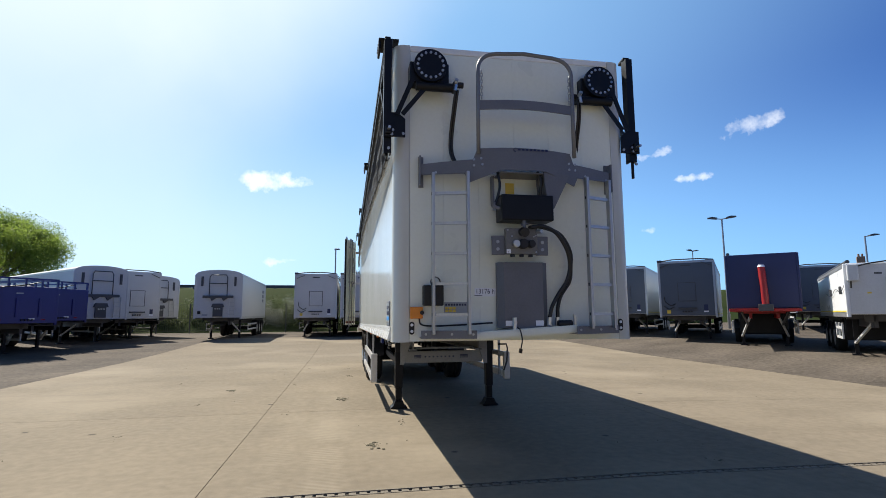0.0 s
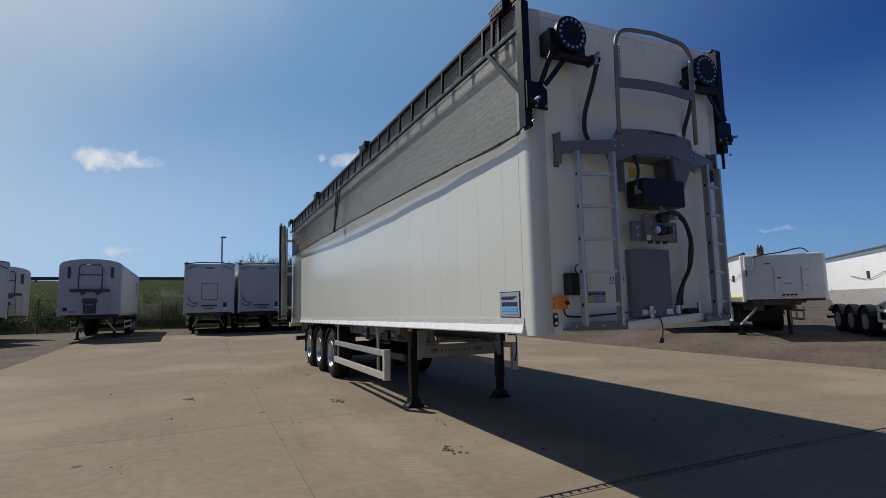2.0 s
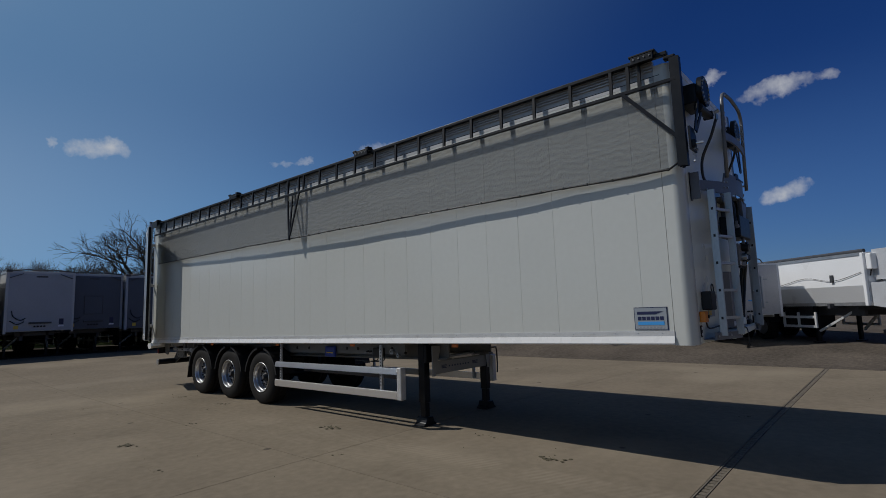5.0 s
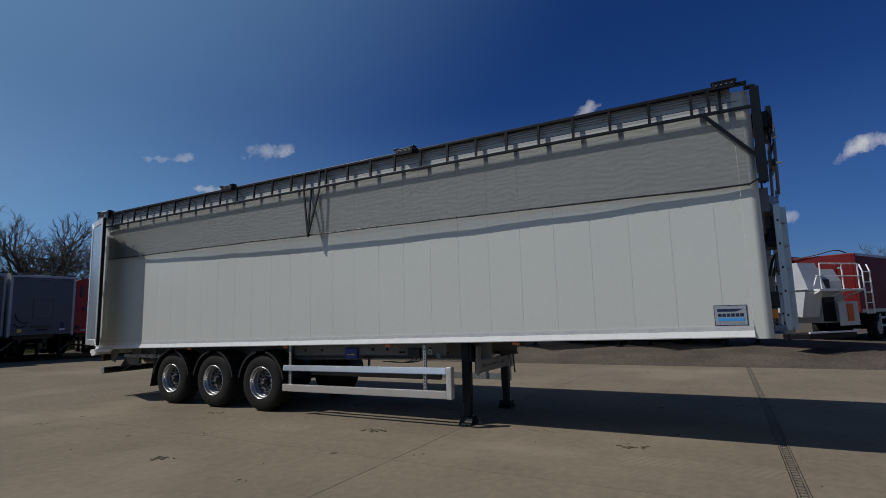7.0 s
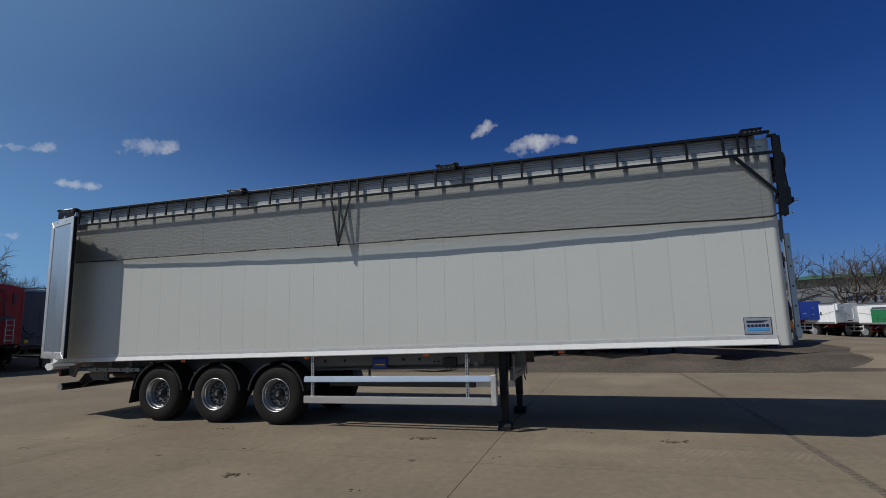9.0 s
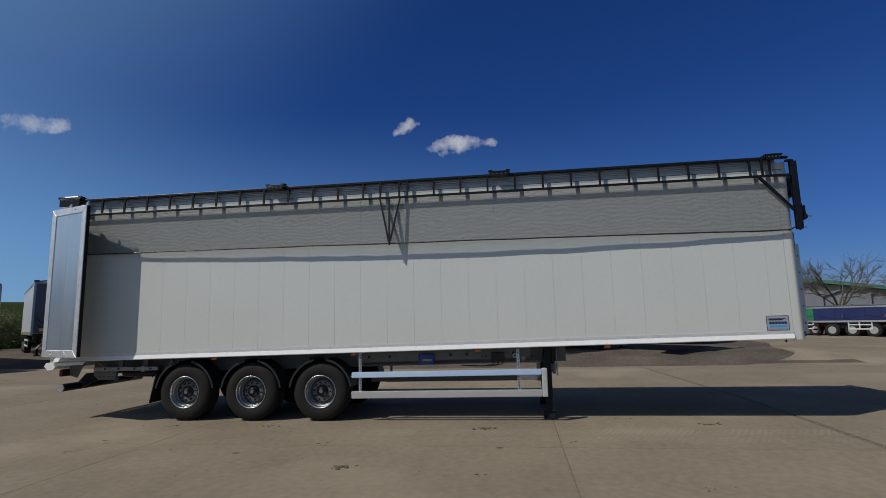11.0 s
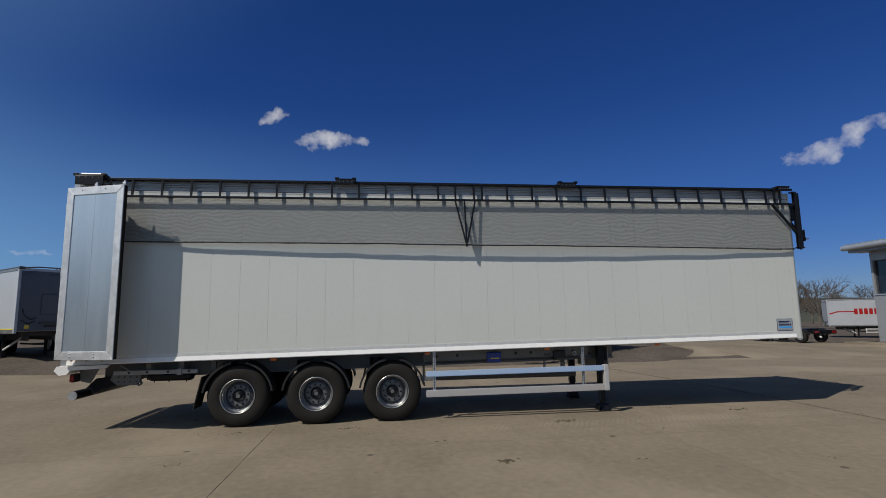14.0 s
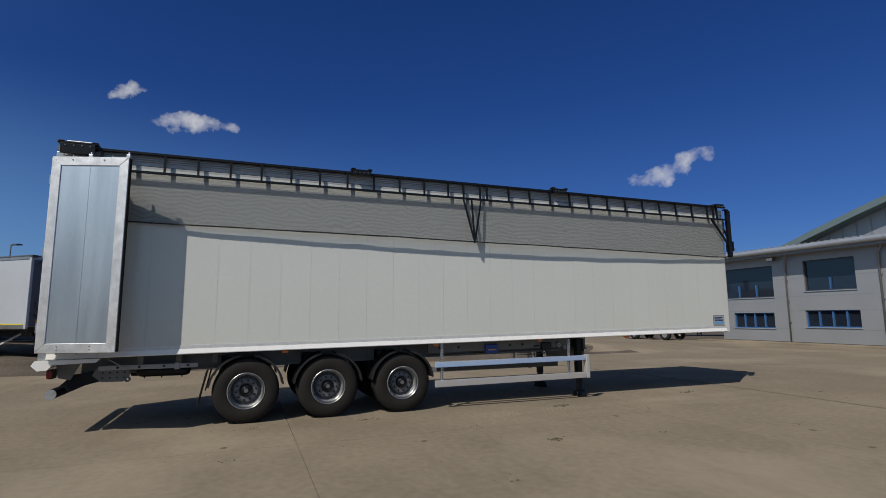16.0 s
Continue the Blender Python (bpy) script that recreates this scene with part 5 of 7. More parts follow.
    part("cover_panel", bm, GREY_STEEL, trailer, "grey folded cover panel")
    # two thick hoses in an arc
    for dx, dy in ((0.0, 0.0), (0.05, 0.045)):
        pts = [(1.30, 5.03 + dy, 2.405), (1.43, 5.04 + dy, 2.42), (1.59 + dx, 5.09 + dy, 2.36), (1.71 + dx, 5.13 + dy, 2.20), (1.745 + dx * 0.6, 5.16 + dy, 2.04),
               (1.71 + dx, 5.17 + dy, 1.90), (1.62 + dx, 5.17 + dy, 1.77), (1.55 + dx * 1.6, 5.17 + dy, 1.65), (1.525 + dx * 2, 5.17 + dy, 1.55)]
        hose = part("hydraulic_hose", tube(B(), curve_points(pts, 6), 0.0195, 10), HOSE, trailer)
        bm = rod(B(), pts[-1], (pts[-1][0] - 0.005, pts[-1][1], 1.47), 0.026, 8)
        rod(bm, (pts[-1][0] - 0.005, pts[-1][1], 1.47), (pts[-1][0] - 0.03, pts[-1][1] - 0.04, 1.44), 0.02, 8)
        part("hose_end", bm, CHROME, hose)
    # small couplings on the lip
    bm = rod(B(), (1.16, 5.15, 1.44), (1.16, 5.15, 1.55), 0.022, 10)
    rod(bm, (1.16, 5.15, 1.50), (1.16, 5.11, 1.50), 0.014, 8)
    coup = part("coupling", bm, CHROME, trailer)
    part("hanging_line", tube(B(), curve_points([(1.17, 5.11, 1.46), (1.19, 5.08, 1.43), (1.205, 5.075, 1.34), (1.19, 5.075, 1.26)], 5), 0.006, 6), HOSE, coup)
    bm = rod(B(), (1.19, 5.075, 1.26), (1.18, 5.075, 1.22), 0.018, 8)
    part("line_plug", bm, PLASTIC, coup)
    bm = rod(B(), (1.60, 5.15, 1.49), (1.74, 5.15, 1.49), 0.032, 14)
    part("filter", bm, PLASTIC, trailer)
    part("tap", box(B(), 1.76, 1.785, 5.13, 5.16, 1.46, 1.58, 0.005), CHROME, trailer)
    for x in (1.08, 1.385):
        part("sticker", box(B(), x, x + 0.08, 5.178, 5.182, 1.47, 1.52), SIGN_WHITE, trailer)
    # left stickers, box, lamp, pipe
    box_dark = part("document_box", box(B(), 0.285, 0.48, 5.20, YF - 0.003, 1.665, 1.86, 0.012), PLASTIC, trailer, "black plastic document box")
    part("box_ring", tube(B(), [(0.40 + 0.045 * math.cos(a), 5.21, 1.89 + 0.045 * math.sin(a)) for a in [k * math.tau / 16 for k in range(17)]], 0.006, 6), HOSE, box_dark)
    lamp = part("marker_lamp", box(B(), 0.165, 0.285, 5.24, YF - 0.003, 1.545, 1.655, 0.008), ORANGE, trailer, "orange marker lamp")
    part("lamp_screw", rod(B(), (0.275, 5.24, 1.60), (0.275, 5.23, 1.60), 0.02, 10), PLASTIC, lamp)
    board = part("data_plate", box(B(), 0.50, 0.755, YF - 0.008, YF - 0.003, 1.59, 1.70), SIGN_GREY, trailer)
    for k in range(9):
        part("plate_mark", box(B(), 0.51 + 0.027 * k, 0.528 + 0.027 * k, YF - 0.011, YF - 0.009, 1.665, 1.685), NAVY_SIGN, board)
    for k in range(2):
        for j in range(3):
            part("plate_mark", box(B(), 0.51 + 0.036 * j, 0.54 + 0.036 * j, YF - 0.011, YF - 0.009, 1.605 + 0.027 * k, 1.628 + 0.027 * k), YELLOW, board)
    part("wall_pipe", tube(B(), curve_points([(0.25, 5.26, 1.55), (0.27, 5.25, 1.49), (0.40, 5.25, 1.475), (0.70, 5.25, 1.485), (0.97, 5.25, 1.50)], 5), 0.008, 6), HOSE, trailer)
    for x in (0.185, 2.335):
        bm = B()
        out = [(x + 0.025 * math.cos(a), (1.455 if x < 1 else 1.47) + 0.035 * (1 if math.sin(a) >= 0 else -1) + 0.025 * math.sin(a)) for a in [k * math.tau / 16 for k in range(16)]]
        prism(bm, out, "y", YF - 0.012, YF - 0.002)
        oval = part("oval_marker", bm, PLASTIC, trailer)
        for dz in (-0.03, 0.03):
            part("eye", rod(B(), (x, YF - 0.012, (1.455 if x < 1 else 1.47) + dz), (x, YF - 0.016, (1.455 if x < 1 else 1.47) + dz), 0.015, 12), SIGN_WHITE, oval)
    # stock number on the wall
    plate = part("number_plate", box(B(), 0.805, 1.045, YF - 0.005, YF - 0.0025, 1.755, 1.835), SIGN_WHITE, trailer)
    cu = bpy.data.curves.new("digits", "FONT")
    cu.body, cu.size, cu.extrude = "13176 h", 0.068, 0.0006
    text = bpy.data.objects.new("digits", cu)
    scene.collection.objects.link(text)
    bpy.context.view_layer.update()
    data = bpy.data.meshes.new_from_object(text)
    bpy.data.objects.remove(text)
    data.transform(Matrix.Translation((0.812, YF - 0.0065, 1.782)) @ Matrix.Rotation(radians(90), 4, "X") @ Matrix.Diagonal((0.88, 1.02, 1, 1)))
    data.materials.append(NAVY_SIGN)
    number = new("digits", data)
    number.parent = plate
    part("bar", box(B(), 0.803, 0.88, YF - 0.008, YF - 0.006, 1.762, 1.768), NAVY_SIGN, plate)
    build_actuator(0.34, 3.965, True)
    before = set(trailer.children_recursive)
    build_actuator(2.115, 3.965, False)
    for o in set(trailer.children_recursive) - before:
        o.data.transform(Matrix.Translation((0.04, 0.075, 0.0)))


def build_logo():
    """Maker's plate on the side: plain shapes in its colours."""
    y0, y1, z0, z1 = 5.555, 5.90, 1.475, 1.715
    plate = part("maker_plate", box(B(), -0.006, -0.0015, y0, y1, z0, z1), NAVY_SIGN, trailer, "navy and blue maker's plate")
    part("plate_face", box(B(), -0.009, -0.0062, y0 + 0.008, y1 - 0.008, z0 + 0.008, z1 - 0.008), SIGN_GREY, plate)
    bm = prism(B(), [(y1 - 0.035, z1 - 0.045), (y1 - 0.035, z1 - 0.075), (y0 + 0.12, z1 - 0.075), (y0 + 0.04, z1 - 0.045)], "x", -0.012, -0.0095)
    part("mark", bm, NAVY_SIGN, plate)
    for k in range(6):
        a = y1 - 0.04 - k * 0.046
        part("mark", box(B(), -0.012, -0.0095, a - 0.036, a, z0 + 0.105, z0 + 0.142), NAVY_SIGN, plate)
    part("mark", box(B(), -0.012, -0.0095, y0 + 0.035, y1 - 0.04, z0 + 0.055, z0 + 0.09), SKY_SIGN, plate)
    for k in range(8):
        a = y1 - 0.04 - k * 0.036
        part("mark", box(B(), -0.012, -0.0095, a - 0.015, a, z0 + 0.022, z0 + 0.038), GALV, plate)


build_body()
build_door()
build_running_gear()
build_net()
build_front()
build_logo()
SINGLE = {"fittings": "fitting", "bolts": "bolt", "rivets": "rivet", "plate_holes": "plate_hole", "rail_bolts": "rail_bolt", "rung_ends": "rung_end", "plugs": "plug", "rear_frame": "rear_frame", "lamp_bracket": "lamp_bracket", "post_slots": "post_slot"}
for o in list(trailer.children_recursive):
    if o.name.split(".")[0] in SINGLE:
        singles(o, SINGLE[o.name.split(".")[0]])
    elif o.name.startswith("hem_knots"):
        tagged(o, kind="stuff")
# the front stands a little askew
for o in trailer.children_recursive:
    if o.data and o.type == "MESH" and o.matrix_world.translation.length < 0.001:
        for v in o.data.vertices:
            if v.co.y < 5.46 and v.co.z > 1.25:
                out = max(0.0, v.co.x - 0.25)
                v.co.y -= 0.012 * out
                v.co.x -= 0.008 * out
settle(trailer, (XW / 2, 12.2, 0))

# ---- materials of the yard ----
SILVER = mat("silver grey body paint", (0.40, 0.42, 0.45), 0.4, 0.1, vary=0.05, scale=1.2, fine=20)
PALE = mat("pale body paint", (0.54, 0.545, 0.54), 0.4, vary=0.05, scale=1.2, fine=20)
TIPPER_WHITE = mat("tipper white", (0.78, 0.79, 0.80), 0.3, vary=0.03, scale=1.5)
NAVY = mat("navy body paint", (0.010, 0.018, 0.085), 0.4, vary=0.08, scale=1.5)
BLUE = mat("blue body paint", (0.012, 0.018, 0.16), 0.35, vary=0.08, scale=1.5)
BRIGHT_BLUE = mat("bright blue paint", (0.008, 0.03, 0.22), 0.35, vary=0.08, scale=1.5)
RED = mat("red body paint", (0.34, 0.010, 0.010), 0.4, vary=0.06, scale=1.5)
MAROON = mat("maroon body paint", (0.13, 0.008, 0.010), 0.55, vary=0.08, scale=1.5, spec=0.2)
GREEN = mat("green body paint", (0.02, 0.17, 0.07), 0.4, vary=0.08, scale=1.5)
SHINY = mat("bright aluminium front", (0.46, 0.465, 0.49), 0.4, 0.3, vary=0.06, scale=2.5, fine=25)
SIDE_GREY = mat("pale blue-grey side", (0.42, 0.45, 0.49), 0.4, vary=0.04, scale=1.2, fine=20)
DULL_FRONT = mat("dull white front sheet", (0.52, 0.535, 0.56), 0.38, 0.2, vary=0.05, scale=2.0, fine=25, bump=0.004, bump_scale=3)
SLATE = mat("slate grey front paint", (0.080, 0.094, 0.122), 0.42, vary=0.06, scale=1.5, fine=25)
DARK_GREY = mat("dark fittings", (0.06, 0.062, 0.07), 0.5, vary=0.12, scale=6)
STRIPE = mat("yellow reflective tape", (0.70, 0.60, 0.04), 0.4, vary=0.04)
LAMP_STEEL = mat("lamp post steel", (0.30, 0.31, 0.33), 0.45, 0.7, vary=0.08, scale=3)

WHEEL_TYRE = mesh_of("tyre", lathe(B(), [(0.28, 0.02), (0.40, 0.0), (0.49, 0.02), (0.52, 0.07), (0.52, 0.29), (0.48, 0.34), (0.28, 0.34), (0.28, 0.02)], 24, False), RUBBER)
WHEEL_RIM = mesh_of("rim", lathe(B(), [(0.285, 0.005), (0.27, 0.02), (0.25, 0.09), (0.2, 0.10), (0.12, 0.05), (0.10, 0.02), (0.02, 0.015)], 20), GALV)


def add_wheels(owner, width, ys, z=0.52):
    for y in ys:
        for right in (True, False):
            m = Matrix.Translation((-width / 2 + 0.04, y, z)) if right else Matrix.Translation((width / 2 - 0.04, y, z)) @ pose(0, 0, 0, 0, 0, 180)
            tyre = piece("tyre", WHEEL_TYRE, owner, m)
            piece("rim", WHEEL_RIM, tyre, Matrix.Identity(4))


def add_chassis(owner, width, length, floor, paint, legs=True, guard=True):
    for x in (-0.55, 0.43):
        part("chassis_beam", box(B(), x, x + 0.12, 0.9, length - 0.2, floor - 0.42, floor - 0.02, 0.01), paint, owner)
    for y in (1.6, length * 0.45, length - 0.5):
        part("cross_member", box(B(), -width / 2 + 0.1, width / 2 - 0.1, y, y + 0.1, floor - 0.16, floor - 0.01), paint, owner)
    add_wheels(owner, width, [length - 4.1, length - 2.75, length - 1.4])
    for y in (length - 4.1, length - 2.75, length - 1.4):
        part("axle", rod(B(), (-width / 2 + 0.35, y, 0.52), (width / 2 - 0.35, y, 0.52), 0.07), BLACK, owner)
        for x in (-width / 2 + 0.02, width / 2 - 0.40):
            arc = [radians(20 + 140 * i / 8) for i in range(9)]
            out = [(y + 0.60 * math.cos(a), 0.52 + 0.60 * math.sin(a)) for a in arc] + [(y + 0.58 * math.cos(a), 0.52 + 0.58 * math.sin(a)) for a in reversed(arc)]
            part("mudguard", prism(B(), out, "x", x, x + 0.38), PLASTIC, owner)
    if legs:
        for x in (-0.88, 0.76):
            leg = part("landing_leg", box(B(), x, x + 0.12, 2.5, 2.62, 0.06, floor, 0.01), BLACK, owner)
            part("foot", box(B(), x - 0.08, x + 0.2, 2.44, 2.68, 0.0, 0.06, 0.01), BLACK, leg)
        for s in (-1, 1):
            part("leg_brace", bar(B(), (s * 0.86, 2.42, 0.42), (s * 0.42, 1.1, floor - 0.12), 0.07, 0.07), PALE, owner)
        part("coupling_beam", box(B(), -0.75, 0.75, 0.9, 1.05, floor - 0.22, floor - 0.02, 0.01), paint, owner)
    if guard:
        for s in (-1, 1):
            x = s * (width / 2 - 0.02)
            rails = part("side_guard", box(B(), x - 0.02, x + 0.02, 3.1, 3.2, 0.48, 0.95), PALE, owner)
            for z in (0.50, 0.82):
                part("guard_rail", box(B(), x - 0.018, x + 0.018, 3.2, length - 4.8, z, z + 0.1, 0.008), PALE, rails)
    part("rear_bumper", box(B(), -width / 2 + 0.05, width / 2 - 0.05, length - 0.15, length - 0.03, 0.5, 0.62, 0.01), paint, owner)
    for x in (-width / 2 + 0.15, width / 2 - 0.35):
        part("tail_lamp", box(B(), x, x + 0.2, length - 0.02, length + 0.03, 0.8, 0.95, 0.01), RED_LENS, owner)


def box_body(owner, paint, width, length, floor, top, arched, ribs=0, belly=0.0):
    w = width / 2
    if arched:
        roof = [(w * math.cos(a), top - 0.26 + 0.26 * math.sin(a)) for a in [math.pi * k / 14 for k in range(15)]]
        out = [(-w, floor)] + [(w, floor)] + [p for p in roof]
        bm = prism(B(), out, "y", 0.0, length)
    elif belly:
        bm = prism(B(), [(-w + belly, floor), (w - belly, floor), (w, floor + 2 * belly), (w, top), (-w, top), (-w, floor + 2 * belly)], "y", 0.0, length)
    else:
        bm = box(B(), -w, w, 0.0, length, floor, top, 0.03)
    body = part("body", bm, paint, owner)
    for s in (-1, 1):
        part("bottom_rail", box(B(), s * (w - belly) - 0.015, s * (w - belly) + 0.015, 0.02, length - 0.02, floor - 0.08, floor + 0.06), ALU, body)
        part("top_rail", box(B(), s * w - 0.02, s * w + 0.02, 0.02, length - 0.02, top - (0.34 if arched else 0.10), top - (0.24 if arched else 0.0)), ALU, body)
        part("corner_post", box(B(), s * (w + 0.004) - 0.05, s * (w + 0.004) + 0.05, -0.012, 0.10, floor - 0.08, top - (0.3 if arched else 0.02), 0.02), paint, body)
    for k in range(ribs):
        y = 0.5 + (length - 1.0) * k / max(1, ribs - 1)
        for s in (-1, 1):
            part("rib", box(B(), s * w - 0.02, s * w + 0.02, y, y + 0.07, floor + 0.06, top - 0.12), paint, body)
    return body


def arched_trailer(name, label, paint, length=11.8, floor=1.30, top=4.05):
    t = thing(name, label, "trailer", "parked trailers")
    w = 2.5
    body = box_body(t, paint, w, length, floor, top, True)
    add_chassis(t, w, length, floor, DARK_GREY)
    hoop = tube(B(), [(-0.48, -0.12, floor + 1.2), (-0.48, -0.12, top - 0.45), (-0.40, -0.12, top - 0.3), (0.40, -0.12, top - 0.3), (0.48, -0.12, top - 0.45), (0.48, -0.12, floor + 1.2)], 0.025, 8)
    part("guard_hoop", hoop, DARK_GREY, t)
    part("hoop_bar", box(B(), -0.48, 0.48, -0.13, -0.10, top - 0.82, top - 0.77), DARK_GREY, t)
    part("step_beam", box(B(), -0.82, 0.82, -0.16, 0.0, floor + 1.12, floor + 1.26, 0.01), DARK_GREY, t)
    for x in (-0.95, 0.83):
        part("bracket", box(B(), x, x + 0.12, -0.06, 0.0, top - 0.95, top - 0.40, 0.01), DARK_GREY, t)
        part("gusset", prism(B(), [(x * 0.35, floor + 0.95), (x * 0.35 + 0.22, floor + 1.12), (x * 0.35 - 0.1, floor + 1.12)], "y", -0.12, 0.0), DARK_GREY, t)
    panel = part("coupling_panel", box(B(), -0.26, 0.26, -0.10, 0.0, floor + 0.06, floor + 0.72, 0.02), DARK_GREY, t)
    part("coupling_hood", prism(B(), [(-0.34, floor + 0.60), (0.34, floor + 0.60), (0.26, floor + 0.80), (-0.26, floor + 0.80)], "y", -0.16, 0.0), DARK_GREY, t)
    for x in (-0.12, 0.0, 0.12):
        part("socket", rod(B(), (x, -0.10, floor + 0.5), (x, -0.17, floor + 0.5), 0.04, 10), GALV, panel)
    ladder = part("ladder", box(B(), 0.58, 0.61, -0.14, -0.08, floor + 0.05, floor + 1.15), ALU, t)
    part("stile", box(B(), 0.90, 0.93, -0.14, -0.08, floor + 0.05, floor + 1.15), ALU, ladder)
    for k in range(5):
        part("rung", box(B(), 0.61, 0.90, -0.125, -0.095, floor + 0.16 + 0.23 * k, floor + 0.19 + 0.23 * k), ALU, ladder)
    part("document_box", box(B(), -1.08, -0.92, -0.06, 0.0, floor + 0.2, floor + 0.38, 0.01), PLASTIC, t)
    part("data_plate", box(B(), -0.85, -0.55, -0.008, -0.002, floor + 0.1, floor + 0.2), SIGN_GREY, t)
    for s in (-1, 1):
        for k in range(3):
            part("side_mark", box(B(), s * (w / 2 + 0.001), s * (w / 2 + 0.006), length - 2.2, length - 1.5, floor + 1.1 + 0.34 * k, floor + 1.32 + 0.34 * k), NAVY_SIGN, t)
    return t


def flat_trailer(name, label, paint, length=11.8, floor=1.25, top=4.0, stripe=False, side=None, hatch=True, front=None):
    t = thing(name, label, "trailer", "parked trailers")
    w = 2.5
    body = box_body(t, side or paint, w, length, floor, top, False, 0)
    part("front_wall", box(B(), -w / 2 + 0.06, w / 2 - 0.06, -0.014, 0.01, floor + 0.02, top - 0.12), front or paint, t)
    add_chassis(t, w, length, floor, DARK_GREY)
    if hatch:
        h = part("hatch", box(B(), -0.38, 0.38, -0.03, -0.014, floor + 0.75, floor + 1.62, 0.006), front or paint, t)
        for x0, x1, z0, z1 in ((-0.41, -0.385, floor + 0.72, floor + 1.65), (0.385, 0.41, floor + 0.72, floor + 1.65), (-0.385, 0.385, floor + 0.72, floor + 0.745), (-0.385, 0.385, floor + 1.625, floor + 1.65)):
            part("hatch_trim", box(B(), x0, x1, -0.034, -0.014, z0, z1), DARK_GREY, h)
    shelf = part("coupling_shelf", box(B(), -0.42, 0.42, -0.12, -0.014, floor + 0.34, floor + 0.42, 0.01), DARK_GREY, t)
    for x in (-0.2, -0.08, 0.05, 0.17):
        part("socket", rod(B(), (x, -0.014, floor + 0.22), (x, -0.08, floor + 0.22), 0.04, 10), PLASTIC, shelf)
    for s in (-1, 1):
        part("hose", tube(B(), curve_points([(s * 1.05, -0.03, floor + 0.95), (s * 1.0, -0.10, floor + 0.7), (s * 0.75, -0.10, floor + 0.52), (s * 0.55, -0.06, floor + 0.60)] if s < 0 else [(-1.1, -0.05, floor + 0.5), (-0.85, -0.1, floor + 0.34), (-0.6, -0.08, floor + 0.45)], 5), 0.02, 6), HOSE, t)
        part("clip_arm", bar(B(), (s * 0.7, -0.05, top - 0.12), (s * 1.18, -0.05, top - 0.32), 0.05, 0.03), DARK_GREY, t)
    part("maker_mark", box(B(), -0.22, 0.22, -0.02, -0.015, top - 0.28, top - 0.21), DARK_GREY, t)
    part("warning_plate", box(B(), 0.72, 0.90, -0.02, -0.015, floor + 0.28, floor + 0.55), NAVY_SIGN, t)
    part("sticker", box(B(), 0.70, 0.92, -0.02, -0.015, floor + 0.18, floor + 0.25), SIGN_WHITE, t)
    part("sticker", box(B(), -0.95, -0.78, -0.02, -0.015, floor + 0.12, floor + 0.28), YELLOW, t)
    # rolled sheet and its arms on the roof
    roll = part("sheet_roll", rod(B(), (-w / 2 + 0.05, 0.1, top + 0.03), (-w / 2 + 0.05, length - 0.2, top + 0.03), 0.05, 10), DARK_GREY, t)
    part("roll_end", box(B(), -w / 2 - 0.06, -w / 2 + 0.16, -0.05, 0.1, top - 0.05, top + 0.06, 0.015), DARK_GREY, t)
    part("roof_bow", tube(B(), [(-w / 2, 0.03, top), (-0.6, 0.03, top + 0.07), (0.6, 0.03, top + 0.07), (w / 2, 0.03, top)], 0.03, 8), DARK_GREY, t)
    if stripe:
        for s in (-1, 1):
            part("reflective_stripe", box(B(), s * (w / 2 + 0.016), s * (w / 2 + 0.022), 0.2, length - 0.2, floor + 0.08, floor + 0.12), STRIPE, t)
    return t


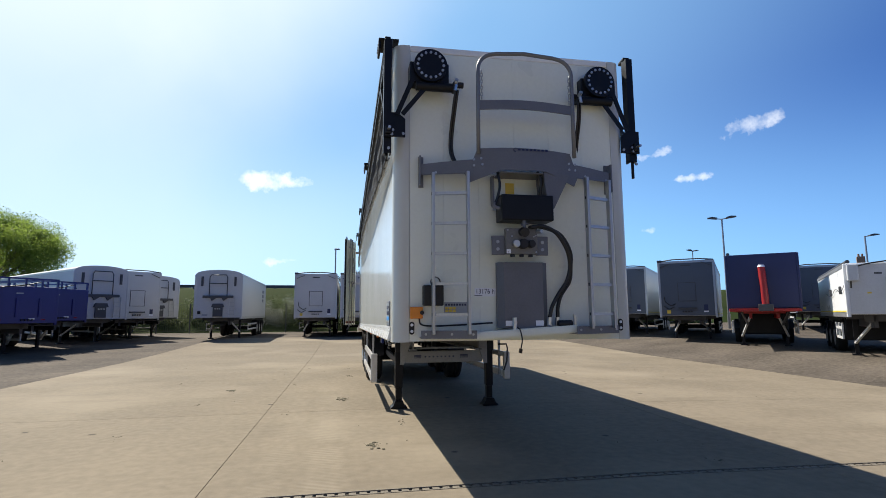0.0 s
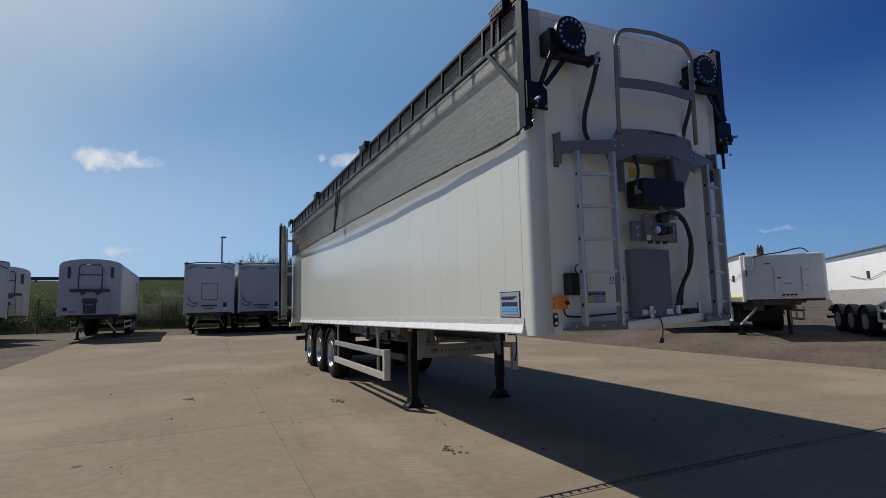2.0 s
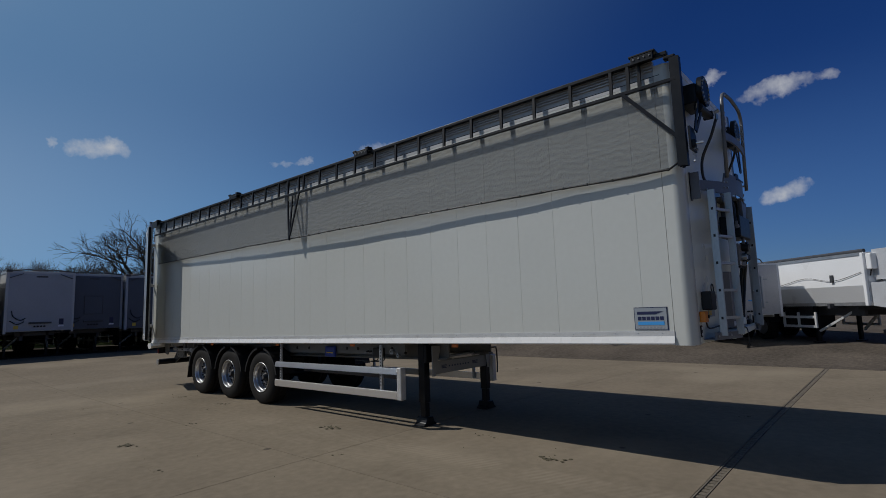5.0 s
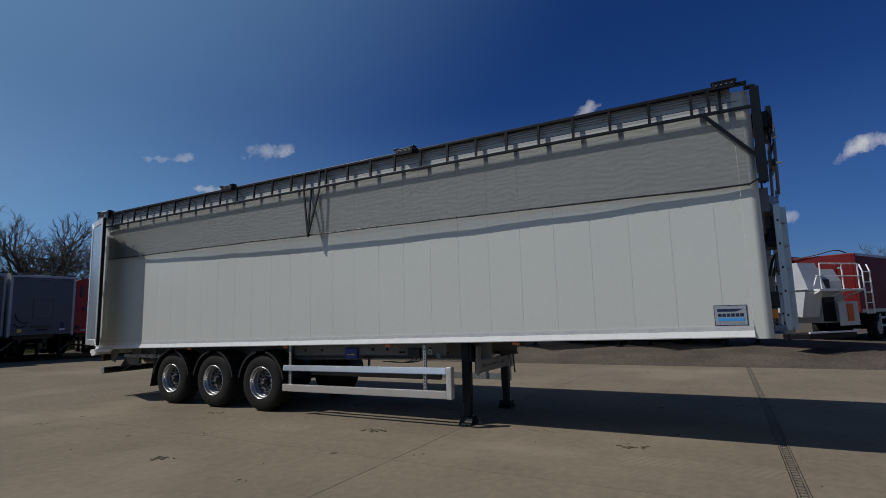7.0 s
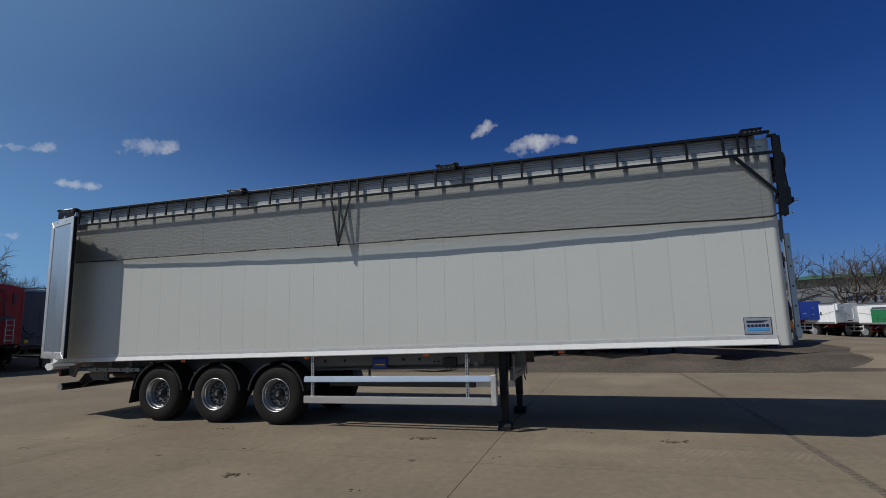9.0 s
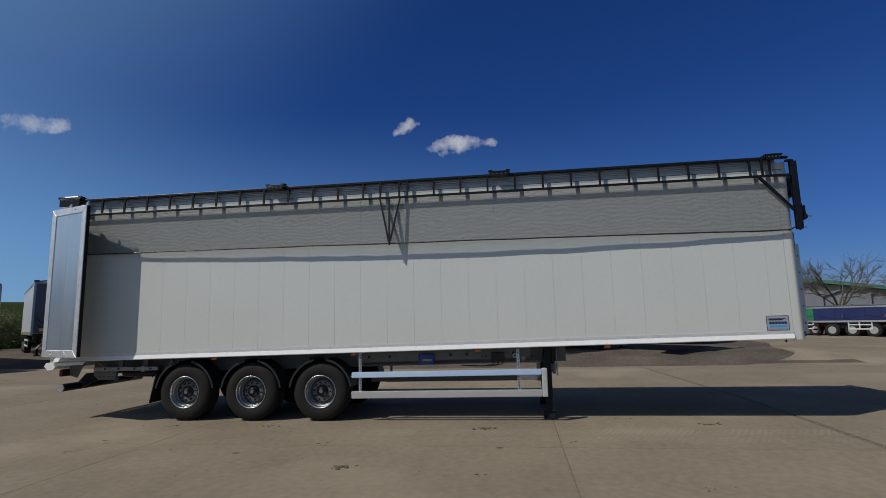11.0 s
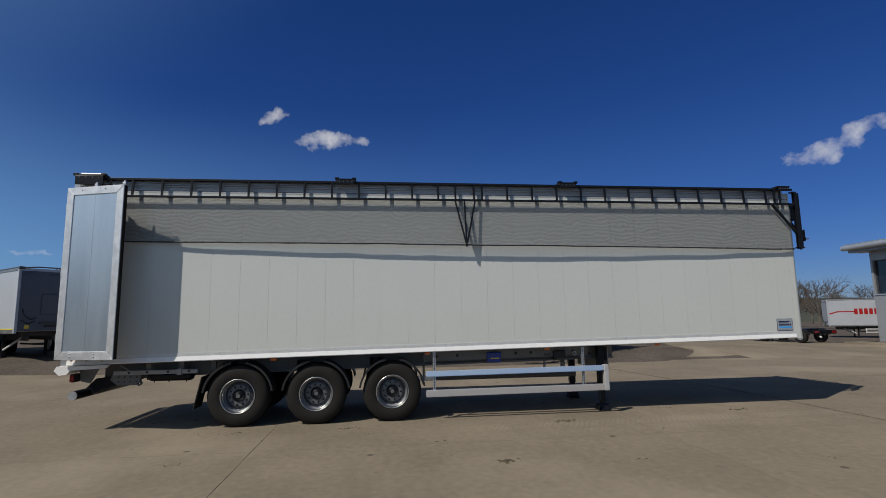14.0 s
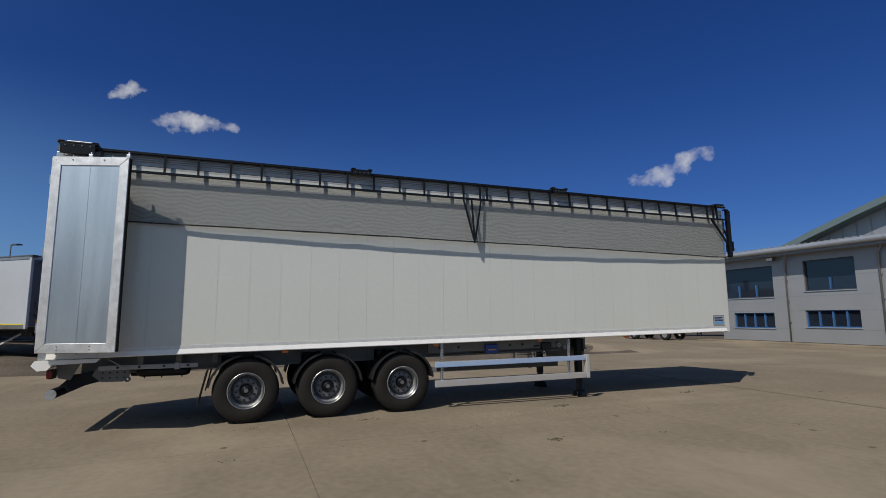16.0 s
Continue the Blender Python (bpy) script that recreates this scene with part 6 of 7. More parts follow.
def tipper(name, label, paint, front=None, length=8.8, floor=1.38, top=3.2, frame=None, ram=None, stripe=False, ribs=0, rails=False, plain=False, belly=0.0):
    t = thing(name, label, "tipper trailer", "parked tipper trailers")
    w = 2.45
    body = box_body(t, paint, w, length, floor, top, False, ribs, belly)
    part("front_wall", box(B(), -w / 2 + 0.05, w / 2 - 0.05, -0.02, 0.01, floor + 0.02, top - 0.05), front or paint, t)
    add_chassis(t, w, length + 0.2, floor, frame or DARK_GREY, legs=True, guard=False)
    for s in (-1, 1):
        frame_rail = part("guard_frame", box(B(), s * 1.2 - 0.02, s * 1.2 + 0.02, 2.2, 3.6, 0.55, 0.64, 0.01), PALE, t)
        part("guard_rail", box(B(), s * 1.2 - 0.02, s * 1.2 + 0.02, 2.2, 3.6, 0.88, 0.97, 0.01), PALE, frame_rail)
        for y in (2.12, 2.9, 3.6):
            part("guard_post", box(B(), s * 1.2 - 0.03, s * 1.2 + 0.03, y, y + 0.08, 0.55, 1.1, 0.01), PALE, frame_rail)
    # black boxes added to fill and darken the space under the body
    hold = part("equipment_box", box(B(), -0.95, 0.95, 3.7, length - 4.8 if length > 8 else 4.0, 0.46, floor - 0.12, 0.04), BLACK, t, "black box filling the dark space under the body")
    part("box_lid", box(B(), -0.97, 0.97, 3.75, (length - 4.85) if length > 8 else 3.95, floor - 0.12, floor - 0.09, 0.01), DARK_GREY, hold)
    part("underrun_plate", box(B(), -1.0, 1.0, length - 4.3, length - 0.6, 0.62, floor - 0.05, 0.03), BLACK, t)
    if ram:
        r = part("tipping_ram", rod(B(), (0.05, -0.30, floor + 0.15), (0.0, -0.18, top - 0.55), 0.13, 18), ram, t, "red tipping ram")
        part("ram_head", rod(B(), (0.0, -0.18, top - 0.55), (0.0, -0.18, top - 0.46), 0.14, 18, 0.10), SIGN_WHITE, r)
        part("ram_foot", box(B(), -0.2, 0.3, -0.42, -0.02, floor - 0.12, floor + 0.15, 0.02), DARK_GREY, r)
        part("front_beam", box(B(), -1.22, 1.22, -0.35, -0.05, floor - 0.14, floor - 0.02, 0.015), frame or DARK_GREY, t)
        for s in (-1, 1):
            part("frame_arm", bar(B(), (s * 0.8, -0.1, floor - 0.15), (s * 0.6, 0.6, 0.95), 0.07, 0.07), DARK_GREY, t)
    else:
        for s in (-0.30, 0.52):
            part("front_rib", box(B(), s, s + 0.09, -0.07, -0.02, floor + 0.25, top - 0.45, 0.02), front or paint, t)
        for k in range(4):
            part("socket", rod(B(), (-0.05 + 0.12 * k, -0.02, floor + 0.14), (-0.05 + 0.12 * k, -0.08, floor + 0.14), 0.035, 10), PLASTIC, t)
        for x, z, ww, m in ((0.0, floor + 0.5, 0.35, SKY_SIGN), (-0.75, floor + 0.62, 0.16, YELLOW), (-0.2, floor + 0.7, 0.2, RED_LENS), (0.55, floor + 0.42, 0.3, SIGN_GREY), (-0.55, top - 0.35, 0.3, DARK_GREY), (0.6, top - 0.6, 0.3, SIGN_GREY)) if not plain else ((-0.9, floor + 0.12, 0.25, RED_LENS), (0.65, floor + 0.12, 0.25, RED_LENS), (0.2, floor + 0.15, 0.35, SIGN_WHITE), (-0.3, top - 0.3, 0.4, SIGN_GREY)):
            part("sticker", box(B(), x, x + ww * 0.62, -0.026, -0.021, z, z + 0.05), m, t)
        part("air_line", tube(B(), curve_points([(-w / 2 + 0.1, -0.05, top - 0.75), (-w / 2 + 0.12, -0.12, top - 0.45), (-w / 2 + 0.3, -0.1, top - 0.1), (0.0, -0.05, top + 0.06), (0.6, 0.1, top + 0.18), (0.9, 0.3, top + 0.05)], 5), 0.022, 6), HOSE, t)
        part("filter_box", box(B(), -w / 2 + 0.02, -w / 2 + 0.3, -0.2, -0.02, top - 0.55, top - 0.05, 0.03), front or paint, t)
        part("side_line", tube(B(), curve_points([(-w / 2 - 0.03, 0.1, top - 0.62), (-w / 2 - 0.04, 1.2, top - 0.85), (-w / 2 - 0.04, 2.4, top - 0.70), (-w / 2 - 0.04, 3.9, top - 0.92), (-w / 2 - 0.03, 5.6, top - 0.75)], 4), 0.008, 6), HOSE, t)
        for y in (1.2, 3.9):
            part("line_clip", box(B(), -w / 2 - 0.07, -w / 2, y, y + 0.1, top - 0.9, top - 0.65, 0.01), DARK_GREY, t)
    part("sheet_roll", rod(B(), (-w / 2 + 0.08, 0.05, top + 0.05), (-w / 2 + 0.08, length - 0.1, top + 0.05), 0.06, 10), DARK_GREY, t)
    if rails:
        for s in (-1, 1):
            part("load_rail", box(B(), s * (w / 2) - 0.03, s * (w / 2) + 0.03, 0, length, top + 0.28, top + 0.34), paint, t)
            for k in range(7):
                y = (length - 0.08) * k / 6
                part("rail_post", box(B(), s * (w / 2) - 0.03, s * (w / 2) + 0.03, y, y + 0.08, top, top + 0.28), paint, t)
        part("front_load_rail", box(B(), -w / 2 + 0.03, w / 2 - 0.03, 0, 0.06, top + 0.28, top + 0.34), paint, t)
        for x in (-0.6, 0.0, 0.6):
            part("rail_post", box(B(), x, x + 0.06, 0, 0.06, top, top + 0.28), paint, t)
    if stripe:
        for s in (-1, 1):
            part("reflective_stripe", box(B(), s * (w / 2 + 0.016), s * (w / 2 + 0.022), 0.2, length - 0.2, floor + 0.08, floor + 0.12), STRIPE, t)
    return t


def stand(ob, x, y, yaw):
    """Puts a parked vehicle with the middle of its front at (x, y); yaw 0 faces south."""
    ob.matrix_basis = pose(x, y, ground_z(x, y) - 0.035, 0, 0, yaw)
    return ob


def corner(x, y, yaw, half=1.25):
    """The middle of a front whose western corner is at (x, y)."""
    a = radians(yaw)
    return x + half * math.cos(a), y + half * math.sin(a), yaw


WARN_RED = mat("orange-red warning paint", (0.62, 0.11, 0.02), 0.5, vary=0.05)


def walkway(owner, floor):
    """A railed working platform with a ladder, carried before the front wall."""
    h = floor + 0.72
    deck = part("platform", box(B(), -0.75, 1.42, -1.5, -0.05, h - 0.07, h, 0.01), TIPPER_WHITE, owner, "white railed platform")
    for x in (-0.62, 0.42, 1.20):
        part("rail_post", rod(B(), (x, -1.45, h), (x, -1.45, h + 0.88), 0.024, 8), TIPPER_WHITE, deck)
    part("hand_rail", tube(B(), curve_points([(-0.98, -1.45, h + 0.10), (-0.80, -1.45, h + 0.42), (-0.62, -1.45, h + 0.45), (1.42, -1.45, h + 0.45)], 5), 0.022, 8), TIPPER_WHITE, deck)
    part("hand_rail", rod(B(), (-0.62, -1.45, h + 0.88), (1.20, -1.45, h + 0.88), 0.024, 8), TIPPER_WHITE, deck)
    for x in (1.20, 1.56):
        part("ladder_stile", tube(B(), [(x, -1.60, h - 0.88), (x, -1.60, h + 0.60), (x + 0.02, -1.50, h + 0.85)], 0.026, 8), TIPPER_WHITE, deck)
    for k in range(5):
        part("rung", rod(B(), (1.20, -1.60, h - 0.86 + 0.36 * k), (1.56, -1.60, h - 0.86 + 0.36 * k), 0.018, 8), TIPPER_WHITE, deck)
    for x in (-0.7, 0.5, 1.3):
        part("bracket", bar(B(), (x, -1.40, h - 0.08), (x - 0.25, -0.10, h - 0.62), 0.07, 0.05), TIPPER_WHITE, deck)
    part("hopper", prism(B(), [(-1.25, h), (-0.06, h), (-0.06, h + 0.95), (-0.95, h + 0.95)], "x", -1.0, -0.15), DULL_FRONT, owner)
    part("hopper_chute", prism(B(), [(-1.05, h - 0.95), (-0.06, h - 0.80), (-0.06, h - 0.08), (-1.25, h - 0.08)], "x", -1.15, -0.35), DULL_FRONT, owner)
    part("engine_cover", prism(B(), [(-1.0, floor - 0.45), (-0.1, floor - 0.45), (-0.1, h + 0.75), (-0.75, h + 0.75), (-1.0, h + 0.3)], "x", -0.15, 0.98), SILVER, owner)
    part("cover_opening", box(B(), 0.02, 0.36, -1.03, -1.005, h + 0.06, h + 0.36, 0.01), BLACK, owner)
    part("cover_grille", box(B(), -0.10, 0.50, -1.03, -1.005, floor - 0.40, floor + 0.45, 0.01), BLACK, owner)
    board = part("backing_board", box(B(), 0.25, 1.20, -1.32, -1.29, floor - 0.55, floor + 0.28), DULL_FRONT, owner)
    part("warning_panel", box(B(), 0.62, 0.90, -1.35, -1.322, floor - 0.40, floor + 0.20), WARN_RED, board, "orange warning panel")
    part("foot_bar", box(B(), -1.2, 1.20, -1.30, -1.24, floor - 0.78, floor - 0.72, 0.008), TIPPER_WHITE, owner)
    part("under_frame", box(B(), -1.1, 1.15, -1.2, -0.2, floor - 0.98, floor - 0.80, 0.02), BLACK, owner)


arched = stand(arched_trailer("box_trailer", "silver grey arched-roof trailer with front ladder, parked on gravel", PALE), -7.75, 32.0, 2)
copy_thing(arched, pose(-13.0, 29.93, ground_z(-13.0, 29.93) - 0.035, 0, 0, 44))
copy_thing(arched, pose(-12.65, 37.35, ground_z(-12.65, 37.35) - 0.035, 0, 0, 44))
flat = stand(flat_trailer("box_trailer", "pale grey flat-fronted trailer with a square front hatch", PALE), -2.38, 33.6, 0)
copy_thing(flat, pose(-12.47, 33.2, ground_z(-12.47, 33.2) - 0.035, 0, 0, 44))
stand(flat_trailer("box_trailer", "older white trailer with a weathered front and dark top", PALE, hatch=False, front=SILVER), 0.42, 33.6, 0)
dim = stand(flat_trailer("box_trailer", "slate grey flat-fronted trailer with a rolled roof sheet", SILVER, front=SLATE), 5.3, 33.8, -3)
copy_thing(dim, pose(2.68, 34.2, ground_z(2.68, 34.2) - 0.035, 0, 0, 0))
copy_thing(dim, pose(10.9, 34.5, ground_z(11.1, 34.5) - 0.035, 0, 0, -14))
stand(arched_trailer("box_trailer", "bright red arched-roof trailer parked in a row", RED), 7.95, 34.0, -6)
striped = flat_trailer("box_trailer", "slate-fronted blue-grey trailer with a yellow reflective stripe", SIDE_GREY, stripe=True, front=SLATE)
stand(striped, *corner(15.2, 24.2, -40))
for cx, cy, yaw in ((14.7, 29.3, -40), (14.65, 35.0, -41), (26.3, 27.3, -41)):
    x, y, yaw = corner(cx, cy, yaw)
    copy_thing(striped, pose(x, y, ground_z(x, y) - 0.035, 0, 0, yaw))
stand(tipper("tipper_trailer", "navy high-sided tipper with a red front ram and red chassis", NAVY, floor=1.62, top=3.8, frame=RED, ram=RED), *corner(15.0, 19.2, -41))
stand(tipper("tipper_trailer", "white alloy tipper with a yellow stripe and sagging air lines", TIPPER_WHITE, stripe=True, top=2.93, length=8.8, front=DULL_FRONT), *corner(14.5, 13.6, -42))
stand(tipper("tipper_trailer", "white tipper with a deep bare aluminium front", TIPPER_WHITE, front=SHINY, floor=1.06, top=2.90, belly=0.30), *corner(14.75, 8.55, -46))
platform_tipper = stand(tipper("tipper_trailer", "white tipper with a railed front platform and ladder", TIPPER_WHITE, top=2.98, belly=0.28), *corner(15.2, 4.3, -44))
walkway(platform_tipper, 1.38)
blue_tipper = stand(tipper("tipper_trailer", "dark blue open tipper with load rails, on gravel", BLUE, top=2.75, floor=1.3, rails=True, ribs=7, plain=True), -13.2, 26.5, 60)
copy_thing(blue_tipper, pose(-12.9, 23.3, ground_z(-12.9, 23.3) - 0.035, 0, 0, 58))
stand(tipper("tipper_trailer", "maroon tipper parked behind the white tippers", MAROON, top=3.6, floor=1.25, length=6.0), 19.9, 2.1, -118)
for x, y, yaw, paint, words in ((43.0, -8.6, -110, BRIGHT_BLUE, "bright blue bulk tipper far across the yard"), (42.0, -11.4, -60, TIPPER_WHITE, "white tipper far across the yard"), (41.0, -14.6, -60, TIPPER_WHITE, "white tipper far across the yard"),
                               (36.6, -16.6, -62, GREEN, "green bulk tipper far across the yard"), (33.4, -19.0, -50, NAVY, "dark blue tipper far across the yard")):
    stand(tipper("tipper_trailer", words, paint, top=2.35 if paint in (GREEN, NAVY) else 2.75, floor=1.2, length=6.0, ribs=6, frame=MAROON), x, y, yaw)

# ---- office and hall south of the yard ----
CLAD = mat("pale cladding", (0.30, 0.31, 0.325), 0.4, 0.3, vary=0.03, scale=0.8, fine=10)
CLAD_TOP = mat("grey cladding", (0.22, 0.23, 0.25), 0.4, 0.3, vary=0.03, scale=0.8, fine=10)
ROOF = mat("ribbed roof sheet", (0.42, 0.45, 0.49), 0.35, 0.5, vary=0.05, scale=1.0)
FRAME_BLUE = mat("blue window frame", (0.035, 0.11, 0.26), 0.4, vary=0.05)
GREEN_EDGE = mat("green roof edge", (0.06, 0.17, 0.12), 0.45, vary=0.06)
HALL_EDGE = mat("grey-green roof edge", (0.14, 0.19, 0.19), 0.45, 0.2, vary=0.06)
PLINTH = mat("dark plinth", (0.10, 0.085, 0.075), 0.8, vary=0.2, scale=2)


def glass():
    m = bpy.data.materials.new("dark window glass")
    m.use_nodes = True
    p = m.node_tree.nodes["Principled BSDF"]
    p.inputs["Base Color"].default_value = (0.012, 0.018, 0.03, 1)
    p.inputs["Roughness"].default_value = 0.04
    p.inputs["Specular IOR Level"].default_value = 0.6
    return m


GLASS = glass()


def build_office():
    yw, x_end, eave = -18.0, 20.3, 6.05
    office = thing("office_building", "two-storey grey clad office with blue window frames", "building")
    wins = [(16.0, 20.15, 3.15, 5.35, 3, True), (10.75, 13.85, 3.45, 5.45, 2, True), (16.1, 19.25, 1.0, 2.08, 4, False), (10.7, 13.95, 1.12, 2.2, 4, False),
            (4.2, 7.6, 3.45, 5.45, 2, True), (4.2, 7.6, 1.12, 2.2, 4, False)]
    # wall in courses of panels, cut out round the windows
    zs = sorted({0.0, 1.0, 1.12, 2.08, 2.2, 3.15, 3.45, 4.35, 5.35, 5.45, eave})
    xs = sorted({-2.0, 4.2, 7.6, 10.7, 10.75, 13.85, 13.95, 16.0, 16.1, 19.25, 20.15, x_end})
    for z0, z1 in zip(zs, zs[1:]):
        run = None
        for x0, x1 in zip(xs, xs[1:]):
            cx, cz = (x0 + x1) / 2, (z0 + z1) / 2
            hole = any(a < cx < b and c < cz < d for a, b, c, d, n, big in wins)
            if hole:
                run = None
                continue
            part("wall_panel", box(B(), x0, x1, yw - 0.3, yw, z0, z1 - (0.006 if z1 in (1.0, 2.2, 3.15, 4.35) else 0)), CLAD, office)
    for z in (1.0, 2.2, 3.15, 4.35):
        holes = sorted((a - 0.06, b + 0.06) for a, b, c, d, n, big in wins if c - 0.06 < z < d + 0.06)
        ends = [-2.0] + [v for h in holes for v in h] + [x_end]
        for a, b in zip(ends[::2], ends[1::2]):
            if b - a > 0.1:
                part("panel_joint", box(B(), a, b, yw, yw + 0.004, z - 0.012, z), CLAD_TOP, office)
    part("inner_wall", box(B(), -2.0, x_end - 0.3, yw - 3.2, yw - 3.0, 0, eave), PLINTH, office)
    part("east_wall", box(B(), x_end - 0.3, x_end, yw - 14, yw - 0.3, 0, eave), CLAD, office)
    part("plinth", box(B(), -2.0, x_end + 0.03, yw - 0.3, yw + 0.03, -0.1, 0.14), PLINTH, office)
    part("floor_slab", box(B(), -2.0, x_end - 0.3, yw - 3.0, yw - 0.3, 2.55, 2.85), PLINTH, office)
    for a, b, c, d, n, big in wins:
        win = part("window", box(B(), a, b, yw - 0.22, yw - 0.2, c, d), GLASS, office)
        fr = FRAME_BLUE if not big else DARK_GREY
        t = 0.06
        for x0, x1, z0, z1 in ((a, b, c, c + t), (a, b, d - t, d), (a, a + t, c + t, d - t), (b - t, b, c + t, d - t)):
            part("frame", box(B(), x0, x1, yw - 0.2, yw - 0.1, z0, z1), fr, win)
        for k in range(1, n):
            x = a + (b - a) * k / n
            z1 = d - t if not big else c + (d - c) * 0.42
            part("mullion", box(B(), x - 0.045, x + 0.045, yw - 0.2, yw - 0.08, c + t, z1), FRAME_BLUE, win)
        part("sill", box(B(), a - 0.05, b + 0.05, yw - 0.2, yw + 0.06, c - 0.05, c), ROOF, win)
    # overhanging roof with a rounded edge
    arc = [radians(-90 + 180 * k / 8) for k in range(9)]
    out = [(yw - 6, eave + 0.55), (yw - 6, eave + 0.15)] + [(yw + 1.1 + 0.17 * math.cos(a), eave + 0.19 + 0.17 * math.sin(a)) for a in arc]
    part("roof_edge", prism(B(), out, "x", -3.0, x_end + 0.8), ROOF, office)
    part("soffit", box(B(), -3.0, x_end + 0.6, yw - 0.3, yw + 0.9, eave - 0.14, eave + 0.02), CLAD_TOP, office)
    for k in range(60):
        x = -2.8 + 0.4 * k
        part("roof_rib", box(B(), x, x + 0.05, yw - 5.9, yw + 1.15, eave + 0.36, eave + 0.44), ROOF, office)
    for x in (15.0, 9.4):
        pipe = part("downpipe", tube(B(), [(x - 0.35, yw + 0.5, eave - 0.1), (x - 0.3, yw + 0.3, eave - 0.2), (x, yw + 0.10, eave - 0.55), (x, yw + 0.10, 0.1)], 0.055, 8), LAMP_STEEL, office)
        for z in (1.4, 2.8, 4.2):
            part("pipe_clip", box(B(), x - 0.09, x + 0.09, yw, yw + 0.11, z, z + 0.05), LAMP_STEEL, pipe)
    flood = part("floodlight", box(B(), 15.55, 16.05, yw + 0.15, yw + 0.45, eave - 0.42, eave - 0.2, 0.03, None), DARK_GREY, office)
    part("flood_glass", box(B(), 15.58, 16.02, yw + 0.451, yw + 0.46, eave - 0.40, eave - 0.22), SIGN_WHITE, flood)
    settle(office, (9, yw, 0))
    office.location.z -= 0.22
    hall = thing("warehouse_hall", "large hall with a curved grey roof and pale gable", "building")
    x0, x1, y1 = -45.0, 25.0, -27.0
    pts = [(x0 + (x1 - x0) * k / 20, 5.45 + 8.04 * math.sin(math.pi * k / 20)) for k in range(21)]
    part("gable", prism(B(), [(x0, 0)] + [(x1, 0)] + pts[::-1], "y", y1 - 0.3, y1), CLAD, hall)
    part("roof", prism(B(), [(x, z + 0.02) for x, z in pts] + [(x, z + 0.5) for x, z in pts[::-1]], "y", y1 - 30, y1 + 1.2), HALL_EDGE, hall)
    for k in range(69):
        x = x0 + 0.5 + k
        zt = 5.35 + 8.04 * math.sin(math.pi * (x - x0) / (x1 - x0))
        part("gable_rib", box(B(), x, x + 0.08, y1, y1 + 0.05, 5.2, max(5.3, zt)), CLAD_TOP, hall)
    settle(hall, (-13, y1, 0))
    kerb = B()
    box(kerb, -2, 21.5, -16.75, -16.6, -0.34, -0.11, 0.02)
    kb = tagged(new("kerb", mesh_of("kerb", kerb, CONCRETE)), "concrete kerb before the office", "kerb", kind="structure")
    solid("verge", box(B(), -2, 21.5, -17.97, -16.76, -0.34, -0.12), CONCRETE, "concrete strip along the office wall", "pavement", kind="structure")


build_office()


def build_far_hall():
    """A long distribution hall across the yard, with a shallow curved roof."""
    hall = thing("distribution_hall", "distant hall with a shallow curved green-edged roof", "building")
    n, span = 24, 46.0
    pts = [(-span / 2 + span * k / n, 3.5 + 2.9 * math.sin(math.pi * k / n)) for k in range(n + 1)]
    part("wall", prism(B(), [(-span / 2, 0), (span / 2, 0)] + pts[::-1], "y", 0.0, 0.4), CLAD_TOP, hall)
    part("band", prism(B(), [(x, z - 1.2) for x, z in pts] + [(x, z - 0.2) for x, z in pts[::-1]], "y", -0.05, -0.02), mat("sandy band", (0.34, 0.33, 0.24), 0.6, vary=0.05), hall)
    part("roof_edge", prism(B(), [(x, z - 0.1) for x, z in pts] + [(x, z + 0.4) for x, z in pts[::-1]], "y", -1.0, 45), GREEN_EDGE, hall)
    for k in range(8):
        x = -21 + 5.6 * k
        part("column", box(B(), x, x + 0.4, -0.4, -0.06, 0, 3.5), CLAD_TOP, hall)
        part("truss", bar(B(), (x + 0.2, -0.3, 3.4), (x + 3.4, -0.3, 4.4), 0.18, 0.18), CLAD_TOP, hall)
    for k in range(6):
        part("wall_mark", box(B(), 6 - 0.9 * k, 6.6 - 0.9 * k, -0.06, -0.02, 2.9, 3.4), NAVY_SIGN, hall)
    hall.matrix_basis = pose(81, -24, 0.7, 0, 0, -115)
    return hall


build_far_hall()


